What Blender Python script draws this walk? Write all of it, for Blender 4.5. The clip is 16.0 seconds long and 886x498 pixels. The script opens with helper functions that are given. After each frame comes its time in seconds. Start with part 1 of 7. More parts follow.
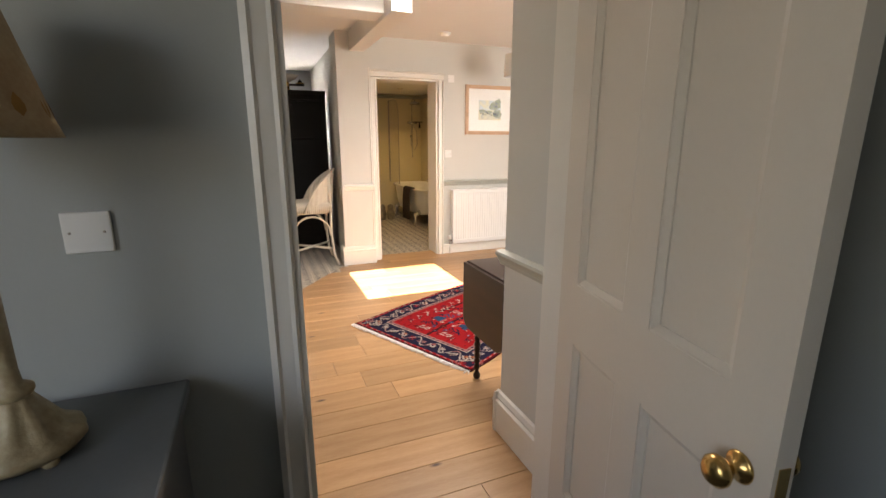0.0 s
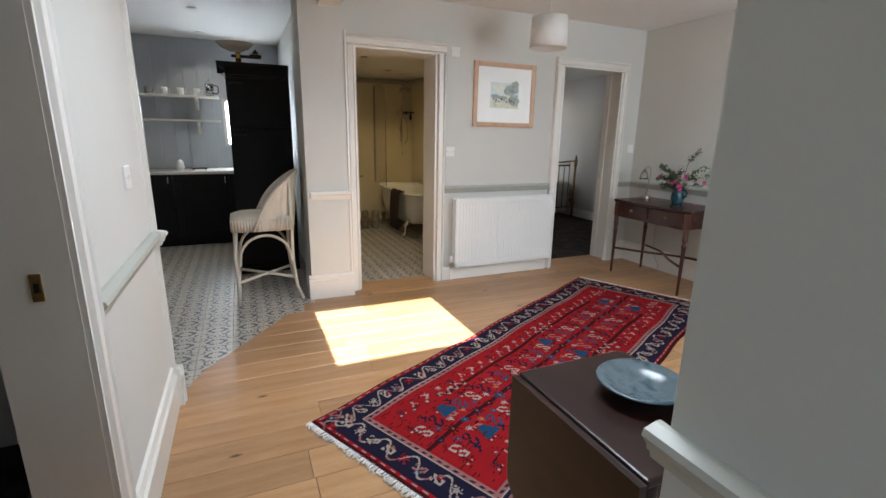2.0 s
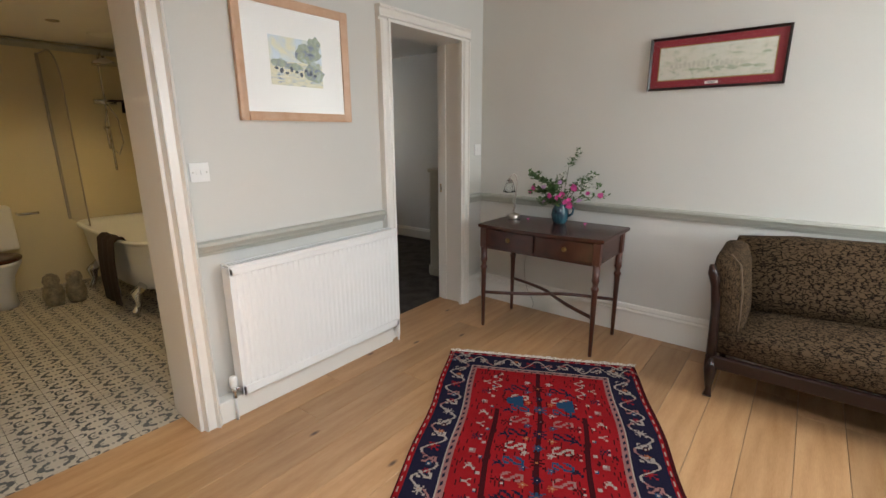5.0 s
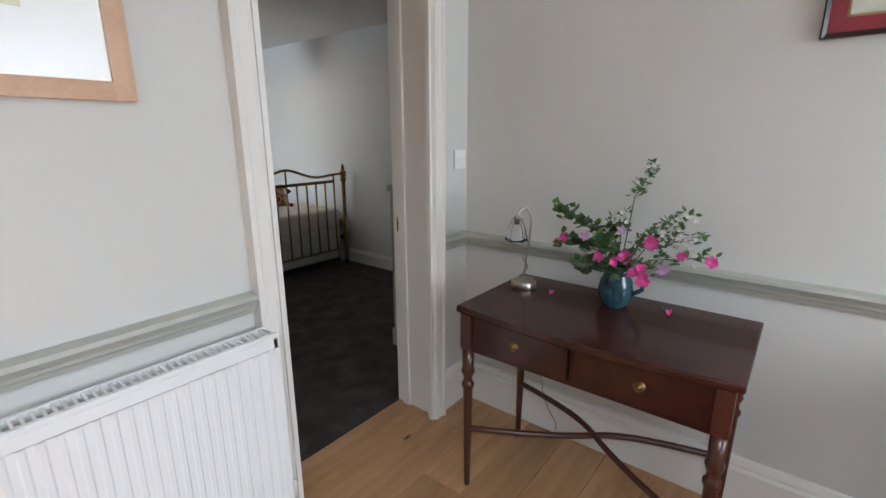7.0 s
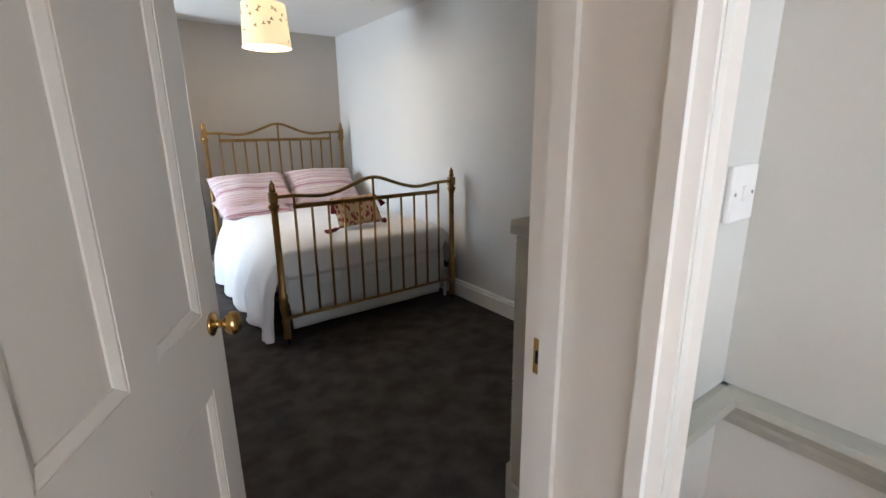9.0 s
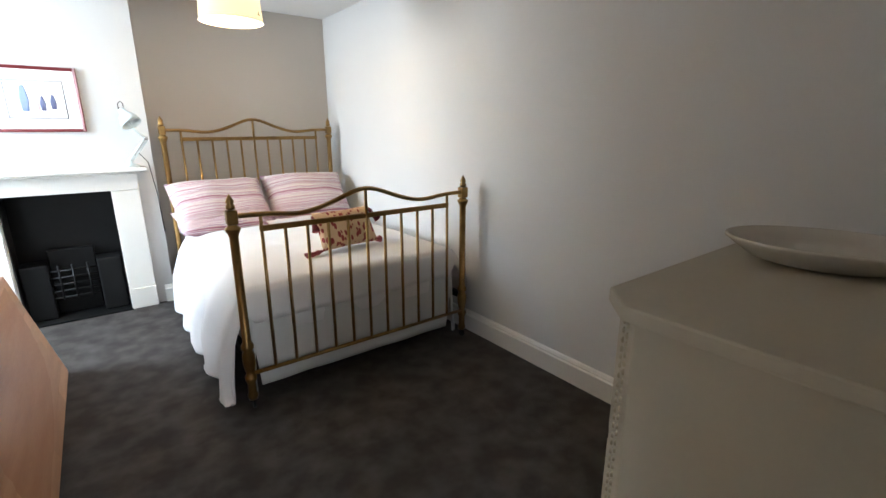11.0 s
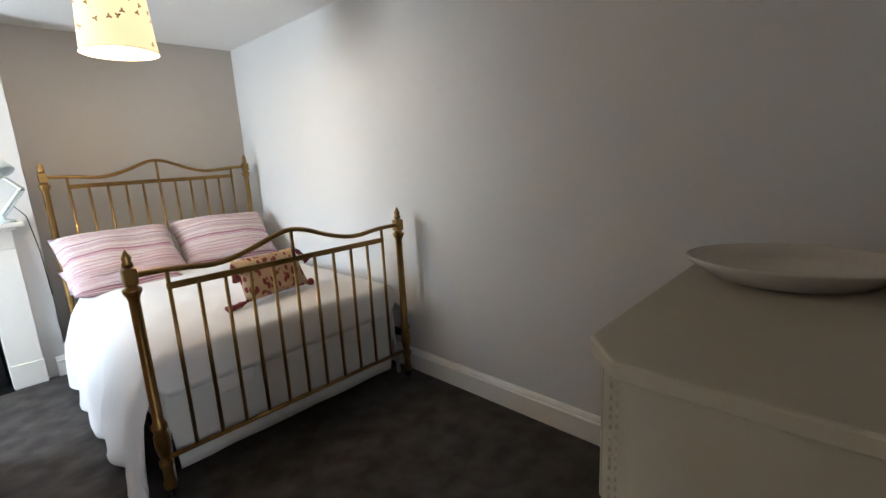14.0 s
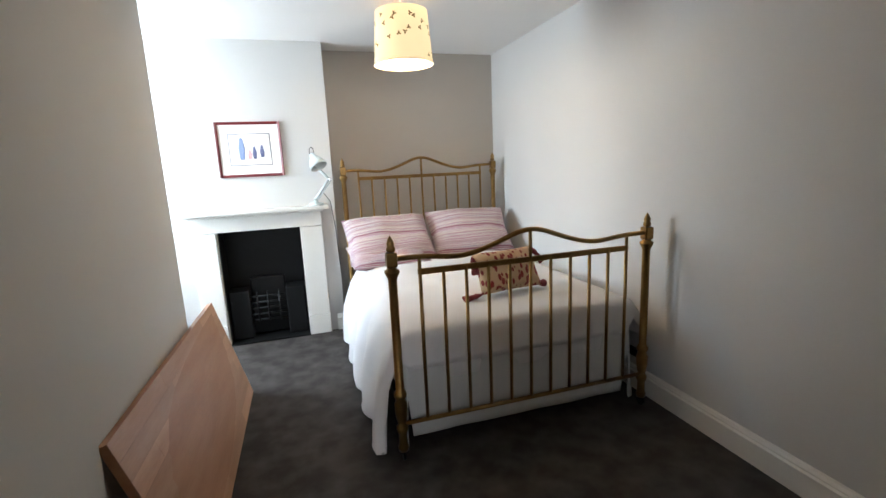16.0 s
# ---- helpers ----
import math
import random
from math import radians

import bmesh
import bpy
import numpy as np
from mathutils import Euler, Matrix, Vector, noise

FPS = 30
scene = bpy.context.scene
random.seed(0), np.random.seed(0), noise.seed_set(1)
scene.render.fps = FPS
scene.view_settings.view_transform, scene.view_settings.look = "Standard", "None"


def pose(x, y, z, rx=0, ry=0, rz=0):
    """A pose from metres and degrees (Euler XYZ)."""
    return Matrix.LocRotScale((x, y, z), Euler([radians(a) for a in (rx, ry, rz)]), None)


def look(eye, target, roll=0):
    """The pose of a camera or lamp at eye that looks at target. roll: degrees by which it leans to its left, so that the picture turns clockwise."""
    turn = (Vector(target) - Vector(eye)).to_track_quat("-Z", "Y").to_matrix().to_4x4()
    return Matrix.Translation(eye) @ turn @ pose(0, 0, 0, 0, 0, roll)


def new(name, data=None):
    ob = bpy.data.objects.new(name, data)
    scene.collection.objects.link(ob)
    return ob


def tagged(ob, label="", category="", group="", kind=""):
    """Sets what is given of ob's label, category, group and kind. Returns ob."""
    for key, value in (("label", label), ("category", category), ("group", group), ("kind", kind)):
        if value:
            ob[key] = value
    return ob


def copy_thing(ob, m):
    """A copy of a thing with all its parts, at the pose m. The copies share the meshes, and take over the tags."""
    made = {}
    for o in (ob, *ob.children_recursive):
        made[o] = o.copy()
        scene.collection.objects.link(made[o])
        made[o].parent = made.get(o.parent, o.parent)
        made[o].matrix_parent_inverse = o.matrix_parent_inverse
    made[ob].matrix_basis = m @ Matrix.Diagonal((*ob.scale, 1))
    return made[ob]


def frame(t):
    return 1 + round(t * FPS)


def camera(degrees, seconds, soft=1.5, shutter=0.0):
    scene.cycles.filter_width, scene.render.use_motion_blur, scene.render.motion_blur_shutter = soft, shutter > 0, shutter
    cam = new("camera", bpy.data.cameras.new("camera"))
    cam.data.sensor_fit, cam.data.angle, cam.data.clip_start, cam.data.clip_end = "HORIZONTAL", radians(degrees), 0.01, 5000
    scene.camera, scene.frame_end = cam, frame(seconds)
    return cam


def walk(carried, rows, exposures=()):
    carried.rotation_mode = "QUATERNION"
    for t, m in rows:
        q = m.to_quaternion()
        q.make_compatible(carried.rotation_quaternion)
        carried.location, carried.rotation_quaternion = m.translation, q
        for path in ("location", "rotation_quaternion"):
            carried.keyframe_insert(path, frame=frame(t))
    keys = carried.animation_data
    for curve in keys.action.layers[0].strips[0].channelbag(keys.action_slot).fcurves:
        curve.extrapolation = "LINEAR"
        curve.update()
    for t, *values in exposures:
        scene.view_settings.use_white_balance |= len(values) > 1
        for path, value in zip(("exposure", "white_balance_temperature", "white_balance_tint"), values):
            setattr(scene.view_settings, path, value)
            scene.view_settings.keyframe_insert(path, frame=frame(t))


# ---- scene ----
# camera and its walk
cam = camera(88.6, 16.0)
PATH = [
    (0, (0.257, 0.79, 1.37), (0.989, 2.592, 0.906), 0.0),
    (0.5, (0.333, 1.103, 1.33), (1.095, 2.888, 0.848), -0.1),
    (1, (0.43, 1.431, 1.356), (1.192, 3.214, 0.865), 0.5),
    (1.5, (0.53, 1.744, 1.354), (1.303, 3.523, 0.866), 0.4),
    (2, (0.645, 2.056, 1.351), (1.429, 3.831, 0.869), 1.0),
    (2.5, (0.702, 2.367, 1.347), (1.488, 4.148, 0.887), 1.4),
    (3, (0.715, 2.701, 1.335), (1.659, 4.405, 0.883), 0.4),
    (3.5, (0.831, 3.013, 1.298), (1.862, 4.666, 0.845), 0.8),
    (4, (0.984, 3.308, 1.286), (2.271, 4.772, 0.839), 0.4),
    (4.2, (1.058, 3.42, 1.321), (2.47, 4.76, 0.86), -0.8),
    (6.3, (2.414, 4.336, 1.385), (3.959, 5.506, 0.89), -0.2),
    (6.5, (2.547, 4.412, 1.368), (4.069, 5.614, 0.877), -0.4),
    (7, (2.861, 4.658, 1.368), (4.378, 5.865, 0.876), -0.2),
    (7.5, (3.158, 4.884, 1.365), (4.524, 6.26, 0.877), 0.5),
    (8, (3.372, 5.112, 1.367), (4.662, 6.554, 0.861), -0.2),
    (8.6, (3.663, 5.444, 1.352), (4.85, 6.973, 0.848), -1.1),
    (10.8, (4.123, 6.238, 1.35), (5.194, 7.845, 0.832), 0.4),
    (11, (4.144, 6.272, 1.35), (5.313, 7.812, 0.838), -0.1),
    (11.5, (4.185, 6.306, 1.351), (5.523, 7.704, 0.844), -0.9),
    (12, (4.209, 6.315, 1.349), (5.648, 7.619, 0.868), -0.7),
    (12.5, (4.217, 6.312, 1.355), (5.764, 7.494, 0.895), -0.6),
    (13, (4.216, 6.318, 1.352), (5.794, 7.472, 0.929), -0.9),
    (13.5, (4.215, 6.359, 1.355), (5.79, 7.519, 0.936), -1.7),
    (14, (4.226, 6.413, 1.364), (5.632, 7.776, 0.954), -3.0),
    (14.5, (4.26, 6.477, 1.372), (5.347, 8.109, 0.978), -3.3),
    (15, (4.242, 6.486, 1.372), (5.068, 8.267, 0.99), -2.7),
    (15.5, (4.228, 6.5, 1.376), (4.898, 8.347, 1.0), -2.3),
    (16, (4.257, 6.526, 1.369), (4.827, 8.407, 0.999), -2.6),
]
walk(cam, [(t, look(eye, target, roll)) for t, eye, target, roll in PATH],
     [(0, 2.95, 7800, 16), (1.5, 2.5, 6500, 12), (2.5, 2.25, 5900, 6), (4, 2.5, 6800, 8), (6.5, 2.65, 5850, 8), (8.6, 3.25, 5900, 10), (10.8, 3.85, 6050, 9), (14, 3.6, 6050, 9), (16, 3.42, 6100, 9)])

# world, sun and large lights
SUN_EL, SUN_AZ = 60.0, 180.0      # the sun stands over -y
world = bpy.data.worlds.new("sky")
scene.world = world
world.use_nodes = True
wn = world.node_tree
sky = wn.nodes.new("ShaderNodeTexSky")
sky.sky_type, sky.sun_disc = "NISHITA", False
sky.sun_elevation, sky.sun_rotation = radians(SUN_EL), radians(SUN_AZ)
wn.links.new(sky.outputs[0], wn.nodes["Background"].inputs[0])
wn.nodes["Background"].inputs[1].default_value = 0.12
sun = new("sun", bpy.data.lights.new("sun", "SUN"))
sun.data.energy, sun.data.angle, sun.data.color = 5.0, radians(0.5), (1.0, 0.985, 0.955)
sun.matrix_world = look((0.0, -math.cos(radians(SUN_EL)), math.sin(radians(SUN_EL))), (0, 0, 0))


def area_lamp(name, eye, target, sx, sy, watts, colour=(1, 1, 1)):
    lamp = new(name, bpy.data.lights.new(name, "AREA"))
    lamp.data.shape, lamp.data.size, lamp.data.size_y = "RECTANGLE", sx, sy
    lamp.data.energy, lamp.data.color = watts, colour
    lamp.matrix_world = look(eye, target)
    return lamp


def bulb(name, place, watts, colour, radius=0.03):
    lamp = new(name, bpy.data.lights.new(name, "POINT"))
    lamp.data.energy, lamp.data.color, lamp.data.shadow_soft_size = watts, colour, radius
    lamp.location = place
    return lamp


area_lamp("roof_light_sky", (1.56, 3.55, 2.75), (1.56, 3.56, 0), 1.0, 0.9, 12, (0.90, 0.95, 1.0))
# added fill from an unseen opening, brightens the living room's right wall
area_lamp("living_window_sky", (3.75, 2.03, 1.55), (3.75, 4.0, 1.2), 1.3, 1.2, 9, (0.92, 0.96, 1.0))
area_lamp("bedroom_window_sky", (2.44, 9.79, 1.50), (4.0, 9.66, 1.05), 0.66, 1.3, 7.5, (0.80, 0.91, 1.0))
# added fill for the hall, stands for an assumed, unseen window
area_lamp("hall_window_sky", (-1.1, 0.4, 1.5), (0.5, 1.2, 1.1), 0.9, 1.1, 0.8, (0.85, 0.93, 1.0))
area_lamp("kitchen_window_sky", (0.64, 8.96, 1.47), (0.64, 7.0, 1.2), 0.3, 0.58, 5, (0.88, 0.94, 1.0))


def spot(name, place, watts, colour):
    lamp = new(name, bpy.data.lights.new(name, "SPOT"))
    lamp.data.energy, lamp.data.color, lamp.data.shadow_soft_size = watts, colour, 0.03
    lamp.data.spot_size, lamp.data.spot_blend = radians(125), 0.6
    lamp.matrix_world = look(place, (place[0], place[1] + 0.001, 0))
    return lamp


WARM = (1.0, 0.72, 0.42)


# materials
def material(name, colour, rough=0.6, metal=0.0, second=None, scale=6.0, grain=60.0, bump=0.15, depth=0.002, spread=0.35,
             stretch=(1, 1, 1), transmission=0.0, emit=0.0, coat=0.0, jitter=0.0, spec=0.5, lo=0.42, hi=0.95):
    """A surface with a broad stain and a fine grain."""
    m = bpy.data.materials.new(name)
    m.use_nodes = True
    n, l = m.node_tree.nodes, m.node_tree.links
    b = n["Principled BSDF"]
    b.inputs["Roughness"].default_value = rough
    b.inputs["Metallic"].default_value = metal
    b.inputs["Transmission Weight"].default_value = transmission
    b.inputs["Coat Weight"].default_value = coat
    b.inputs["Specular IOR Level"].default_value = spec
    c0 = (*colour, 1)
    c1 = (*(second or [c * (1 - spread * 0.5) for c in colour]), 1)
    tc = n.new("ShaderNodeTexCoord")
    mp = n.new("ShaderNodeMapping")
    mp.inputs["Scale"].default_value = stretch
    l.new(tc.outputs["Object"], mp.inputs[0])
    big, fine = n.new("ShaderNodeTexNoise"), n.new("ShaderNodeTexNoise")
    big.inputs["Scale"].default_value, fine.inputs["Scale"].default_value = scale, grain
    big.inputs["Detail"].default_value, fine.inputs["Detail"].default_value = 4, 3
    l.new(mp.outputs[0], big.inputs[0]), l.new(mp.outputs[0], fine.inputs[0])
    both = n.new("ShaderNodeMath")
    both.operation = "MULTIPLY_ADD"
    l.new(fine.outputs[0], both.inputs[0])
    both.inputs[1].default_value = 0.4
    l.new(big.outputs[0], both.inputs[2])
    ramp = n.new("ShaderNodeValToRGB")
    ramp.color_ramp.elements[0].position, ramp.color_ramp.elements[1].position = lo, hi
    ramp.color_ramp.elements[0].color, ramp.color_ramp.elements[1].color = c0, c1
    l.new(both.outputs[0], ramp.inputs[0])
    out = ramp.outputs[0]
    if jitter:
        info, hsv, mul = n.new("ShaderNodeObjectInfo"), n.new("ShaderNodeHueSaturation"), n.new("ShaderNodeMath")
        mul.operation = "MULTIPLY_ADD"
        l.new(info.outputs["Random"], mul.inputs[0])
        mul.inputs[1].default_value, mul.inputs[2].default_value = jitter, 1 - jitter / 2
        l.new(mul.outputs[0], hsv.inputs["Value"])
        l.new(out, hsv.inputs["Color"])
        out = hsv.outputs[0]
    l.new(out, b.inputs["Base Color"])
    if emit:
        l.new(out, b.inputs["Emission Color"])
        b.inputs["Emission Strength"].default_value = emit
    if bump:
        bp = n.new("ShaderNodeBump")
        bp.inputs["Strength"].default_value, bp.inputs["Distance"].default_value = bump, depth
        l.new(fine.outputs[0], bp.inputs["Height"])
        l.new(bp.outputs[0], b.inputs["Normal"])
    return m


PAINT = dict(rough=0.75, scale=1.3, grain=140, bump=0.08, spread=0.10)
wall_cream = material("wall_cream", (0.63, 0.62, 0.575), **PAINT)
wall_grey = material("wall_grey", (0.60, 0.585, 0.56), **PAINT)
wall_green = material("wall_green", (0.40, 0.42, 0.405), **PAINT)
wall_alcove = material("wall_alcove", (0.44, 0.40, 0.35), **PAINT)
wall_panel = material("wall_panel", (0.50, 0.53, 0.57), **PAINT)
ceiling_white = material("ceiling_white", (0.80, 0.78, 0.75), **PAINT)
gloss_white = material("gloss_white", (0.76, 0.73, 0.67), rough=0.32, scale=2, grain=90, bump=0.06, spread=0.10)
rail_paint = material("rail_paint", (0.44, 0.44, 0.38), rough=0.45, scale=3, grain=90, bump=0.06, spread=0.15)
door_paint = material("door_paint", (0.64, 0.58, 0.50), rough=0.38, scale=2, grain=110, bump=0.10, spread=0.10)
enamel = material("enamel", (0.82, 0.82, 0.80), rough=0.28, scale=2, grain=40, bump=0.02, spread=0.05)
plastic_white = material("plastic_white", (0.80, 0.79, 0.76), rough=0.35, bump=0.0, spread=0.05)
brass = material("brass", (0.36, 0.22, 0.075), rough=0.30, metal=1.0, second=(0.20, 0.12, 0.045), scale=9, grain=120, bump=0.08)
brass_bright = material("brass_bright", (0.72, 0.48, 0.18), rough=0.25, metal=1.0, second=(0.45, 0.28, 0.10), scale=9, grain=120, bump=0.06)
chrome = material("chrome", (0.70, 0.70, 0.70), rough=0.12, metal=1.0, bump=0.0, spread=0.1)
nickel = material("nickel", (0.42, 0.38, 0.33), rough=0.28, metal=1.0, bump=0.05, spread=0.2)
mahogany = material("mahogany", (0.058, 0.015, 0.009), rough=0.26, second=(0.028, 0.009, 0.006), scale=3, grain=45, bump=0.08,
                    stretch=(1, 5, 5), coat=0.15, spec=0.35)
mahogany_leg = material("mahogany_leg", (0.085, 0.022, 0.011), rough=0.30, second=(0.04, 0.012, 0.007), scale=4, grain=45, bump=0.06,
                        stretch=(5, 5, 1), coat=0.2)
dark_oak = material("dark_oak", (0.026, 0.010, 0.007), rough=0.30, second=(0.010, 0.005, 0.004), scale=4, grain=40, bump=0.08, stretch=(5, 1, 5), coat=0.1, spec=0.35)
black_paint = material("black_paint", (0.006, 0.006, 0.006), rough=0.5, spec=0.2, scale=4, grain=80, bump=0.08, spread=0.4)
black_iron = material("black_iron", (0.012, 0.012, 0.012), rough=0.5, metal=0.6, scale=10, grain=90, bump=0.3, spread=0.5)
carpet = material("carpet", (0.050, 0.043, 0.039), rough=0.98, second=(0.092, 0.083, 0.077), scale=8.0, grain=300, bump=0.9, depth=0.006, spec=0.1, lo=0.56, hi=0.90)
linen = material("linen", (0.74, 0.72, 0.71), rough=0.9, scale=5, grain=260, bump=0.35, spread=0.10)
valance = material("valance", (0.62, 0.62, 0.60), rough=0.9, scale=5, grain=260, bump=0.3, spread=0.10)
lloyd = material("lloyd", (0.62, 0.56, 0.46), rough=0.7, scale=8, grain=150, bump=0.5, spread=0.25, depth=0.003)
taupe_paint = material("taupe_paint", (0.40, 0.36, 0.28), rough=0.5, scale=3, grain=60, bump=0.08, spread=0.15)
ceramic = material("ceramic", (0.55, 0.51, 0.44), rough=0.25, scale=5, grain=60, bump=0.03, spread=0.08)
marble = material("marble", (0.70, 0.68, 0.64), rough=0.2, scale=3, grain=30, bump=0.0, spread=0.2)
bath_cream = material("bath_cream", (0.72, 0.64, 0.44), rough=0.15, scale=3, grain=30, bump=0.0, spread=0.06)
towel_brown = material("towel_brown", (0.035, 0.020, 0.016), rough=0.95, scale=8, grain=300, bump=0.8, depth=0.005)
plank_board = material("plank_board", (0.46, 0.25, 0.14), rough=0.45, second=(0.36, 0.17, 0.09), scale=2.5, grain=26, bump=0.1, stretch=(6, 0.8, 6))
lampshade_white = material("lampshade_white", (0.74, 0.72, 0.68), rough=0.9, scale=30, grain=300, bump=0.3, spread=0.08)
glass = material("glass", (0.95, 0.97, 0.96), rough=0.02, transmission=1.0, bump=0.0, spread=0.02)
rubber = material("rubber", (0.02, 0.02, 0.02), rough=0.6, bump=0.0)


def floor_oak():
    """Oak boards: long grain, knots, each board its own tone."""
    m = material("floor_oak", (0.46, 0.275, 0.138), rough=0.36, second=(0.31, 0.155, 0.062), scale=2.2, grain=30, bump=0.10,
                 stretch=(1.0, 9, 9), jitter=0.34)
    n, l = m.node_tree.nodes, m.node_tree.links
    b = n["Principled BSDF"]
    base = b.inputs["Base Color"].links[0].from_socket
    tc = n.new("ShaderNodeTexCoord")
    mp = n.new("ShaderNodeMapping")
    mp.inputs["Scale"].default_value = (0.85, 2.1, 1)
    l.new(tc.outputs["Object"], mp.inputs[0])
    info, add = n.new("ShaderNodeObjectInfo"), n.new("ShaderNodeVectorMath")
    sc = n.new("ShaderNodeVectorMath")
    sc.operation = "SCALE"
    sc.inputs[0].default_value = (17, 31, 0)
    l.new(info.outputs["Random"], sc.inputs["Scale"])
    l.new(mp.outputs[0], add.inputs[0]), l.new(sc.outputs[0], add.inputs[1])
    v = n.new("ShaderNodeTexVoronoi")
    v.voronoi_dimensions = "2D"
    v.inputs["Scale"].default_value = 1.0
    l.new(add.outputs[0], v.inputs["Vector"])
    r = n.new("ShaderNodeValToRGB")
    r.color_ramp.elements[0].position, r.color_ramp.elements[1].position = 0.008, 0.030
    r.color_ramp.elements[0].color, r.color_ramp.elements[1].color = (0, 0, 0, 1), (1, 1, 1, 1)
    l.new(v.outputs["Distance"], r.inputs[0])
    mix = n.new("ShaderNodeMix")
    mix.data_type = "RGBA"
    l.new(r.outputs[0], mix.inputs[0])
    mix.inputs[6].default_value = (0.055, 0.022, 0.010, 1)
    l.new(base, mix.inputs[7])
    l.new(mix.outputs[2], b.inputs["Base Color"])
    return m


oak = floor_oak()


def patterned_tile():
    """Cream encaustic tile with dark grey scrolls and bars."""
    m = material("patterned_tile", (0.52, 0.48, 0.41), rough=0.45, second=(0.42, 0.38, 0.32), scale=4, grain=80, bump=0.05, jitter=0.12)
    n, l = m.node_tree.nodes, m.node_tree.links
    b = n["Principled BSDF"]
    base = b.inputs["Base Color"].links[0].from_socket
    tc = n.new("ShaderNodeTexCoord")
    shift, add = n.new("ShaderNodeVectorMath"), n.new("ShaderNodeVectorMath")
    shift.operation, add.operation = "SUBTRACT", "ABSOLUTE"
    shift.inputs[1].default_value = (0.1, 0.1, 0)
    l.new(tc.outputs["Object"], shift.inputs[0]), l.new(shift.outputs[0], add.inputs[0])
    masks = []
    for scale, ring, width, seed in ((16.0, 0.36, 0.07, 2.1), (29.0, 0.22, 0.10, 5.3)):
        v = n.new("ShaderNodeTexVoronoi")
        v.inputs["Scale"].default_value, v.inputs["Randomness"].default_value = scale, 0.9
        mp = n.new("ShaderNodeMapping")
        mp.inputs["Location"].default_value = (seed, seed, 0)
        l.new(add.outputs[0], mp.inputs[0]), l.new(mp.outputs[0], v.inputs["Vector"])
        c = n.new("ShaderNodeMath")
        c.operation = "COMPARE"
        l.new(v.outputs["Distance"], c.inputs[0])
        c.inputs[1].default_value, c.inputs[2].default_value = ring, width
        masks.append(c)
    gap = n.new("ShaderNodeTexNoise")
    gap.inputs["Scale"].default_value = 30
    l.new(add.outputs[0], gap.inputs[0])
    g = n.new("ShaderNodeMath")
    g.operation = "GREATER_THAN"
    g.inputs[1].default_value = 0.47
    l.new(gap.outputs[0], g.inputs[0])
    mx = n.new("ShaderNodeMath")
    mx.operation = "MAXIMUM"
    l.new(masks[0].outputs[0], mx.inputs[0])
    half = n.new("ShaderNodeMath")
    half.operation = "MULTIPLY"
    half.inputs[1].default_value = 0.6
    l.new(masks[1].outputs[0], half.inputs[0])
    l.new(half.outputs[0], mx.inputs[1])
    mu = n.new("ShaderNodeMath")
    mu.operation = "MULTIPLY"
    l.new(mx.outputs[0], mu.inputs[0]), l.new(g.outputs[0], mu.inputs[1])
    mix = n.new("ShaderNodeMix")
    mix.data_type = "RGBA"
    l.new(mu.outputs[0], mix.inputs[0])
    l.new(base, mix.inputs[6])
    mix.inputs[7].default_value = (0.075, 0.08, 0.09, 1)
    l.new(mix.outputs[2], b.inputs["Base Color"])
    return m


tile_pattern = patterned_tile()


# shapes
def add_box(bm, x0, x1, y0, y1, z0, z1, bevel=0.0, segments=1):
    r = bmesh.ops.create_cube(bm, size=1.0)
    vs = r["verts"]
    for v in vs:
        v.co = Vector((x0 if v.co.x < 0 else x1, y0 if v.co.y < 0 else y1, z0 if v.co.z < 0 else z1))
    if bevel:
        es = list({e for v in vs for e in v.link_edges})
        bmesh.ops.bevel(bm, geom=es, offset=bevel, segments=segments, affect="EDGES", profile=0.5)
    return bm


def box(x0, x1, y0, y1, z0, z1, bevel=0.0, segments=1):
    return add_box(bmesh.new(), x0, x1, y0, y1, z0, z1, bevel, segments)


def add_lathe(bm, profile, centre=(0, 0, 0), seg=20, squash=1.0):
    """Turn (radius, height) pairs round a standing axis."""
    rings = []
    for r, z in profile:
        if r < 1e-5:
            rings.append([bm.verts.new((centre[0], centre[1], centre[2] + z))])
        else:
            rings.append([bm.verts.new((centre[0] + r * math.cos(2 * math.pi * k / seg), centre[1] + squash * r * math.sin(2 * math.pi * k / seg),
                                        centre[2] + z)) for k in range(seg)])
    for a, b in zip(rings, rings[1:]):
        for k in range(seg):
            q = [a[k % len(a)], a[(k + 1) % len(a)], b[(k + 1) % len(b)], b[k % len(b)]]
            q = list(dict.fromkeys(q))
            if len(q) > 2:
                bm.faces.new(q).smooth = True
    for ring, flip in ((rings[0], True), (rings[-1], False)):
        if len(ring) > 2:
            bm.faces.new(ring[::-1] if flip else ring)
    return bm


def lathe(profile, centre=(0, 0, 0), seg=20, squash=1.0):
    return add_lathe(bmesh.new(), profile, centre, seg, squash)


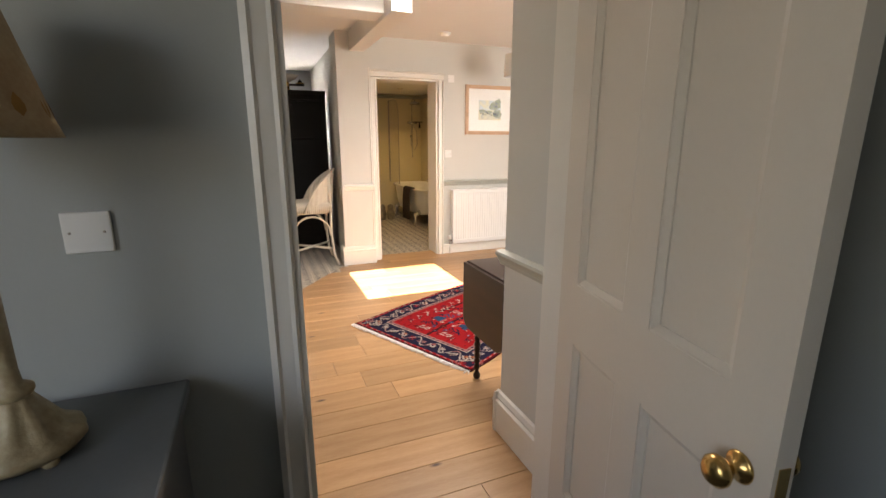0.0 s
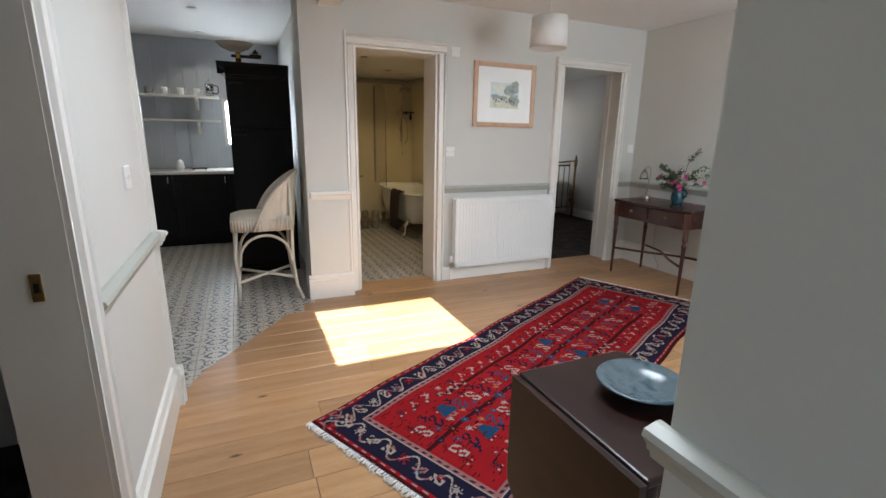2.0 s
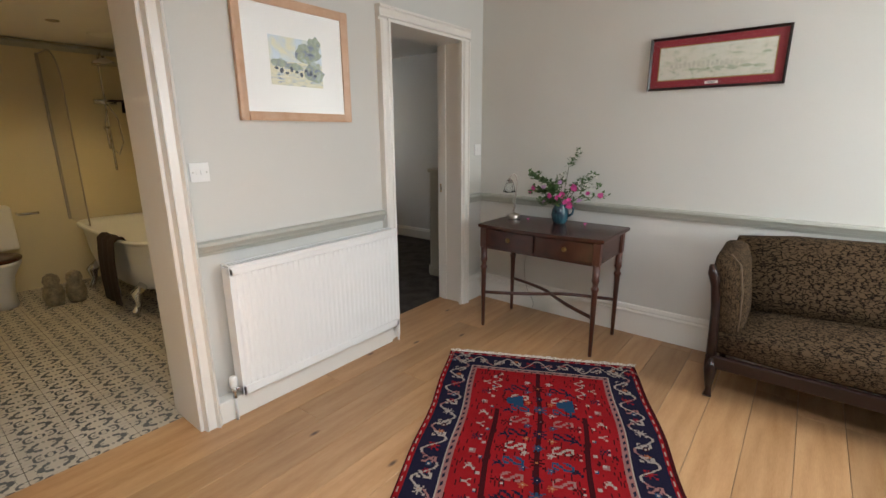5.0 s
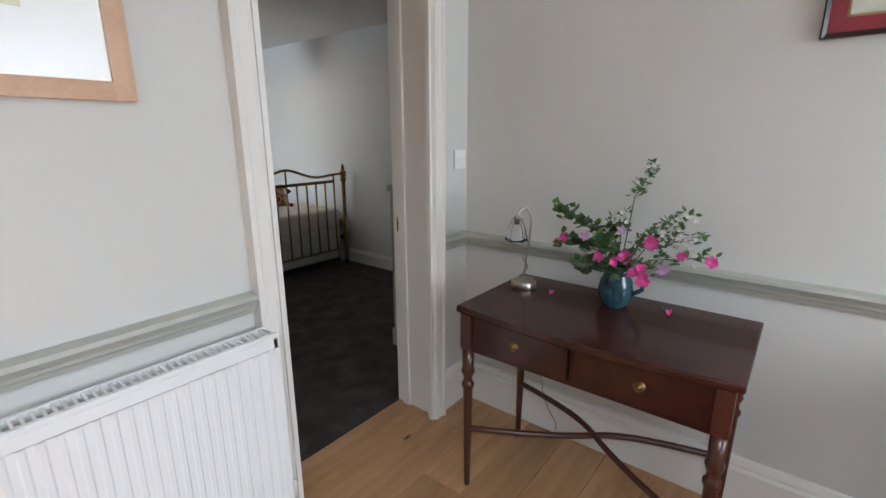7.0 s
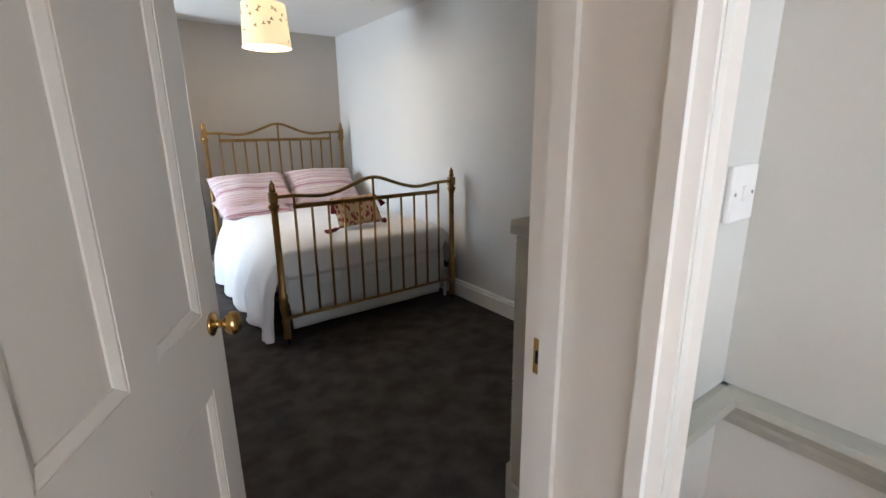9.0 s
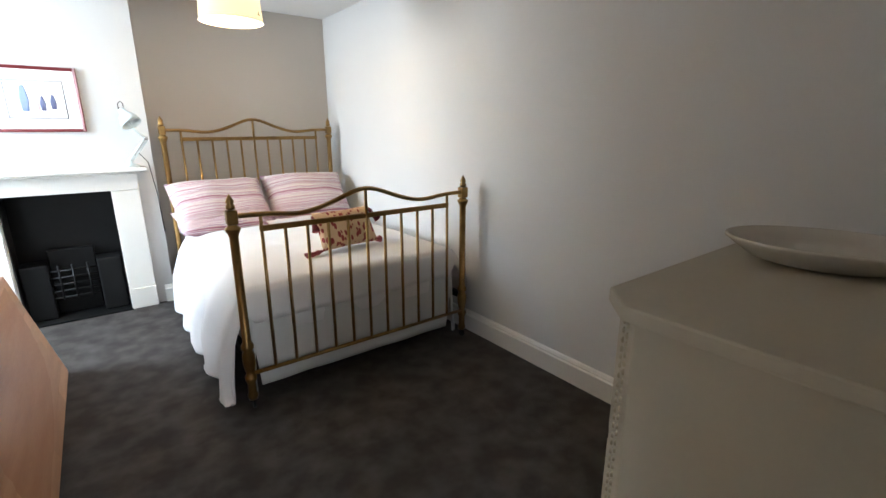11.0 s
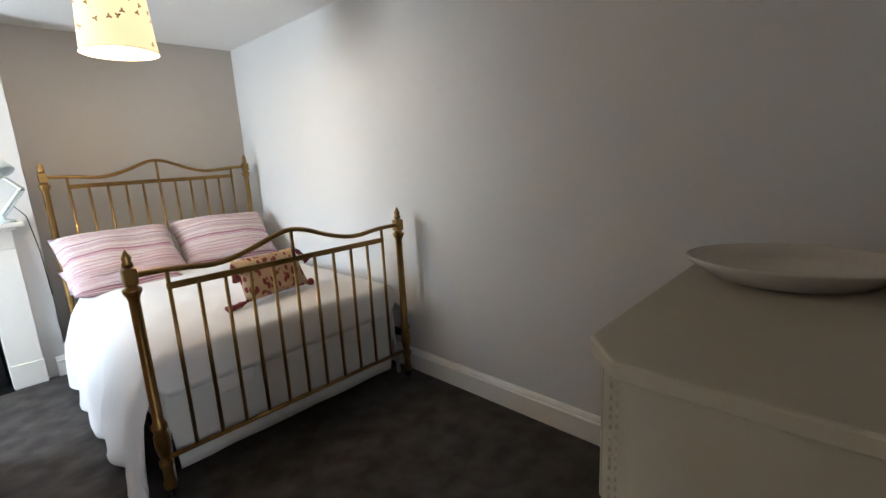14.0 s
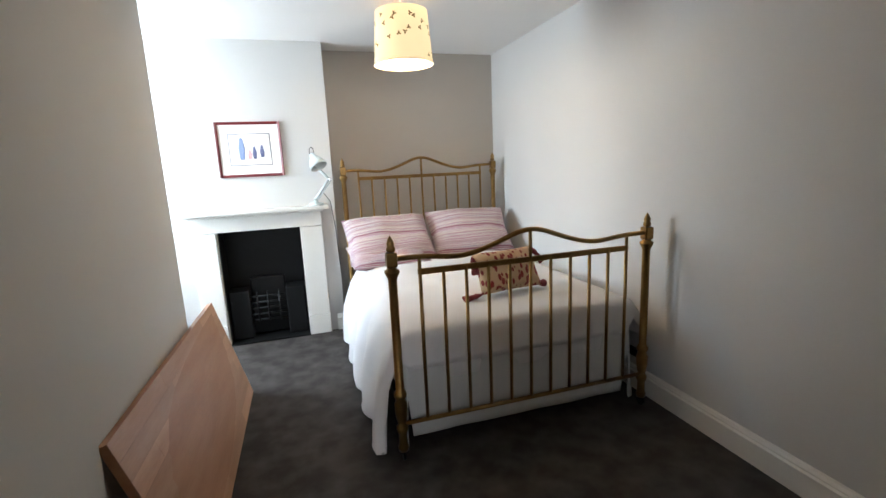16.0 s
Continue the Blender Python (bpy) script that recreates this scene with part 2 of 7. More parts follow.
def add_tube(bm, points, radius, seg=8, closed=False):
    """A round bar along points; radius may be a list."""
    pts = [Vector(p) for p in points]
    n = len(pts)
    radii = radius if isinstance(radius, (list, tuple)) else [radius] * n
    rings, last = [], None
    for i, p in enumerate(pts):
        a = pts[(i - 1) % n] if closed or i > 0 else p
        b = pts[(i + 1) % n] if closed or i < n - 1 else p
        d = (b - a).normalized()
        if last is None:
            side = d.cross(Vector((0, 0, 1)) if abs(d.z) < 0.9 else Vector((1, 0, 0))).normalized()
        else:
            side = (last - d * last.dot(d)).normalized()
        last = side
        up = d.cross(side)
        rings.append([bm.verts.new(p + radii[i] * (side * math.cos(2 * math.pi * k / seg) + up * math.sin(2 * math.pi * k / seg))) for k in range(seg)])
    pairs = list(zip(rings, rings[1:])) + ([(rings[-1], rings[0])] if closed else [])
    for a, b in pairs:
        for k in range(seg):
            bm.faces.new((a[k], a[(k + 1) % seg], b[(k + 1) % seg], b[k])).smooth = True
    if not closed:
        bm.faces.new(rings[0][::-1]), bm.faces.new(rings[-1])
    return bm


def tube(points, radius, seg=8, closed=False):
    return add_tube(bmesh.new(), points, radius, seg, closed)


def add_sweep(bm, profile, start, end, out, up=(0, 0, 1)):
    """A moulding of profile (out, up) pairs from start to end."""
    s, e, o, u = Vector(start), Vector(end), Vector(out), Vector(up)
    a = [bm.verts.new(s + o * p + u * q) for p, q in profile]
    b = [bm.verts.new(e + o * p + u * q) for p, q in profile]
    n = len(a)
    for k in range(n):
        bm.faces.new((a[k], a[(k + 1) % n], b[(k + 1) % n], b[k]))
    bm.faces.new(a[::-1]), bm.faces.new(b)
    return bm


def mesh_of(name, bm, mat):
    bmesh.ops.recalc_face_normals(bm, faces=bm.faces)
    me = bpy.data.meshes.new(name)
    bm.to_mesh(me)
    bm.free()
    for one in (mat if isinstance(mat, (list, tuple)) else [mat]):
        me.materials.append(one)
    return me


def solid(name, bm, mat, kind="structure", label="", category=""):
    return tagged(new(name, mesh_of(name, bm, mat)), label, category, "", kind)


def thing(name, m, label, category, group=""):
    ob = new(name)
    ob.empty_display_size = 0.1
    ob.matrix_basis = m
    return tagged(ob, label, category, group)


def part(name, bm, mat, parent, label=""):
    ob = new(name, mesh_of(name, bm, mat))
    ob.parent = parent
    return tagged(ob, label)


def shared(name, mesh, parent, m=None):
    ob = new(name, mesh)
    ob.parent = parent
    if m is not None:
        ob.matrix_basis = m
    return ob


def soften(ob, width=0.004, segments=2):
    mod = ob.modifiers.new("edge", "BEVEL")
    mod.width, mod.segments, mod.limit_method, mod.angle_limit = width, segments, "ANGLE", radians(40)
    return ob


# plan
FAR, ARCH, BED_NEAR = 5.945, 5.865, 6.18     # far wall's face, door casings, bedroom side of the wall
RIGHT, LEFT, NIB = 4.665, 0.24, 1.247
CEIL, BCEIL = 2.46, 2.34
BRIGHT, BBACK, BREAST = 6.06, 10.66, 10.39


def wall_x(name, x0, x1, y0, y1, z1, mat, holes=(), z0=0.0, label="plain painted plaster wall"):
    """A wall that runs along x, with holes (x0, x1, z0, z1)."""
    bm, at = bmesh.new(), x0
    for a, b, c, d in sorted(holes):
        add_box(bm, at, a, y0, y1, z0, z1)
        if c > z0:
            add_box(bm, a, b, y0, y1, z0, c)
        if d < z1:
            add_box(bm, a, b, y0, y1, d, z1)
        at = b
    add_box(bm, at, x1, y0, y1, z0, z1)
    return solid(name, bm, mat, "structure", label)


def wall_y(name, y0, y1, x0, x1, z1, mat, holes=(), z0=0.0, label="plain painted plaster wall"):
    bm, at = bmesh.new(), y0
    for a, b, c, d in sorted(holes):
        add_box(bm, x0, x1, at, a, z0, z1)
        if c > z0:
            add_box(bm, x0, x1, a, b, z0, c)
        if d < z1:
            add_box(bm, x0, x1, a, b, d, z1)
        at = b
    add_box(bm, x0, x1, at, y1, z0, z1)
    return solid(name, bm, mat, "structure", label)


# floors
solid("floor_living", box(-0.2, 4.95, 1.9, 6.0, -0.20, -0.021), dark_oak, label="oak board floor with knots")
solid("floor_hall", box(-1.4, 2.6, -1.2, 1.9, -0.20, 0.0), carpet, label="dark carpeted floor")
solid("floor_bedroom", add_box(box(3.41, 6.3, 6.176, 9.38, -0.20, 0.0), 2.3, 6.3, 9.38, 10.9, -0.20, 0.0), carpet, label="dark grey-brown carpet floor")

# walls of the living room
wall_x("wall_far", 1.108, 4.95, FAR, BED_NEAR, CEIL, wall_cream, [(1.55, 2.25, 0, 2.03), (3.615, 4.40, 0, 2.03)], label="cream plaster wall with two doorways")
wall_y("wall_right", 2.2, FAR, RIGHT, 4.95, CEIL, wall_cream, label="pale grey plaster wall with dado rail")
# unseen wall; its opening is added to let the fill light in
wall_x("wall_near", 1.36, 4.95, 2.05, 2.2, CEIL, wall_cream, [(3.05, 4.45, 0.9, 2.15)], label="cream plaster wall with an opening for the fill light")
# unseen blocker, keeps direct sun from entering the near opening
solid("wall_outside", box(2.7 - 0.7, 5.4, 0.8, 1.0, -0.2, 5.0), wall_cream, label="plain unseen wall added to block the sun")
wall_y("wall_stub", 2.05, 2.495, NIB, 1.36, CEIL, wall_cream, label="short cream wall beside the entrance door")
wall_y("wall_left", 2.05, 4.47, 0.10, LEFT, CEIL, wall_cream, [(2.56, 3.40, 0, 2.03)], label="cream wall with a doorway")
solid("wall_left_end", box(0.085, 0.262, 4.47, 4.49, 0, CEIL), gloss_white, label="painted end post of the wall")
solid("wall_pier", box(1.108, 1.46, 5.80, FAR, 0, CEIL), wall_cream, label="cream plaster pier beside the bathroom door")
solid("ceiling_living", add_box(add_box(add_box(box(-0.1, 1.08, 1.9, 6.2, CEIL, CEIL + 0.2), 2.05, 5.0, 1.9, 6.2, CEIL, CEIL + 0.2),
                                        1.08, 2.05, 1.9, 3.04, CEIL, CEIL + 0.2), 1.08, 2.05, 4.06, 6.2, CEIL, CEIL + 0.2), ceiling_white, label="white plaster ceiling with a roof light")
solid("ceiling_beam", box(1.25, 1.40, 4.20, FAR, 2.27, CEIL), gloss_white, label="white boxed ceiling beam")
solid("ceiling_crossbeam", box(0.1, 1.248, 4.40, 4.66, 2.30, CEIL), gloss_white, label="white boxed ceiling beam")

# entrance wall and hall
wall_x("wall_entrance", -1.4, 2.6, 1.93, 2.05, CEIL, wall_green, [(0.335, 1.15, 0, 2.03)], label="grey-green plaster wall with a doorway")
wall_x("wall_hall_back", -1.4, 2.6, -1.35, -1.2, CEIL, wall_green)
# the hole in the left wall is assumed, out of view
wall_y("wall_hall_left", -1.2, 1.93, -1.4, -1.25, CEIL, wall_green, [(-0.1, 0.9, 0.9, 2.1)])
wall_y("wall_hall_right", -1.2, 1.93, 1.75, 1.9, CEIL, wall_green)
solid("ceiling_hall", box(-1.4, 2.6, -1.35, 1.9, CEIL, CEIL + 0.2), ceiling_white)

# side room beyond the left doorway
wall_y("wall_side_room", 2.05, 4.47, -1.4, -1.3, CEIL, wall_green)
wall_x("wall_side_room_end", -1.4, 0.10, 4.39, 4.47, CEIL, wall_cream)
solid("floor_side_room", box(-1.4, -0.2, 2.05, 4.47, -0.2, -0.001), carpet)
solid("ceiling_side_room", box(-1.4, -0.1, 1.93, 4.47, CEIL, CEIL + 0.2), ceiling_white)

# kitchen
solid("floor_kitchen", box(-2.0, 1.30, 4.47, 9.0, -0.25, -0.022), marble, label="patterned tile floor")
wall_x("wall_kitchen_back", -2.0, 1.30, 8.80, 8.95, CEIL, wall_panel, [(0.48, 0.80, 1.17, 1.77)], label="pale blue-grey boarded wall")
# unseen piece added to close a gap where sun got in
wall_x("wall_kitchen_near", -2.15, -1.40, 4.39, 4.47, CEIL, wall_panel)
wall_y("wall_kitchen_left", 4.47, 8.95, -2.15, -2.0, CEIL, wall_panel)
wall_y("wall_kitchen_right", FAR, 8.80, 1.20, 1.45, CEIL, wall_cream)
solid("ceiling_kitchen", box(-2.1, -0.1, 4.47, 6.2, CEIL, CEIL + 0.2), ceiling_white)
solid("ceiling_kitchen_end", box(-2.1, 1.30, 6.2, 9.0, CEIL, CEIL + 0.2), ceiling_white)

# bathroom
solid("floor_bathroom", box(1.45, 3.4, FAR + 0.12, 9.34, -0.2, -0.022), marble, label="patterned tile floor")
BTILE = bath_cream
wall_x("wall_bath_back", 1.45, 3.4, 9.30, 9.34, CEIL, BTILE, label="cream glazed tile wall")
wall_y("wall_bath_left", BED_NEAR, 9.30, 1.45, 1.50, CEIL, BTILE, label="cream glazed tile wall")
wall_y("wall_bath_right", BED_NEAR, 9.30, 3.25, 3.40, CEIL, BTILE, label="cream glazed tile wall")
solid("ceiling_bathroom", box(1.35, 3.40, 6.18, 9.45, 2.20, 2.40), ceiling_white)

# bedroom
wall_y("wall_bed_right", BED_NEAR, 10.85, BRIGHT, 6.25, CEIL, wall_grey, label="warm grey plaster wall")
wall_x("wall_bed_near", 4.95, 6.25, 6.06, BED_NEAR, CEIL, wall_grey, label="warm grey plaster wall")
wall_x("wall_bed_back", 4.51, 6.06, BBACK, 10.85, CEIL, wall_alcove, label="taupe alcove wall")
wall_x("wall_breast", 1.54, 4.51, BREAST, 10.85, CEIL, wall_grey, [(3.60, 4.225, 0, 0.92)], label="pale chimney breast wall")
wall_y("wall_bed_left", 7.93, 9.07, 3.40, 3.625, CEIL, wall_grey, label="warm grey wall return")
wall_y("wall_bed_left_near", BED_NEAR, 7.93, 3.40, 3.64, CEIL, wall_grey)
wall_y("wall_bed_window", 9.34, 10.39, 2.38, 2.50, CEIL, wall_grey, [(9.44, 10.14, 0.8, 2.15)])
wall_x("wall_bed_recess", 2.50, 3.44, 9.342, 9.38, CEIL, wall_grey)
wall_y("wall_bed_recess_side", 9.07, 9.342, 3.40, 3.44, CEIL, wall_grey)
solid("ceiling_bedroom", box(1.5, 6.25, 6.18, 10.85, BCEIL, BCEIL + 0.2), ceiling_white)


# mouldings
CASING = [(0, 0), (0, 0.085), (0.05, 0.085), (0.058, 0.07), (0.045, 0.062), (0.045, 0.03), (0.05, 0.02), (0.03, 0.012), (0.03, 0)]
RAIL = [(0, 0), (0, 0.068), (0.012, 0.068), (0.036, 0.062), (0.040, 0.05), (0.034, 0.042), (0.026, 0.03), (0.024, 0.02), (0.016, 0.014), (0.012, 0)]
SKIRT = [(0, 0), (0.022, 0), (0.022, 0.15), (0.028, 0.155), (0.028, 0.165), (0.018, 0.175), (0.020, 0.185), (0.012, 0.205), (0, 0.21)]


def casing_x(name, x0, x1, y, top, out, proud=1.0, mat=None):
    """A moulded casing round a doorway in a wall that runs along x; out is -1 or 1 along y."""
    prof = [(p * proud, q) for p, q in CASING]
    bm = bmesh.new()
    add_sweep(bm, prof, (x0, y, 0), (x0, y, top), (0, out, 0), (-1, 0, 0))
    add_sweep(bm, prof, (x1, y, 0), (x1, y, top), (0, out, 0), (1, 0, 0))
    add_sweep(bm, [(p * 1.04, q) for p, q in prof], (x0 - 0.087, y, top), (x1 + 0.087, y, top), (0, out, 0), (0, 0, 1))
    return solid(name, bm, mat or gloss_white, "structure", "moulded white painted door casing")


def casing_y(name, y0, y1, x, top, out, proud=0.6):
    prof = [(p * proud, q) for p, q in CASING]
    bm = bmesh.new()
    add_sweep(bm, prof, (x, y0, 0), (x, y0, top), (out, 0, 0), (0, -1, 0))
    add_sweep(bm, prof, (x, y1, 0), (x, y1, top), (out, 0, 0), (0, 1, 0))
    add_sweep(bm, [(p * 1.04, q) for p, q in prof], (x, y0 - 0.087, top), (x, y1 + 0.087, top), (out, 0, 0), (0, 0, 1))
    return solid(name, bm, gloss_white, "structure", "moulded white painted door casing")


def lining_x(name, x0, x1, y0, y1, top, stop=None):
    bm = bmesh.new()
    add_box(bm, x0, x0 + 0.018, y0, y1, 0, top)
    add_box(bm, x1 - 0.018, x1, y0, y1, 0, top)
    add_box(bm, x0 + 0.018, x1 - 0.018, y0, y1, top - 0.018, top)
    if stop:
        add_box(bm, x0 + 0.018, x0 + 0.03, stop, stop + 0.04, 0, top - 0.018)
        add_box(bm, x1 - 0.03, x1 - 0.018, stop, stop + 0.04, 0, top - 0.018)
    return solid(name, bm, gloss_white, "structure", "white painted door lining")


casing_x("trim_bathroom_door", 1.55, 2.25, FAR, 2.03, -1, 1.45)
casing_x("trim_bedroom_door", 3.615, 4.36, FAR, 2.03, -1, 0.85)
casing_x("trim_entrance_hall", 0.335, 1.15, 1.93, 2.03, -1, 0.7)
lining_x("door_lining_bathroom", 1.535, 2.265, FAR - 0.04, BED_NEAR + 0.004, 2.045)
lining_x("door_lining_bedroom", 3.60, 4.415, FAR - 0.04, BED_NEAR + 0.004, 2.045, 6.10)
lining_x("door_lining_entrance", 0.320, 1.165, 1.925, 2.06, 2.045)
casing_y("trim_side_door", 2.56, 3.40, LEFT, 2.03, 1)
sd = bmesh.new()
for a, b in ((2.54, 2.562), (3.398, 3.42)):
    add_box(sd, 0.07, LEFT + 0.004, a, b, 0, 2.03)
solid("door_lining_side", sd, gloss_white, "structure", "white painted door lining")

strike = thing("strike_plate", pose(0.17, 3.396, 0.98), "small brass strike plate on a door lining", "strike plate")
part("plate", box(-0.012, 0.012, -0.003, 0.0, -0.035, 0.035, 0.001), brass_bright, strike)
part("latch_hole", box(-0.005, 0.005, -0.0045, -0.003, -0.012, 0.012), black_iron, strike)
strike_two = copy_thing(strike, pose(4.398, 6.15, 0.95, 0, 0, -90))
tagged(strike_two, "small brass strike plate on the bedroom door lining")


def run(name, prof, mat, label, *segments):
    bm = bmesh.new()
    for s, e, o in segments:
        add_sweep(bm, prof, s, e, o)
    return solid(name, bm, mat, "structure", label)


RZ = 0.834
run("trim_dado_rail", RAIL, rail_paint, "grey-green moulded dado rail",
    ((2.335, FAR, RZ), (3.528, FAR, RZ), (0, -1, 0)), ((4.446, FAR, RZ), (RIGHT, FAR, RZ), (0, -1, 0)),
    ((RIGHT, FAR, RZ), (RIGHT, 2.2, RZ), (-1, 0, 0)))
run("trim_dado_rail_entrance", RAIL, rail_paint, "cream moulded dado rail",
    ((LEFT, 3.487, RZ), (LEFT, 4.47, RZ), (1, 0, 0)), ((LEFT, 2.06, RZ), (LEFT, 2.472, RZ), (1, 0, 0)),
    ((NIB, 2.06, RZ), (NIB, 2.515, RZ), (-1, 0, 0)))
run("trim_dado_rail_pier", RAIL, gloss_white, "white moulded dado rail on the pier",
    ((1.13, 5.80, RZ), (1.455, 5.80, RZ), (0, -1, 0)), ((0.262, 4.46, RZ), (0.262, 4.50, RZ), (1, 0, 0)))
run("baseboard_right", SKIRT, gloss_white, "tall white moulded skirting board",
    ((RIGHT, FAR, 0), (RIGHT, 2.2, 0), (-1, 0, 0)), ((4.446, FAR, 0), (RIGHT, FAR, 0), (0, -1, 0)))
run("baseboard_left", SKIRT, gloss_white, "tall white moulded skirting board",
    ((LEFT, 3.487, 0), (LEFT, 4.47, 0), (1, 0, 0)), ((0.262, 4.455, 0), (0.262, 4.50, 0), (1, 0, 0)), ((0.085, 4.49, 0), (0.29, 4.49, 0), (0, 1, 0)))
run("baseboard_stub", SKIRT, gloss_white, "tall white moulded skirting board",
    ((NIB, 2.06, 0), (NIB, 2.515, 0), (-1, 0, 0)), ((NIB - 0.028, 2.495, 0), (1.36, 2.495, 0), (0, 1, 0)))
run("baseboard_pier", SKIRT, gloss_white, "tall white moulded skirting board",
    ((1.085, 5.80, 0), (1.46, 5.80, 0), (0, -1, 0)), ((1.108, 5.78, 0), (1.108, FAR, 0), (-1, 0, 0)))
solid("baseboard_far", box(2.335, 3.515, 5.875, FAR - 0.001, 0, 0.115, 0.004), gloss_white, "structure", "boxed white skirting under the radiator")
PANEL_EDGE = [(0, 0), (0, 0.018), (0.008, 0.018), (0.010, 0.008), (0.004, 0)]
pe = bmesh.new()
add_sweep(pe, PANEL_EDGE, (1.435, 5.80, 0.21), (1.435, 5.80, 0.82), (0, -1, 0), (1, 0, 0))
add_sweep(pe, PANEL_EDGE, (1.435, 5.80, 0.90), (1.435, 5.80, 2.12), (0, -1, 0), (1, 0, 0))
solid("trim_pier_edge", pe, gloss_white, "structure", "thin white panel moulding")
run("baseboard_bedroom", [(p, q * 0.66) for p, q in SKIRT], gloss_white, "tall white moulded skirting board",
    ((BRIGHT, BED_NEAR, 0), (BRIGHT, BBACK, 0), (-1, 0, 0)), ((4.51, BBACK, 0), (BRIGHT, BBACK, 0), (0, -1, 0)),
    ((4.45, BREAST, 0), (4.53, BREAST, 0), (0, -1, 0)), ((4.96, BED_NEAR, 0), (BRIGHT, BED_NEAR, 0), (0, 1, 0)),
    ((3.64, 6.3, 0), (3.64, 7.93, 0), (1, 0, 0)))


# doors
def panel_door(name, m, label, width=0.76, height=2.0, knob_z=0.92, paint=None):
    """A four-panel door, hinge at the origin, running along +x."""
    d = thing(name, m, label, "door")
    paint = paint or door_paint
    t = 0.02
    bm = bmesh.new()
    st, mid, rail_low, rail_mid = 0.105, 0.10, 0.20, 0.19
    cx = width / 2
    for a, b, c, e in ((0, st, 0, height), (width - st, width, 0, height), (cx - mid / 2, cx + mid / 2, rail_low, height - 0.11),
                       (st, width - st, 0, rail_low), (st, width - st, height - 0.11, height)):
        add_box(bm, a, b, -t, t, c, e)
    for a, b in ((st, cx - mid / 2), (cx + mid / 2, width - st)):
        add_box(bm, a, b, -t, t, 0.75, 0.75 + rail_mid)
    part("door_frame", bm, paint, d)
    for a, b in ((st, cx - mid / 2), (cx + mid / 2, width - st)):
        for c, e in ((rail_low, 0.75), (0.75 + rail_mid, height - 0.11)):
            pm = part("panel", box(a, b, -0.006, 0.006, c, e), paint, d)
            mo = bmesh.new()
            for s in (-1, 1):
                prof = [(0, 0), (0.012, 0), (0.012, 0.006), (0.004, 0.022), (0, 0.022)]
                y = s * 0.006
                add_sweep(mo, prof, (a, y, c), (a, y, e), (0, s, 0), (1, 0, 0))
                add_sweep(mo, prof, (b, y, c), (b, y, e), (0, s, 0), (-1, 0, 0))
                add_sweep(mo, prof, (a, y, c), (b, y, c), (0, s, 0), (0, 0, 1))
                add_sweep(mo, prof, (a, y, e), (b, y, e), (0, s, 0), (0, 0, -1))
            part("moulding", mo, paint, pm)
    knob = [(0.028, 0), (0.030, 0.004), (0.026, 0.007), (0.011, 0.012), (0.010, 0.028), (0.022, 0.036), (0.029, 0.046), (0.029, 0.056), (0.020, 0.066), (0, 0.069)]
    for s in (-1, 1):
        bm = lathe(knob)
        bmesh.ops.transform(bm, matrix=pose(width - 0.06, s * t, knob_z, -90 * s, 0, 0), verts=bm.verts)
        part("door_knob", bm, brass_bright, d, "turned brass knob")
    part("latch_plate", box(width - 0.0005, width + 0.002, -0.011, 0.011, knob_z - 0.04, knob_z + 0.04), brass_bright, d, "brass latch plate")
    return d


panel_door("entrance_door", pose(1.165, 1.95, 0.005, 0, 0, math.degrees(math.atan2(-0.75, -0.14))), "cream four-panel door standing open with brass knobs", 0.79, 2.0, 0.80)
panel_door("bedroom_door", pose(3.625, 6.20, 0.005, 0, 0, 62.0), "cream four-panel bedroom door standing open", 0.745, 2.0, 0.90)


# switches and sockets
def plate(name, m, label, w=0.086, h=0.086, rockers=1):
    """A wall plate facing -y at the origin."""
    p = thing(name, m, label, "switch")
    part("cover", box(-w / 2, w / 2, -0.010, 0, -h / 2, h / 2, 0.003, 2), plastic_white, p)
    for k in range(rockers):
        x = (k - (rockers - 1) / 2) * 0.02
        part("rocker", box(x - 0.007, x + 0.007, -0.0135, -0.0095, -0.012, 0.012, 0.001), plastic_white, p)
    for x in (-0.03, 0.03):
        bm = lathe([(0.003, 0), (0.003, 0.001), (0, 0.0012)], seg=8)
        bmesh.ops.transform(bm, matrix=pose(x, -0.010, 0, 90), verts=bm.verts)
        part("screw", bm, nickel, p)
    return p


plate("light_switch", pose(4.60, FAR, 1.252), "white plastic light switch on the wall")
plate("light_switch", pose(2.415, FAR, 1.215), "white plastic double light switch on the wall", rockers=2)
plate("thermostat", pose(2.45, FAR, 2.07), "small white plastic thermostat high on the wall", 0.08, 0.08, 0)
plate("blank_plate", pose(-0.078, 1.93, 1.185), "white plastic blanking plate on the grey-green wall", 0.086, 0.086, 0)
plate("light_switch", pose(LEFT, 4.12, 1.18, 0, 0, 90), "white plastic light switch beside the kitchen")
plate("wall_socket", pose(5.35, BED_NEAR, 0.98, 0, 0, 180), "white plastic wall switch behind the chest", 0.09, 0.14)


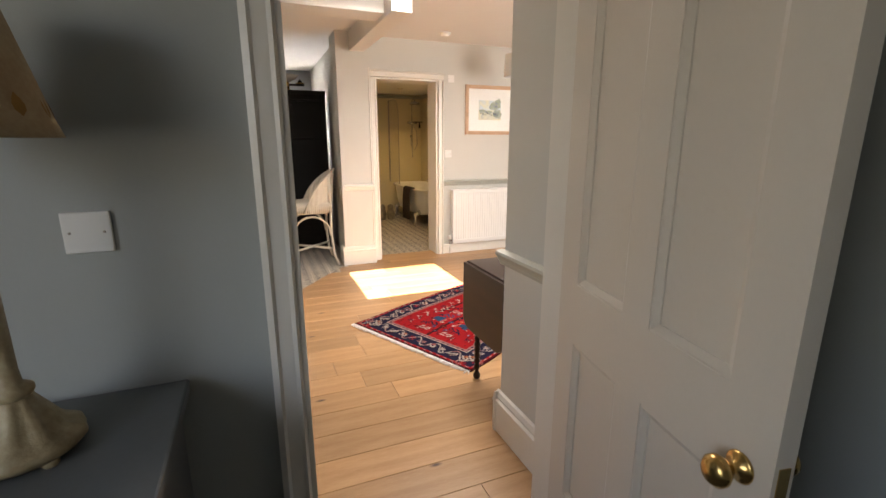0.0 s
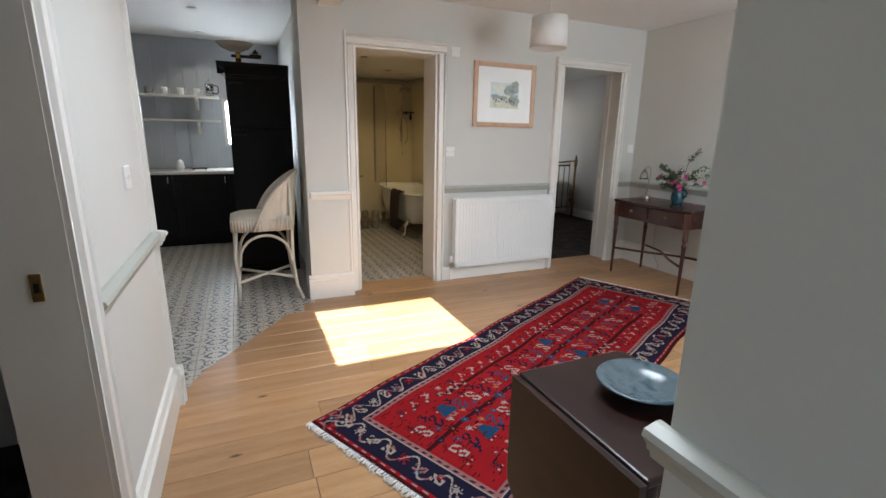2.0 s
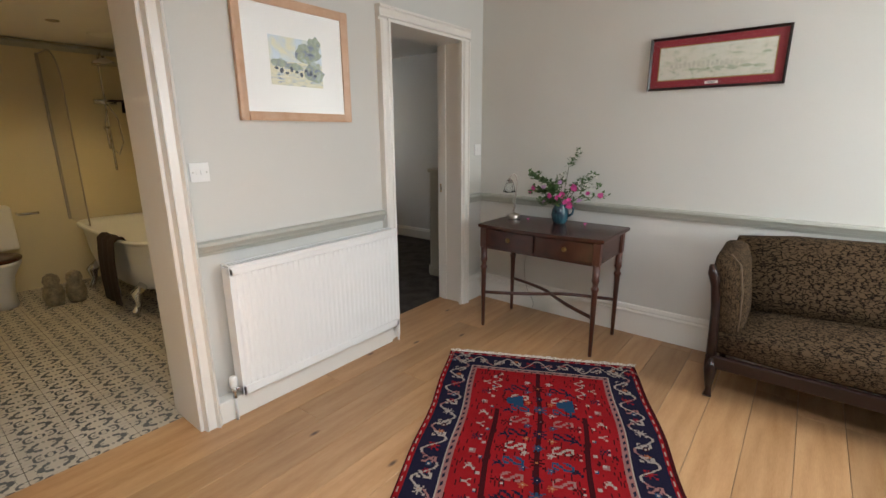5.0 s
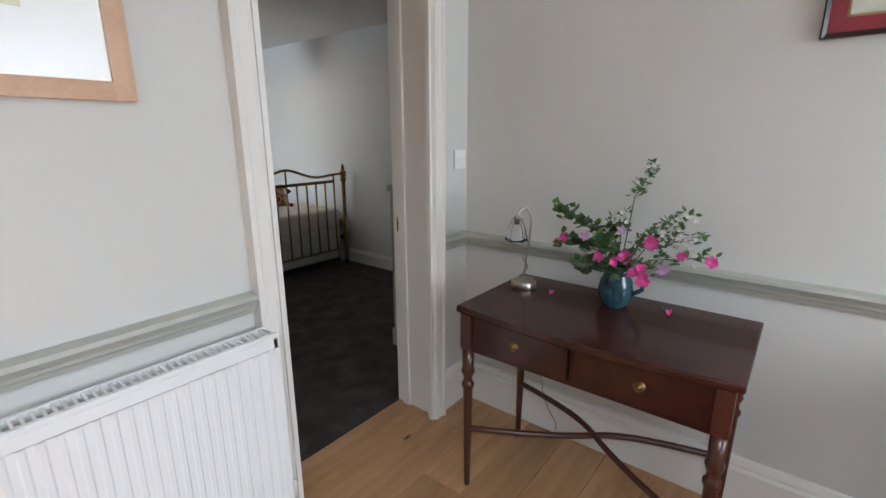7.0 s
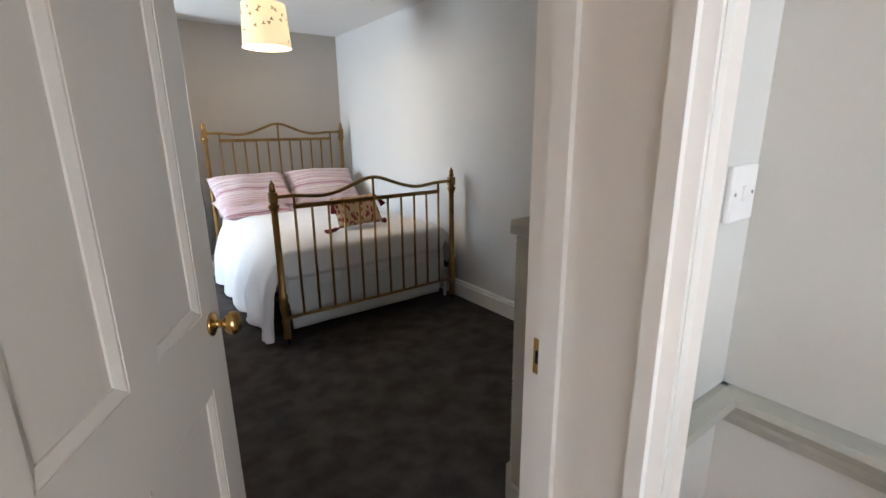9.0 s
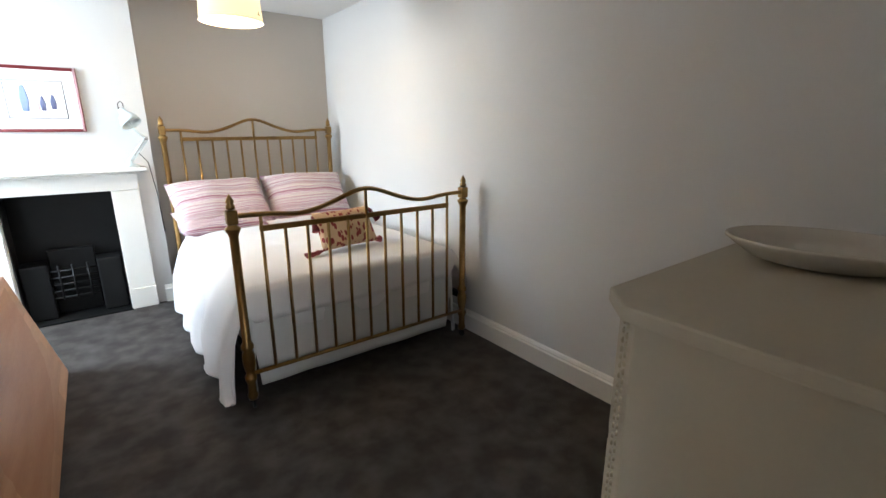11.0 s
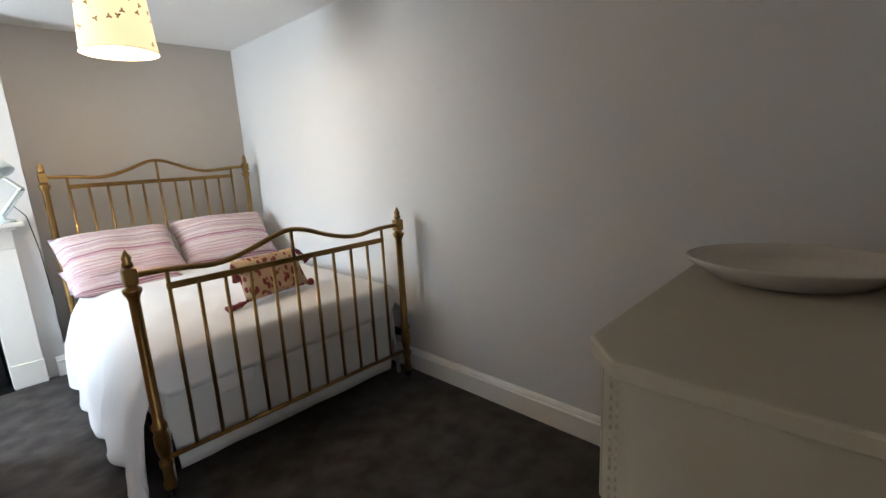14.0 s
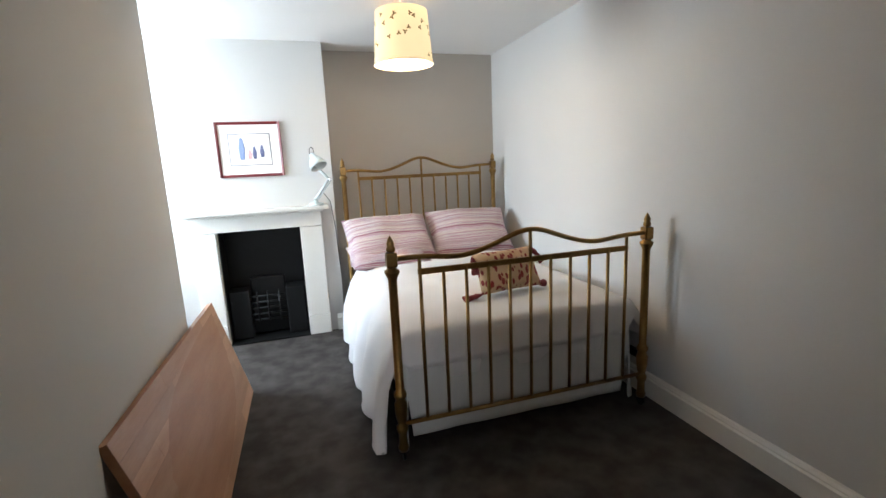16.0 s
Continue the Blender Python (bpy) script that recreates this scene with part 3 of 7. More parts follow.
# radiator
def radiator():
    r = thing("radiator", pose(2.44, 5.835, 0), "white pressed-steel panel radiator under the dado rail", "radiator")
    x1, z0, z1 = 1.10, 0.125, 0.79
    bm = bmesh.new()
    n, prof = 33, []
    pitch = (x1 - 0.03) / n
    for k in range(n):
        x = 0.015 + k * pitch
        prof += [(x, 0.0), (x + pitch * 0.30, 0.0), (x + pitch * 0.45, 0.003), (x + pitch * 0.85, 0.003)]
    prof.append((x1 - 0.015, 0.0))
    rows = [[bm.verts.new((x, y, z)) for x, y in prof] for z in (z0 + 0.05, z1 - 0.05)]
    for a, b, c, d in zip(rows[0], rows[0][1:], rows[1][1:], rows[1]):
        bm.faces.new((a, b, c, d))
    add_box(bm, 0, x1, -0.001, 0.02, z1 - 0.05, z1 - 0.012, 0.004)
    add_box(bm, 0, x1, -0.001, 0.02, z0, z0 + 0.05, 0.004)
    add_box(bm, 0.0, 0.016, -0.001, 0.02, z0, z1 - 0.012)
    add_box(bm, x1 - 0.016, x1, -0.001, 0.02, z0, z1 - 0.012)
    part("front_panel", bm, enamel, r)
    part("back_panel", box(0, x1, 0.06, 0.075, z0, z1 - 0.012, 0.004), enamel, r)
    g = bmesh.new()
    add_box(g, 0, x1, 0.0, 0.012, z1 - 0.012, z1)
    add_box(g, 0, x1, 0.064, 0.075, z1 - 0.012, z1)
    for k in range(60):
        x = 0.008 + k * (x1 - 0.02) / 59
        add_box(g, x, x + 0.006, 0.012, 0.064, z1 - 0.008, z1 - 0.002)
    part("top_grille", g, enamel, r)
    for x in (0, x1 - 0.008):
        part("side_panel", box(x, x + 0.008, 0.018, 0.062, z0 + 0.02, z1 - 0.014), enamel, r)
    fins = bmesh.new()
    for k in range(n):
        x = 0.02 + k * pitch
        add_box(fins, x, x + 0.012, 0.0215, 0.058, z0 + 0.04, z1 - 0.02)
    part("convector_fins", fins, enamel, r)
    v = part("valve", lathe([(0.010, 0), (0.010, 0.03), (0.014, 0.035), (0.014, 0.05), (0.009, 0.055), (0.009, 0.06)], (-0.03, 0.03, 0.12), 12), chrome, r)
    part("valve_head", lathe([(0.016, 0.06), (0.019, 0.065), (0.019, 0.105), (0.015, 0.115), (0, 0.116)], (-0.03, 0.03, 0.12), 14), plastic_white, v)
    part("pipe", tube([(-0.03, 0.03, 0.0), (-0.03, 0.03, 0.16)], 0.0075), enamel, r)
    part("pipe", tube([(-0.03, 0.03, 0.165), (0.02, 0.03, 0.165)], 0.008), chrome, r)
    part("pipe", tube([(x1 + 0.02, 0.03, 0.0), (x1 + 0.02, 0.03, 0.18)], 0.0075), enamel, r)
    part("lockshield", lathe([(0.012, 0), (0.013, 0.05), (0.008, 0.06), (0, 0.062)], (x1 + 0.02, 0.03, 0.17), 12), plastic_white, r)
    for x in (0.2, x1 - 0.2):
        part("bracket", box(x, x + 0.03, 0.075, 0.11, z0 + 0.1, z1 - 0.1), enamel, r)


radiator()


# pictures
def swatches(name, base, tints, scale=14.0, detail=3.0, stretch=(1, 1, 1)):
    """Loose watercolour washes."""
    m = bpy.data.materials.new(name)
    m.use_nodes = True
    n, l = m.node_tree.nodes, m.node_tree.links
    tc, mp, no, ramp = n.new("ShaderNodeTexCoord"), n.new("ShaderNodeMapping"), n.new("ShaderNodeTexNoise"), n.new("ShaderNodeValToRGB")
    mp.inputs["Scale"].default_value = stretch
    no.inputs["Scale"].default_value, no.inputs["Detail"].default_value, no.inputs["Distortion"].default_value = scale, detail, 0.6
    l.new(tc.outputs["Object"], mp.inputs[0]), l.new(mp.outputs[0], no.inputs[0]), l.new(no.outputs[0], ramp.inputs[0])
    e = ramp.color_ramp.elements
    e[0].position, e[0].color = 0.30, (*tints[0], 1)
    e[1].position, e[1].color = 0.72, (*base, 1)
    for k, c in enumerate(tints[1:]):
        x = e.new(0.38 + 0.28 * k / max(1, len(tints) - 1))
        x.color = (*c, 1)
    l.new(ramp.outputs[0], n["Principled BSDF"].inputs["Base Color"])
    n["Principled BSDF"].inputs["Roughness"].default_value = 0.6
    return m


pale_wood = material("pale_wood", (0.62, 0.42, 0.28), rough=0.45, second=(0.54, 0.33, 0.20), scale=5, grain=40, bump=0.08, stretch=(3, 3, 3))
maroon = material("maroon", (0.16, 0.018, 0.020), rough=0.35, bump=0.05, spread=0.3)
maroon_mount = material("maroon_mount", (0.26, 0.02, 0.03), rough=0.6, bump=0.05, spread=0.2)
mount_white = material("mount_white", (0.78, 0.75, 0.70), rough=0.7, bump=0.03, spread=0.06)
ink_dark = material("ink_dark", (0.10, 0.11, 0.13), rough=0.7, bump=0.0, spread=0.4)
picture_glass = material("picture_glass", (0.98, 0.98, 0.98), rough=0.03, transmission=1.0, bump=0.0, spread=0.01)
picture_glass.node_tree.nodes["Principled BSDF"].inputs["IOR"].default_value = 1.15      # coated, low reflection


def picture(name, m, w, h, bar, frame_mat, mount_mat, mount, label, inner=None):
    """A framed picture facing -y, its centre at the origin."""
    p = thing(name, m, label, "picture")
    fr = bmesh.new()
    prof = [(0, 0), (0.022, 0), (0.024, bar * 0.3), (0.016, bar), (0, bar)]
    x, z = w / 2, h / 2
    add_sweep(fr, prof, (-x, 0, -z), (-x, 0, z), (0, -1, 0), (1, 0, 0))
    add_sweep(fr, prof, (x, 0, -z), (x, 0, z), (0, -1, 0), (-1, 0, 0))
    add_sweep(fr, prof, (-x + bar, 0, z), (x - bar, 0, z), (0, -1, 0), (0, 0, -1))
    add_sweep(fr, prof, (-x + bar, 0, -z), (x - bar, 0, -z), (0, -1, 0), (0, 0, 1))
    part("picture_frame", fr, frame_mat, p)
    part("mount", box(-x + bar, x - bar, -0.008, 0, -z + bar, z - bar), mount_mat, p)
    ix, iz = x - bar - mount[0], z - bar - mount[1]
    if inner:
        part("inner_line", box(-ix - 0.006, ix + 0.006, -0.0095, -0.008, -iz - 0.006, iz + 0.006), inner, p)
    return p, ix, iz


def blot(bm, cx, cz, rx, rz, y, seed, n=14):
    r = random.Random(seed)
    vs = [bm.verts.new((cx + rx * math.cos(2 * math.pi * k / n) * r.uniform(0.7, 1.15), y, cz + rz * math.sin(2 * math.pi * k / n) * r.uniform(0.7, 1.15))) for k in range(n)]
    bm.faces.new(vs)


sky_wash = swatches("sky_wash", (0.62, 0.66, 0.66), [(0.70, 0.58, 0.30), (0.66, 0.62, 0.44), (0.52, 0.58, 0.62)], 9)
hill_wash = swatches("hill_wash", (0.40, 0.44, 0.46), [(0.10, 0.12, 0.15), (0.22, 0.25, 0.30), (0.30, 0.33, 0.22)], 30, 6)
water_wash = swatches("water_wash", (0.66, 0.64, 0.56), [(0.22, 0.26, 0.30), (0.48, 0.50, 0.48), (0.62, 0.56, 0.36)], 24, 5, (1, 1, 3))
pw, ix, iz = picture("watercolour_picture", pose(2.965, FAR, 1.730), 0.66, 0.572, 0.042, pale_wood, mount_white, (0.135, 0.13), "harbour watercolour in a wide pale wood frame")
part("sky_area", box(-ix, ix, -0.0095, -0.008, 0.0, iz), sky_wash, pw)
part("water_area", box(-ix, ix, -0.0095, -0.008, -iz, 0.0), water_wash, pw)
bm = bmesh.new()
for k, (x, z, rx, rz) in enumerate(((0.07, 0.05, 0.08, 0.05), (0.11, 0.09, 0.045, 0.05), (0.10, -0.04, 0.06, 0.06), (-0.10, -0.01, 0.05, 0.022), (-0.02, -0.02, 0.06, 0.018))):
    blot(bm, x, z, rx, rz, -0.0100 - k * 0.0002, k)
part("harbour_buildings", bm, hill_wash, pw)
bm = bmesh.new()
for k in range(9):
    blot(bm, -0.12 + 0.028 * k, -0.035 - 0.01 * (k % 3), 0.012, 0.008 + 0.006 * (k % 2), -0.0112 - k * 0.0001, 40 + k, 8)
part("boats", bm, ink_dark, pw)
part("glazing", box(-0.288, 0.288, -0.0150, -0.0145, -0.244, 0.244), picture_glass, pw).visible_shadow = False

print_wash = swatches("print_wash", (0.66, 0.64, 0.54), [(0.34, 0.40, 0.28), (0.56, 0.56, 0.44), (0.64, 0.62, 0.52)], 22, 6, (1, 1, 2))
gilt = material("gilt", (0.42, 0.30, 0.12), rough=0.4, metal=0.7, bump=0.0)
pp, ix, iz = picture("panorama_print", pose(RIGHT, 4.34, 1.778, 0, 0, -90), 0.70, 0.30, 0.014, dark_oak, maroon_mount, (0.045, 0.045), "long panorama print with a maroon mount", gilt)
part("print_area", box(-ix, ix, -0.0115, -0.0095, -iz, iz), print_wash, pp)
bm = bmesh.new()
for k in range(16):
    add_box(bm, -0.23 + 0.024 * k, -0.23 + 0.024 * k + 0.017, -0.0125, -0.0115, -0.028, -0.028 + 0.020 + 0.022 * abs(math.sin(k * 1.7)) * (1 - k / 22))
part("drawn_buildings", bm, swatches("drawn_stone", (0.60, 0.58, 0.48), [(0.36, 0.36, 0.28), (0.50, 0.49, 0.40)], 60, 4), pp)
bm = bmesh.new()
for k in range(6):
    blot(bm, -0.10 + 0.065 * k, -0.040 - 0.006 * (k % 2), 0.035, 0.010, -0.0128 - 0.0001 * k, 70 + k, 10)
part("drawn_trees", bm, swatches("drawn_green", (0.50, 0.52, 0.40), [(0.24, 0.32, 0.18), (0.38, 0.42, 0.30)], 60, 4), pp)
part("title_plaque", box(-0.034, 0.034, -0.0095, -0.008, -0.126, -0.110), mount_white, pp, "small cream title plaque")
for w, z in ((0.026, -0.115), (0.018, -0.121)):
    part("title_line", box(-w, w, -0.0100, -0.0095, z - 0.0012, z + 0.0012), ink_dark, pp)
part("glazing", box(-0.335, 0.335, -0.0150, -0.0146, -0.135, 0.135), picture_glass, pp).visible_shadow = False


# ceiling fittings
def drum_shade(name, m, label, r0, r1, h, drop, shade_mat):
    """A drum shade hung from the ceiling at the origin."""
    s = thing(name, m, label, "ceiling lamp")
    part("ceiling_rose", lathe([(0, 0), (0.045, 0), (0.042, -0.018), (0.015, -0.03), (0, -0.031)], seg=20), plastic_white, s)
    part("flex", tube([(0, 0, -0.02), (0, 0, -drop - 0.03)], 0.003, 6), plastic_white, s)
    bm = bmesh.new()
    seg, rings = 40, []
    for r, z in ((r1, -drop), (r0, -drop - h), (r0 - 0.003, -drop - h), (r1 - 0.003, -drop)):
        rings.append([bm.verts.new((r * math.cos(2 * math.pi * k / seg), r * math.sin(2 * math.pi * k / seg), z)) for k in range(seg)])
    for a, b in zip(rings, rings[1:] + rings[:1]):
        for k in range(seg):
            bm.faces.new((a[k], a[(k + 1) % seg], b[(k + 1) % seg], b[k])).smooth = True
    part("shade", bm, shade_mat, s)
    bm = bmesh.new()
    for k in range(3):
        a = 2 * math.pi * k / 3
        add_tube(bm, [(0.015 * math.cos(a), 0.015 * math.sin(a), -drop - 0.03), (r1 * 0.99 * math.cos(a), r1 * 0.99 * math.sin(a), -drop - 0.004)], 0.0015, 5)
    part("shade_ring", bm, plastic_white, s)
    part("lamp_holder", lathe([(0, 0), (0.014, 0), (0.016, -0.04), (0.012, -0.05), (0, -0.051)], (0, 0, -drop - 0.02), 12), plastic_white, s)
    return s


drum_shade("pendant_lamp", pose(2.92, 5.24, CEIL), "white drum shade hung from the ceiling", 0.145, 0.135, 0.225, 0.205, lampshade_white)
sm = thing("smoke_alarm", pose(2.20, 5.50, CEIL), "round white smoke alarm on the ceiling", "smoke alarm")
part("base", lathe([(0, 0), (0.055, 0), (0.055, -0.012), (0, -0.012)]), plastic_white, sm)
part("dome", lathe([(0.050, -0.012), (0.048, -0.03), (0.030, -0.042), (0, -0.044)]), plastic_white, sm)


# console table with drawers
def tapered_leg(h, top=0.021, foot=0.011):
    return [(foot, 0), (foot * 1.05, 0.01), (top * 0.86, h - 0.17), (top * 0.9, h - 0.165), (top * 1.15, h - 0.155), (top * 1.15, h - 0.145), (top * 0.8, h - 0.135),
            (top * 0.75, h - 0.12), (top * 1.1, h - 0.10), (top * 1.2, h - 0.095), (top, h - 0.08), (top * 1.05, h)]


def console_table():
    t = thing("console_table", pose(4.34, 5.14, 0), "dark mahogany bow-front console table with two drawers and crossed stretchers", "table")
    # local x is depth (front at -x), y is the length
    top = bmesh.new()
    out = [(0.26, -0.445), (0.26, 0.445)]
    n = 18
    out += [(-0.24 - 0.035 * math.sin(math.pi * k / n), 0.445 - 0.89 * k / n) for k in range(n + 1)]
    lo = [top.verts.new((x, y, 0.740)) for x, y in out]
    hi = [top.verts.new((x, y, 0.765)) for x, y in out]
    top.faces.new(lo[::-1]), top.faces.new(hi)
    for k in range(len(out)):
        top.faces.new((lo[k], lo[(k + 1) % len(out)], hi[(k + 1) % len(out)], hi[k]))
    soften(part("tabletop", top, mahogany, t), 0.006, 2)
    ap = bmesh.new()
    add_box(ap, 0.225, 0.24, -0.39, 0.39, 0.60, 0.738)
    for y in (-0.415, 0.405):
        add_box(ap, -0.20, 0.23, y, y + 0.012, 0.60, 0.738)
    add_box(ap, -0.225, -0.20, -0.012, 0.012, 0.605, 0.738)
    add_box(ap, -0.222, -0.20, -0.40, 0.40, 0.592, 0.610)
    part("apron", ap, mahogany, t)
    for y0, y1 in ((-0.39, -0.013), (0.013, 0.39)):
        dr = bmesh.new()
        m = 10
        f0, f1, b0, b1 = [], [], [], []
        for k in range(m + 1):
            y = y0 + (y1 - y0) * k / m
            x = -0.222 - 0.022 * math.sin(math.pi * (0.445 - y) / 0.89)
            f0.append(dr.verts.new((x, y, 0.614))), f1.append(dr.verts.new((x, y, 0.732)))
            b0.append(dr.verts.new((-0.19, y, 0.614))), b1.append(dr.verts.new((-0.19, y, 0.732)))
        for k in range(m):
            dr.faces.new((f0[k], f0[k + 1], f1[k + 1], f1[k])), dr.faces.new((b0[k], b1[k], b1[k + 1], b0[k + 1]))
            dr.faces.new((f1[k], f1[k + 1], b1[k + 1], b1[k])), dr.faces.new((f0[k], b0[k], b0[k + 1], f0[k + 1]))
        dr.faces.new((f0[0], f1[0], b1[0], b0[0])), dr.faces.new((f0[-1], b0[-1], b1[-1], f1[-1]))
        d = part("drawer", dr, mahogany, t)
        yc = (y0 + y1) / 2
        xc = -0.222 - 0.022 * math.sin(math.pi * (0.445 - yc) / 0.89)
        kn = lathe([(0.017, 0), (0.017, 0.003), (0.008, 0.005), (0.006, 0.012), (0, 0.014)], seg=16)
        add_tube(kn, [(0.013 * math.cos(a), 0.013 * math.sin(a), 0.008) for a in [2 * math.pi * k / 14 for k in range(14)]], 0.002, 6, True)
        bmesh.ops.transform(kn, matrix=pose(xc, yc, 0.675, 0, -90, 0), verts=kn.verts)
        part("drawer_pull", kn, brass, d, "round brass ring pull")
    for x in (-0.215, 0.20):
        for y in (-0.405, 0.405):
            leg = lathe(tapered_leg(0.60), (x, y, 0), 14)
            add_box(leg, x - 0.022, x + 0.022, y - 0.022, y + 0.022, 0.60, 0.739, 0.003)
            part("leg", leg, mahogany_leg, t)
    for s in (-1, 1):
        pts = []
        for k in range(15):
            u = k / 14
            pts.append((-0.215 + 0.415 * u + s * 0.0, s * (-0.405 + 0.81 * u) * (1 - 0.0), 0.26))
        pts = [(x + 0.05 * math.sin(math.pi * i / 14), y * (0.55 + 0.45 * abs(2 * i / 14 - 1)), z) for i, (x, y, z) in enumerate(pts)]
        sb = bmesh.new()
        add_tube(sb, pts, 0.012, 6)
        part("stretcher", sb, mahogany_leg, t)
    return t


console_table()
flex = thing("lamp_cable", pose(4.55, 5.42, 0), "thin pale lamp cable hanging behind the console table", "cable")
part("cord", tube([(0.05 + 0.03 * math.sin(k * 0.9), 0.02 - 0.05 * math.sin(k * 0.55), 0.72 - 0.045 * k) for k in range(17)], 0.0025, 5), nickel, flex)


def table_lamp():
    t = thing("table_lamp", pose(4.43, 5.49, 0.765), "small nickel table lamp with a pressed glass tulip shade", "lamp")
    part("base", lathe([(0.0, 0), (0.048, 0), (0.050, 0.006), (0.050, 0.024), (0.044, 0.032), (0.020, 0.040), (0.008, 0.046), (0, 0.047)], seg=28), nickel, t)
    sx, sy = -0.034, 0.022
    pts = [(0, 0, 0.045), (0.006, -0.003, 0.12), (0.014, -0.010, 0.20), (0.016, -0.014, 0.27), (0.012, -0.008, 0.305), (0.0, 0.004, 0.324), (-0.018, 0.014, 0.320),
           (-0.030, 0.020, 0.306), (sx, sy, 0.288)]
    part("arm", tube(pts, 0.0045, 8), nickel, t)
    part("twist", tube([(0.012 * math.sin(k * 0.8) + 0.012 * k / 16, 0.012 * math.cos(k * 0.8), 0.05 + 0.011 * k) for k in range(16)], 0.003, 6), nickel, t)
    sh = bmesh.new()
    seg, rings = 24, []
    for r, z in ((0.012, 0.290), (0.021, 0.277), (0.032, 0.244), (0.037, 0.214), (0.042, 0.198)):
        rings.append([sh.verts.new((sx + r * (1 + 0.10 * math.cos(6 * 2 * math.pi * k / seg)) * math.cos(2 * math.pi * k / seg),
                                    sy + r * (1 + 0.10 * math.cos(6 * 2 * math.pi * k / seg)) * math.sin(2 * math.pi * k / seg), z)) for k in range(seg)])
    for a, b in zip(rings, rings[1:]):
        for k in range(seg):
            sh.faces.new((a[k], a[(k + 1) % seg], b[(k + 1) % seg], b[k])).smooth = True
    s = part("shade", sh, glass, t, "pressed clear glass tulip shade")
    mod = s.modifiers.new("wall", "SOLIDIFY")
    mod.thickness = 0.004
    part("lamp_holder", lathe([(0.013, 0), (0.013, 0.03), (0.006, 0.04), (0, 0.041)], (sx, sy, 0.262), 12), nickel, t)


table_lamp()

# jug of flowers
jug_glaze = swatches("jug_glaze", (0.015, 0.05, 0.08), [(0.004, 0.008, 0.014), (0.008, 0.025, 0.045), (0.03, 0.09, 0.11)], 16, 4, (1, 1, 0.4))
jug_glaze.node_tree.nodes["Principled BSDF"].inputs["Roughness"].default_value = 0.15
leaf_green = material("leaf_green", (0.045, 0.10, 0.025), rough=0.5, second=(0.09, 0.16, 0.05), scale=20, grain=80, bump=0.1, jitter=0.4)
petal_pink = material("petal_pink", (0.62, 0.04, 0.26), rough=0.6, second=(0.75, 0.12, 0.40), scale=40, grain=120, bump=0.05, jitter=0.3)
petal_lilac = material("petal_lilac", (0.60, 0.36, 0.62), rough=0.6, scale=40, grain=120, bump=0.05, jitter=0.2)
petal_white = material("petal_white", (0.74, 0.72, 0.64), rough=0.6, scale=40, grain=120, bump=0.05, jitter=0.2)
stem_green = material("stem_green", (0.07, 0.10, 0.04), rough=0.6, bump=0.1)


def petal(bm, m, length, width, cup=0.2, n=5):
    a = [bm.verts.new(m @ Vector((length * k / n, width * math.sin(math.pi * (k / n) ** 0.8) * 0.5 + 0.0004, cup * length * (k / n) ** 2))) for k in range(n + 1)]
    b = [bm.verts.new(m @ Vector((length * k / n, -width * math.sin(math.pi * (k / n) ** 0.8) * 0.5 - 0.0004, cup * length * (k / n) ** 2))) for k in range(n + 1)]
    for k in range(n):
        bm.faces.new((a[k], a[k + 1], b[k + 1], b[k])).smooth = True


def bloom(name, parent, place, facing, r, mat, count, label=""):
    bm = bmesh.new()
    turn = Vector(facing).to_track_quat("Z", "X").to_matrix().to_4x4()
    for k in range(count):
        m = Matrix.Translation(place) @ turn @ pose(0, 0, 0, 0, -random.uniform(5, 40), 360 * k / count + random.uniform(-8, 8))
        petal(bm, m, r * random.uniform(0.85, 1.1), r * 0.55)
    c = part(name, bm, mat, parent, label)
    return c


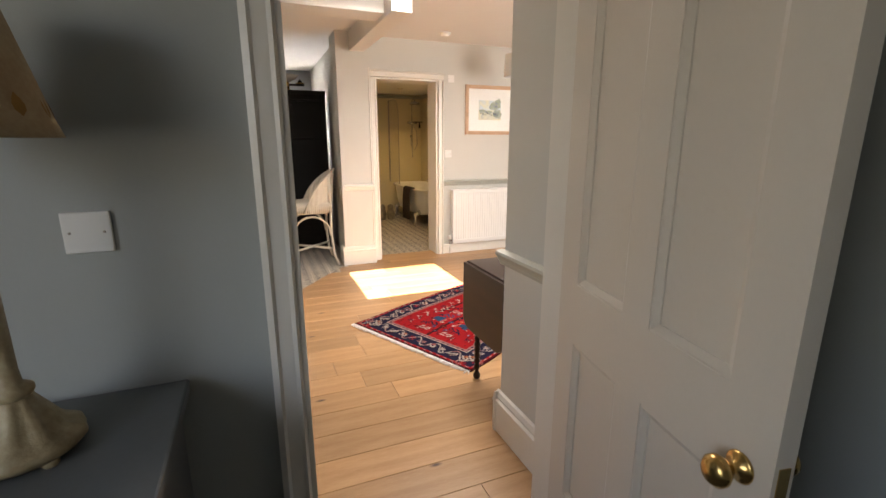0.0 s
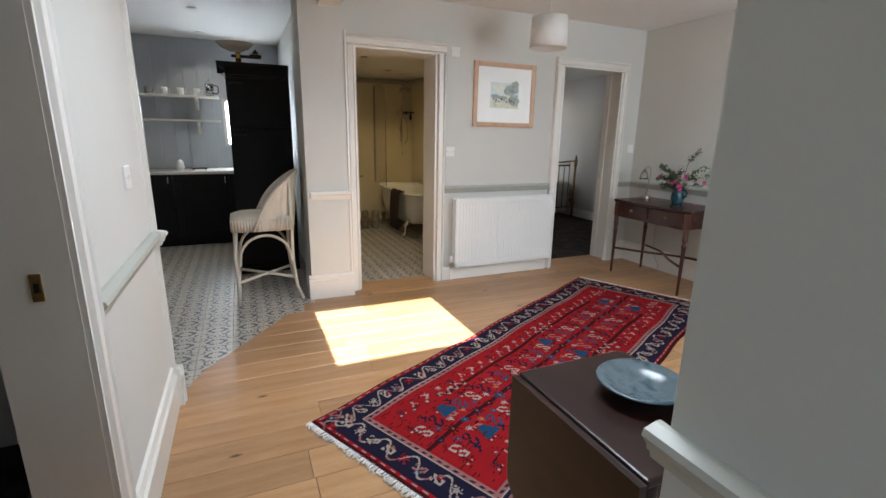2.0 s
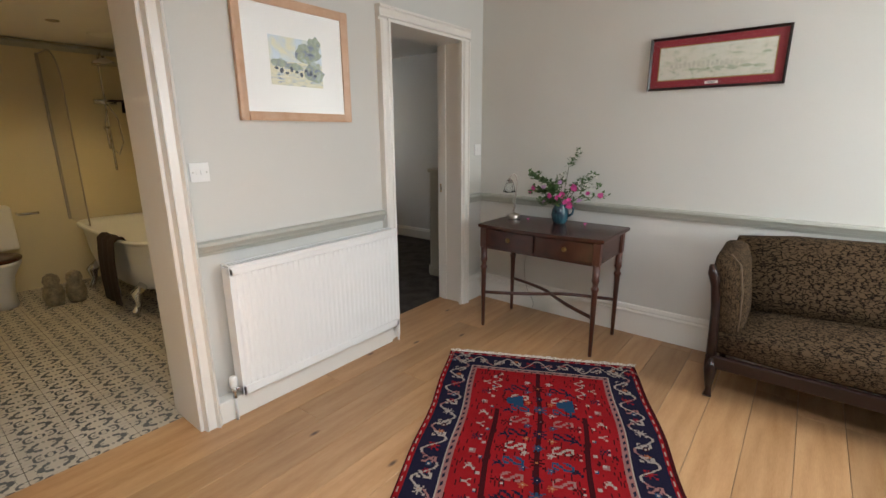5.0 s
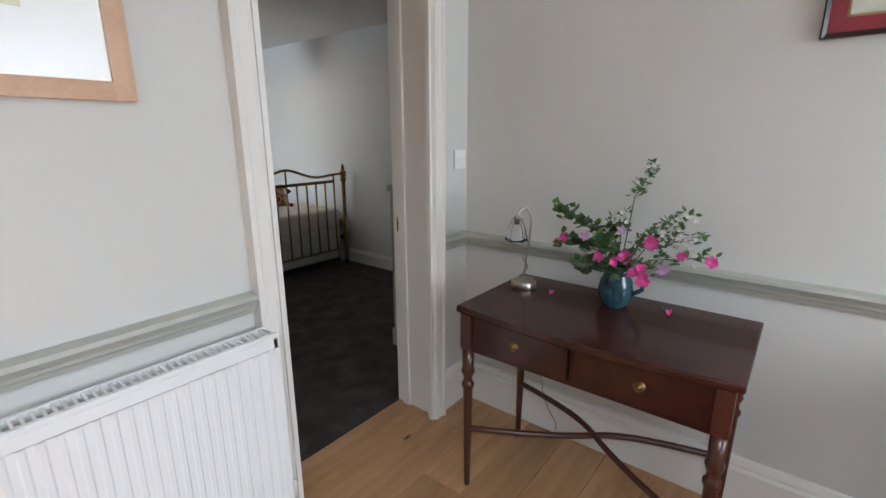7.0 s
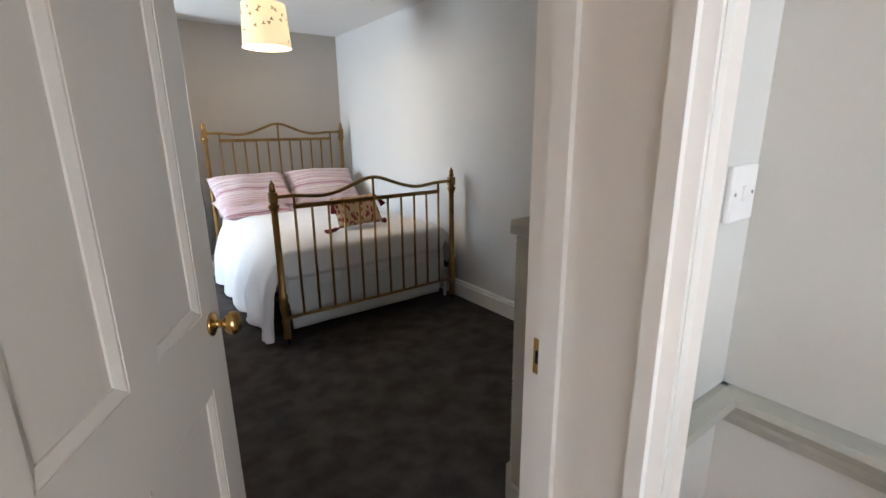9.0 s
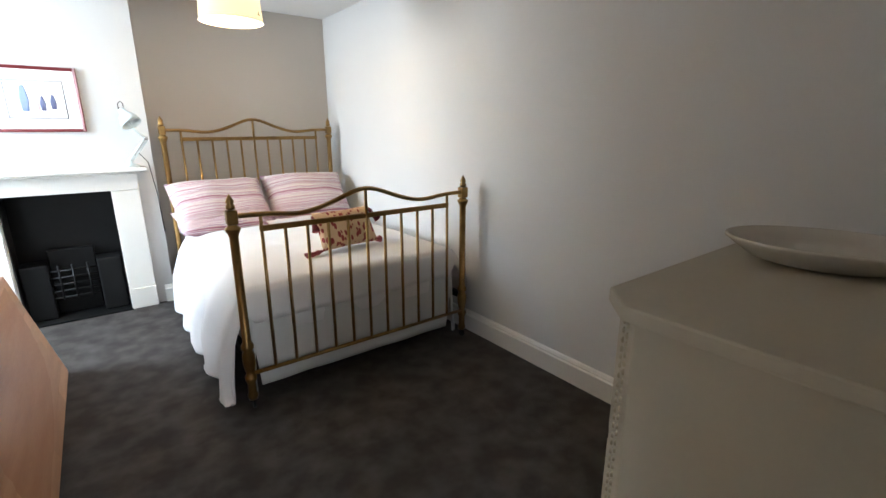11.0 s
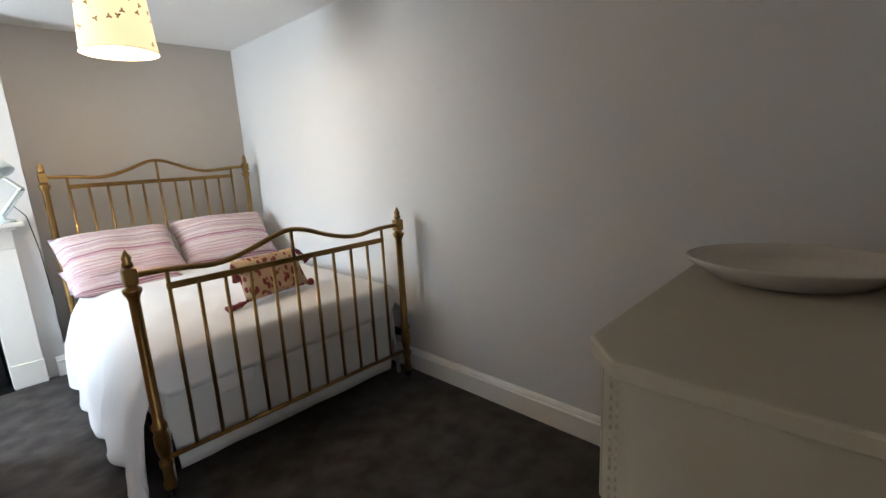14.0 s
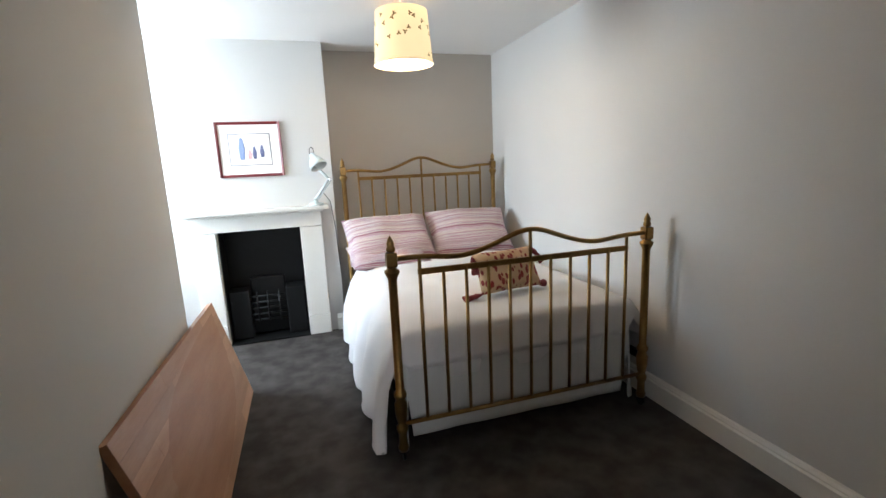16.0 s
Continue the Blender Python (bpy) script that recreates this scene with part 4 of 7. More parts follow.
def flower_jug():
    j = thing("flower_jug", pose(4.455, 5.135, 0.765), "dark blue glazed jug of pink and white garden flowers", "vase")
    body = part("jug", lathe([(0.0, 0.004), (0.040, 0), (0.046, 0.012), (0.056, 0.035), (0.060, 0.065), (0.054, 0.095), (0.044, 0.115), (0.043, 0.128), (0.048, 0.142),
                              (0.044, 0.142), (0.038, 0.125), (0.034, 0.10), (0.0, 0.09)], seg=28), jug_glaze, j)
    part("jug_handle", tube([(0.0, -0.043, 0.128), (0.0, -0.075, 0.130), (0.0, -0.095, 0.108), (0.0, -0.088, 0.075), (0.0, -0.056, 0.052)], 0.008, 8), jug_glaze, body)
    rnd = random.Random(5)
    tips = []
    stems = bmesh.new()
    spec = [(0.02, 0.25, 0.33), (-0.05, 0.20, 0.23), (0.0, 0.0, 0.34), (0.17, -0.05, 0.50), (0.08, -0.20, 0.34), (0.05, -0.24, 0.27), (0.10, -0.27, 0.20), (0.0, 0.10, 0.27),
            (-0.08, 0.05, 0.25), (-0.10, -0.06, 0.22), (0.05, -0.12, 0.27), (-0.11, 0.0, 0.17), (-0.09, -0.12, 0.18), (0.03, 0.06, 0.30), (-0.03, -0.20, 0.30), (-0.12, 0.09, 0.16)]
    for x, y, z in spec:
        mid = (x * 0.35, y * 0.35, 0.12 + (z - 0.12) * 0.7)
        add_tube(stems, [(x * 0.05, y * 0.05, 0.10), mid, (x, y, z)], [0.0022, 0.0018, 0.0012], 5)
        tips.append((Vector(mid), Vector((x, y, z))))
    part("stems", stems, stem_green, j)
    for k, (a, b) in enumerate(tips):
        lf = bmesh.new()
        for q in range(60 if k != 3 else 70):
            u = rnd.uniform(0.1, 1.0)
            p = a.lerp(b, u) + Vector((rnd.uniform(-0.02, 0.02), rnd.uniform(-0.02, 0.02), rnd.uniform(-0.02, 0.02)))
            m = Matrix.Translation(p) @ pose(0, 0, 0, rnd.uniform(-40, 40), rnd.uniform(-50, 30), rnd.uniform(0, 360))
            big = 0.040 if k in (0, 1, 8, 11, 15) else 0.024
            petal(lf, m, big * rnd.uniform(0.7, 1.2), big * 0.6, 0.1, 4)
        part("leaf_spray", lf, leaf_green, j)
    pinks = [(-0.06, 0.20, 0.215), (-0.065, 0.175, 0.235), (-0.10, -0.05, 0.21), (-0.11, -0.02, 0.19), (-0.12, -0.09, 0.165), (-0.12, -0.12, 0.15), (-0.10, -0.10, 0.18), (-0.11, 0.03, 0.20),
             (-0.06, -0.12, 0.26), (-0.05, -0.21, 0.225), (-0.04, -0.29, 0.22)]
    for k, p in enumerate(pinks):
        bloom("flower", j, Vector(p), (-1, rnd.uniform(-0.5, 0.5), rnd.uniform(0, 0.6)), 0.020 + 0.005 * (k % 3), petal_pink, 11, "bright pink daisy-like flower")
    for p in ((-0.11, 0.07, 0.155), (-0.08, -0.03, 0.29), (-0.09, -0.17, 0.18), (-0.06, 0.10, 0.25)):
        bloom("flower", j, Vector(p), (-1, 0.2, 0.4), 0.024, petal_lilac, 6, "pale lilac flower")
    for k in range(60):
        w = tips[(2, 3, 4, 5, 6, 14)[k % 6]]
        p = w[0].lerp(w[1], rnd.uniform(0.5, 1.02)) + Vector((rnd.uniform(-0.025, 0.01), rnd.uniform(-0.02, 0.02), rnd.uniform(-0.02, 0.02)))
        bloom("blossom", j, p + Vector((-0.01, 0, 0)), (-1, rnd.uniform(-0.6, 0.6), rnd.uniform(-0.2, 0.8)), 0.011, petal_white, 5)
    return j


flower_jug()
for k, (x, y) in enumerate(((4.42, 5.36), (4.47, 4.955))):
    f = thing("fallen_flower", pose(x, y, 0.7655), "single pink flower head dropped on the table", "flower")
    bloom("petals", f, Vector((0, 0, 0.006)), (-0.5, 0.1, 1), 0.016, petal_pink, 6)
    part("stem", tube([(0, 0, 0.006), (0.03, 0.02, 0.004), (0.06, 0.035, 0.003)], 0.0012, 5), stem_green, f)


# sofa
sofa_cloth = material("sofa_cloth", (0.012, 0.007, 0.005), rough=0.95, spec=0.08, second=(0.006, 0.004, 0.003), scale=18, grain=160, bump=0.5, depth=0.004)


piping_cord = material("piping_cord", (0.13, 0.085, 0.05), rough=0.9, bump=0.2)


def damask():
    n, l = sofa_cloth.node_tree.nodes, sofa_cloth.node_tree.links
    b = n["Principled BSDF"]
    base = b.inputs["Base Color"].links[0].from_socket
    tc, v = n.new("ShaderNodeTexCoord"), n.new("ShaderNodeTexVoronoi")
    v.feature = "DISTANCE_TO_EDGE"
    v.inputs["Scale"].default_value = 38
    no = n.new("ShaderNodeTexNoise")
    no.inputs["Scale"].default_value = 30
    mixv = n.new("ShaderNodeMix")
    mixv.data_type = "VECTOR"
    mixv.inputs[0].default_value = 0.06
    l.new(tc.outputs["Object"], mixv.inputs[4]), l.new(no.outputs["Color"], mixv.inputs[5])
    l.new(mixv.outputs[1], v.inputs["Vector"])
    r = n.new("ShaderNodeValToRGB")
    r.color_ramp.elements[0].position, r.color_ramp.elements[1].position = 0.05, 0.11
    r.color_ramp.elements[0].color, r.color_ramp.elements[1].color = (1, 1, 1, 1), (0, 0, 0, 1)
    l.new(v.outputs["Distance"], r.inputs[0])
    mix = n.new("ShaderNodeMix")
    mix.data_type = "RGBA"
    l.new(r.outputs[0], mix.inputs[0])
    l.new(base, mix.inputs[7])
    mix.inputs[6].default_value = (0.085, 0.055, 0.030, 1)
    l.new(mix.outputs[2], b.inputs["Base Color"])


damask()


def pillowy(x0, x1, y0, y1, z0, z1, r=0.05, puff=0.0):
    bm = box(x0, x1, y0, y1, z0, z1)
    bmesh.ops.subdivide_edges(bm, edges=bm.edges[:], cuts=5, use_grid_fill=True)
    c, h = Vector(((x0 + x1) / 2, (y0 + y1) / 2, (z0 + z1) / 2)), Vector(((x1 - x0) / 2, (y1 - y0) / 2, (z1 - z0) / 2))
    for v in bm.verts:
        d = v.co - c
        inner = Vector([max(-h[i] + r, min(h[i] - r, d[i])) for i in range(3)])
        off = d - inner
        if off.length > 1e-6:
            d = inner + off.normalized() * r
        u, w = d.x / h.x, d.y / h.y
        if d.z > 0:
            d.z += puff * (1 - u * u) * (1 - w * w)
        v.co = c + d
    for f in bm.faces:
        f.smooth = True
    return bm


def sofa():
    s = thing("sofa", pose(4.0, 2.42, 0), "dark brown damask two-seat sofa with a carved wooden frame", "sofa")
    L = 1.68
    part("seat", pillowy(0.03, 0.58, 0.04, L - 0.02, 0.25, 0.40, 0.05, 0.06), sofa_cloth, s)
    back = pillowy(0.42, 0.60, 0.0, L, 0.34, 0.84, 0.07)
    for v in back.verts:
        if v.co.z > 0.5:
            v.co.x += 0.10 * (v.co.z - 0.5) / 0.3 - 0.06
            v.co.z -= 0.05 * abs(v.co.y / L - 0.5)
    part("backrest", back, sofa_cloth, s)
    for y0, y1 in ((L - 0.14, L), (0.0, 0.14)):
        arm = pillowy(0.06, 0.56, y0, y1, 0.33, 0.79, 0.06)
        for v in arm.verts:
            v.co.z -= 0.02 * (1 - (v.co.x - 0.06) / 0.54) if v.co.z > 0.6 else 0
            v.co.y += (0.05 if y0 > 0.5 else -0.05) * max(0, v.co.z - 0.5) / 0.3
        a = part("arm", arm, sofa_cloth, s)
        yy = (y0 + y1) / 2
        pts = [(0.045, yy + 0.045, 0.24), (0.04, yy + 0.05, 0.36), (0.065, yy + 0.06, 0.50), (0.075, yy + 0.075, 0.62), (0.05, yy + 0.09, 0.69), (0.06, yy + 0.10, 0.73)]
        part("arm_front", tube(pts, [0.026, 0.022, 0.020, 0.022, 0.024, 0.012], 8), dark_oak, a, "carved dark wood arm front")
        part("piping", tube([(0.075, yy - 0.05, 0.40), (0.07, yy - 0.045, 0.60), (0.085, yy - 0.02, 0.74), (0.10, yy + 0.03, 0.785)], 0.004, 6), piping_cord, a, "tan cord piping")
    fr = bmesh.new()
    add_box(fr, 0.02, 0.05, 0.02, L, 0.19, 0.26, 0.008, 2)
    add_box(fr, 0.05, 0.60, L - 0.03, L, 0.19, 0.26, 0.008, 2)
    add_box(fr, 0.05, 0.60, 0.02, 0.05, 0.19, 0.26, 0.008, 2)
    part("frame", fr, dark_oak, s)
    for y in (0.05, L - 0.03):
        part("leg", tube([(0.05, y, 0.24), (0.035, y, 0.17), (0.05, y, 0.09), (0.075, y, 0.04), (0.055, y, 0.012)], [0.032, 0.030, 0.019, 0.015, 0.022], 10), dark_oak, s)
        part("leg", tube([(0.55, y, 0.24), (0.57, y, 0.12), (0.60, y, 0.01)], [0.026, 0.022, 0.018], 8), dark_oak, s)


sofa()


# drop-leaf table and bowl
def drop_leaf_table():
    t = thing("drop_leaf_table", pose(1.305, 2.565, 0), "dark polished drop-leaf table with turned legs", "table")
    soften(part("tabletop", box(0.0, 0.36, 0.0, 0.45, 0.70, 0.72), dark_oak, t), 0.005)
    for x in (-0.02, 0.362):
        lf = bmesh.new()
        n, out = 8, []
        for cx, s in ((0.38, 1), (0.07, -1)):
            for k in range(n + 1):
                a = math.pi / 2 * k / n
                out.append((0.38 + 0.07 * math.cos(a), 0.41 - 0.07 * math.sin(a)) if s > 0 else (0.07 - 0.07 * math.sin(a), 0.41 - 0.07 * math.cos(a)))
        out += [(0.0, 0.712), (0.45, 0.712)]
        a = [lf.verts.new((x, y, z)) for y, z in out]
        b = [lf.verts.new((x + 0.018, y, z)) for y, z in out]
        lf.faces.new(a), lf.faces.new(b[::-1])
        for k in range(len(out)):
            lf.faces.new((a[k], a[(k + 1) % len(out)], b[(k + 1) % len(out)], b[k]))
        part("drop_leaf", lf, dark_oak, t)
    for y in (0.03, 0.40):
        part("apron", box(0.05, 0.31, y, y + 0.02, 0.60, 0.699), dark_oak, t)
    prof = [(0.012, 0), (0.020, 0.012), (0.022, 0.03), (0.013, 0.045), (0.011, 0.06), (0.020, 0.075), (0.014, 0.09)]
    for k in range(9):
        z = 0.10 + 0.035 * k
        prof += [(0.013, z), (0.019, z + 0.012), (0.019, z + 0.02)]
    prof += [(0.013, 0.42), (0.020, 0.44), (0.017, 0.60), (0.022, 0.605), (0.022, 0.699)]
    for x in (0.055, 0.305):
        for y in (0.045, 0.41):
            part("leg", lathe(prof, (x, y, 0), 12), dark_oak, t)


drop_leaf_table()
bowl_glaze = swatches("bowl_glaze", (0.06, 0.085, 0.095), [(0.022, 0.055, 0.058), (0.035, 0.065, 0.08), (0.085, 0.115, 0.13)], 18, 4)
bowl_glaze.node_tree.nodes["Principled BSDF"].inputs["Roughness"].default_value = 0.18
bw = thing("bowl", pose(1.53, 2.80, 0.72), "shallow glazed grey-blue bowl on the drop-leaf table", "bowl")
part("dish", lathe([(0.0, 0.0), (0.04, 0.0), (0.044, 0.006), (0.08, 0.022), (0.105, 0.036), (0.111, 0.040), (0.108, 0.044), (0.08, 0.029), (0.044, 0.014), (0, 0.011)], seg=40), bowl_glaze, bw)


# bedroom: brass bed
def bed():
    b = thing("brass_bed", pose(4.60, 8.44, 0), "old brass double bed, made up with pale linen", "bed")
    W = 1.345
    post = [(0.022, 0.05), (0.026, 0.07), (0.020, 0.09), (0.020, 0.14), (0.028, 0.16), (0.028, 0.175), (0.018, 0.19), (0.024, 0.21), (0.030, 0.25), (0.030, 0.29), (0.022, 0.315),
            (0.030, 0.325), (0.030, 0.34), (0.020, 0.36)]

    def end(y, low, high, rail, bars, hump):
        for x in (0.0, W):
            prof = post + [(0.020, high - 0.20), (0.024, high - 0.185), (0.034, high - 0.165), (0.034, high - 0.155), (0.022, high - 0.148), (0.022, high - 0.14)]
            p = part("post", lathe(prof, (x, y, 0), 16), brass, b)
            kn = lathe([(0.010, high - 0.075), (0.020, high - 0.068), (0.020, high - 0.055), (0.014, high - 0.048), (0.019, high - 0.036), (0.012, high - 0.022), (0.006, high - 0.010), (0, high)], (x, y, 0), 14)
            add_box(kn, x - 0.024, x + 0.024, y - 0.024, y + 0.024, high - 0.14, high - 0.075, 0.006, 2)
            part("finial", kn, brass, p, "cast brass finial block")
            ca = tube([(x - 0.006, y, 0.025), (x + 0.006, y, 0.025)], 0.025, 14)
            add_tube(ca, [(x, y + 0.01, 0.055), (x, y, 0.03)], 0.010, 8)
            part("castor", ca, black_iron, p, "dark metal castor")
        n = 40
        top = []
        for k in range(n + 1):
            u = k / n
            z = high - 0.105 + hump * math.exp(-((u - 0.5) / 0.13) ** 2) - 0.018 * math.exp(-((abs(u - 0.5) - 0.27) / 0.09) ** 2)
            top.append((W * u, y, z))
        part("top_rail", tube(top, 0.012, 10), brass, b)
        rz = high - rail
        part("cross_rail", box(0.115, W - 0.115, y - 0.007, y + 0.007, rz - 0.014, rz + 0.014, 0.003), brass, b)
        part("low_rail", tube([(0, y, low), (W, y, low)], 0.011, 8), brass, b)
        part("centre_spindle", tube([(W / 2, y, rz), (W / 2, y, high - 0.105 + hump)], 0.009, 8), brass, b)
        for k in range(bars):
            x = 0.125 + (W - 0.25) * k / (bars - 1)
            hi = rz
            if k in (0, bars - 1):
                hi = high - 0.108
            part("spindle", tube([(x, y, low), (x, y, hi)], 0.0085, 8), brass, b)

    end(0.0, 0.185, 1.076, 0.175, 11, 0.075)
    end(1.98, 0.185, 1.449, 0.175, 11, 0.085)
    for x in (0.0, W):
        part("side_rail", box(x - 0.012, x + 0.012, 0.0, 1.98, 0.27, 0.31), black_iron, b)
    part("mattress", pillowy(0.03, W - 0.03, 0.05, 1.94, 0.30, 0.60, 0.06, 0.02), linen, b)
    return b


bed()


def cloth_hang(name, m, label, cat, mat, x0, x1, y0, y1, top, lows, wave, out, rnd_seed, corner=0.0, nx=44, ny=60):
    """Bed linen: a top with skirts that hang over the left, the foot and the right."""
    t = thing(name, m, label, cat)
    left, foot, right = lows
    bm = bmesh.new()
    noise_off = Vector((rnd_seed * 3.1, rnd_seed * 1.7, 0))

    def at(u, v):
        # u, v run past the top's edges by the hanging lengths
        x, y, z = u, v, top
        dl, dr, df = x0 - u, u - x1, y0 - v
        fold = noise.noise(Vector((u * 5, v * 5, 0)) + noise_off)
        if dl > 0:
            x, z = x0 - out * (1 - math.exp(-dl * 6)) - wave * math.sin(v * 17 + 2 * fold) * min(1, dl * 3), z - dl
        if dr > 0:
            x, z = x1 + out * (1 - math.exp(-dr * 6)) + wave * math.sin(v * 15) * min(1, dr * 3), z - dr
        if df > 0:
            y, z = y0 - out * 0.25 * (1 - math.exp(-df * 6)) - wave * 0.3 * math.sin(u * 16 + 2 * fold) * min(1, df * 3), min(z, top) - df * (1 if dl <= 0 and dr <= 0 else 0.55)
        z += 0.012 * fold * (1 if max(dl, dr, df) <= 0 else 0.3)
        if max(dl, dr, df) <= 0:
            e = min(u - x0, x1 - u, v - y0)
            z -= 0.035 * math.exp(-e * 14)
        else:
            z -= 0.035
        return Vector((x, y, max(z, 0.035)))

    us = [x0 - left + (x1 + right - x0 + left) * k / nx for k in range(nx + 1)]
    vs = [y0 - foot + (y1 - y0 + foot) * k / ny for k in range(ny + 1)]
    grid = [[bm.verts.new(at(u, v)) for u in us] for v in vs]
    for j in range(ny):
        for i in range(nx):
            bm.faces.new((grid[j][i], grid[j][i + 1], grid[j + 1][i + 1], grid[j + 1][i])).smooth = True
    ob = part("cloth", bm, mat, t)
    mod = ob.modifiers.new("wall", "SOLIDIFY")
    mod.thickness = 0.006
    return t


cloth_hang("bed_valance", pose(4.60, 8.44, 0), "pale grey valance sheet hanging round the mattress", "valance", valance, 0.05, 1.28, 0.055, 1.90, 0.615, (0.34, 0.50, 0.36), 0.012, 0.03, 2)
cloth_hang("bedspread", pose(4.60, 8.44, 0), "white woven bedspread hanging over the bed's side", "bedspread", linen, 0.035, 1.30, 0.05, 1.62, 0.635, (0.60, 0.17, 0.24), 0.026, 0.15, 1)


def striped():
    m = bpy.data.materials.new("striped_cotton")
    m.use_nodes = True
    n, l = m.node_tree.nodes, m.node_tree.links
    tc, sep, wv, no, ramp = n.new("ShaderNodeTexCoord"), n.new("ShaderNodeSeparateXYZ"), n.new("ShaderNodeMath"), n.new("ShaderNodeTexNoise"), n.new("ShaderNodeValToRGB")
    no.noise_dimensions = "1D"
    l.new(tc.outputs["Object"], sep.inputs[0])
    wv.operation = "MULTIPLY"
    wv.inputs[1].default_value = 1.0
    l.new(sep.outputs[1], wv.inputs[0])
    l.new(wv.outputs[0], no.inputs["W"])
    no.inputs["Scale"].default_value, no.inputs["Detail"].default_value = 55, 2
    e = ramp.color_ramp.elements
    ramp.color_ramp.interpolation = "CONSTANT"
    e[0].position, e[0].color = 0.0, (0.28, 0.11, 0.16, 1)
    e[1].position, e[1].color = 0.40, (0.56, 0.47, 0.45, 1)
    for p, c in ((0.47, (0.38, 0.17, 0.22, 1)), (0.51, (0.70, 0.66, 0.64, 1)), (0.58, (0.22, 0.11, 0.17, 1)), (0.61, (0.62, 0.50, 0.44, 1)), (0.68, (0.42, 0.22, 0.27, 1))):
        e.new(p).color = c
    l.new(no.outputs[0], ramp.inputs[0])
    l.new(ramp.outputs[0], n["Principled BSDF"].inputs["Base Color"])
    n["Principled BSDF"].inputs["Roughness"].default_value = 0.9
    return m


stripes = striped()


def cushion(w, h, d, seed):
    bm = bmesh.new()
    n = 16
    sheets = []
    for s in (1, -1):
        g = []
        for j in range(n + 1):
            row = []
            for i in range(n + 1):
                u, v = 2 * i / n - 1, 2 * j / n - 1
                puff = (max(0, 1 - u ** 4) * max(0, 1 - v ** 4)) ** 0.5
                k = noise.noise(Vector((u * 2 + seed, v * 2, seed)))
                pin = 1 - 0.06 * (abs(u * v)) ** 0.5 * 0 - 0.05 * (1 - abs(v)) * abs(u) - 0.05 * (1 - abs(u)) * abs(v)
                row.append(bm.verts.new((u * w / 2 * pin, v * h / 2 * pin, s * d / 2 * puff * (1 + 0.25 * k))))
            g.append(row)
        sheets.append(g)
        for j in range(n):
            for i in range(n):
                q = (g[j][i], g[j][i + 1], g[j + 1][i + 1], g[j + 1][i])
                bm.faces.new(q if s > 0 else q[::-1]).smooth = True
    bmesh.ops.remove_doubles(bm, verts=bm.verts, dist=0.0005)
    return bm


for k, (x, y, tilt, yaw) in enumerate(((4.90, 10.13, 42, 3), (5.60, 10.16, 46, -4))):
    c = thing("pillow", pose(x, y, 0.79, tilt, 0, yaw), "plump pillow in a pink and cream striped pillowcase", "pillow", "pillows on the bed")
    part("pillowcase", cushion(0.70, 0.47, 0.19, k + 1.5), stripes, c)
sheet = thing("pillow", pose(4.86, 10.05, 0.68, 12, 0, 2), "striped pillow lying flat under another at the bed's edge", "pillow", "pillows on the bed")
part("pillowcase", cushion(0.60, 0.46, 0.13, 4.4), stripes, sheet)


def leaf_cloth():
    m = material("leaf_cloth", (0.60, 0.42, 0.26), rough=0.95, second=(0.52, 0.34, 0.20), scale=10, grain=200, bump=0.5)
    n, l = m.node_tree.nodes, m.node_tree.links
    b = n["Principled BSDF"]
    base = b.inputs["Base Color"].links[0].from_socket
    tc, mp, v = n.new("ShaderNodeTexCoord"), n.new("ShaderNodeMapping"), n.new("ShaderNodeTexVoronoi")
    mp.inputs["Scale"].default_value, mp.inputs["Rotation"].default_value = (1.6, 0.8, 1), (0, 0, 0.6)
    v.inputs["Scale"].default_value = 26
    l.new(tc.outputs["Object"], mp.inputs[0]), l.new(mp.outputs[0], v.inputs["Vector"])
    lt = n.new("ShaderNodeMath")
    lt.operation = "LESS_THAN"
    lt.inputs[1].default_value = 0.42
    l.new(v.outputs["Distance"], lt.inputs[0])
    mix = n.new("ShaderNodeMix")
    mix.data_type = "RGBA"
    l.new(lt.outputs[0], mix.inputs[0])
    l.new(base, mix.inputs[6])
    mix.inputs[7].default_value = (0.24, 0.035, 0.03, 1)
    l.new(mix.outputs[2], b.inputs["Base Color"])
    return m


tassel_red = material("tassel_red", (0.22, 0.035, 0.04), rough=0.95, scale=20, grain=300, bump=0.8, depth=0.004)
ck = thing("tasselled_cushion", pose(5.33, 8.83, 0.76, 62, 0, 8), "small leaf-patterned cushion with dark red tassels", "cushion")
part("cover", cushion(0.40, 0.24, 0.11, 9.2), leaf_cloth(), ck)
for x, y, dx, dy, dz in ((-0.20, 0.10, -0.02, -0.10, 0.03), (-0.20, -0.115, -0.10, -0.01, -0.03), (0.20, 0.11, 0.04, -0.10, 0.02), (0.19, -0.11, 0.04, 0.0, -0.02)):
    tb = tube([(x, y, 0), (x + dx * 0.3, y + dy * 0.3, dz * 0.4), (x + dx * 0.42, y + dy * 0.42, dz * 0.5), (x + dx, y + dy, dz)], [0.006, 0.016, 0.012, 0.024], 9)
    part("tassel", tb, tassel_red, ck, "dark red thread tassel")


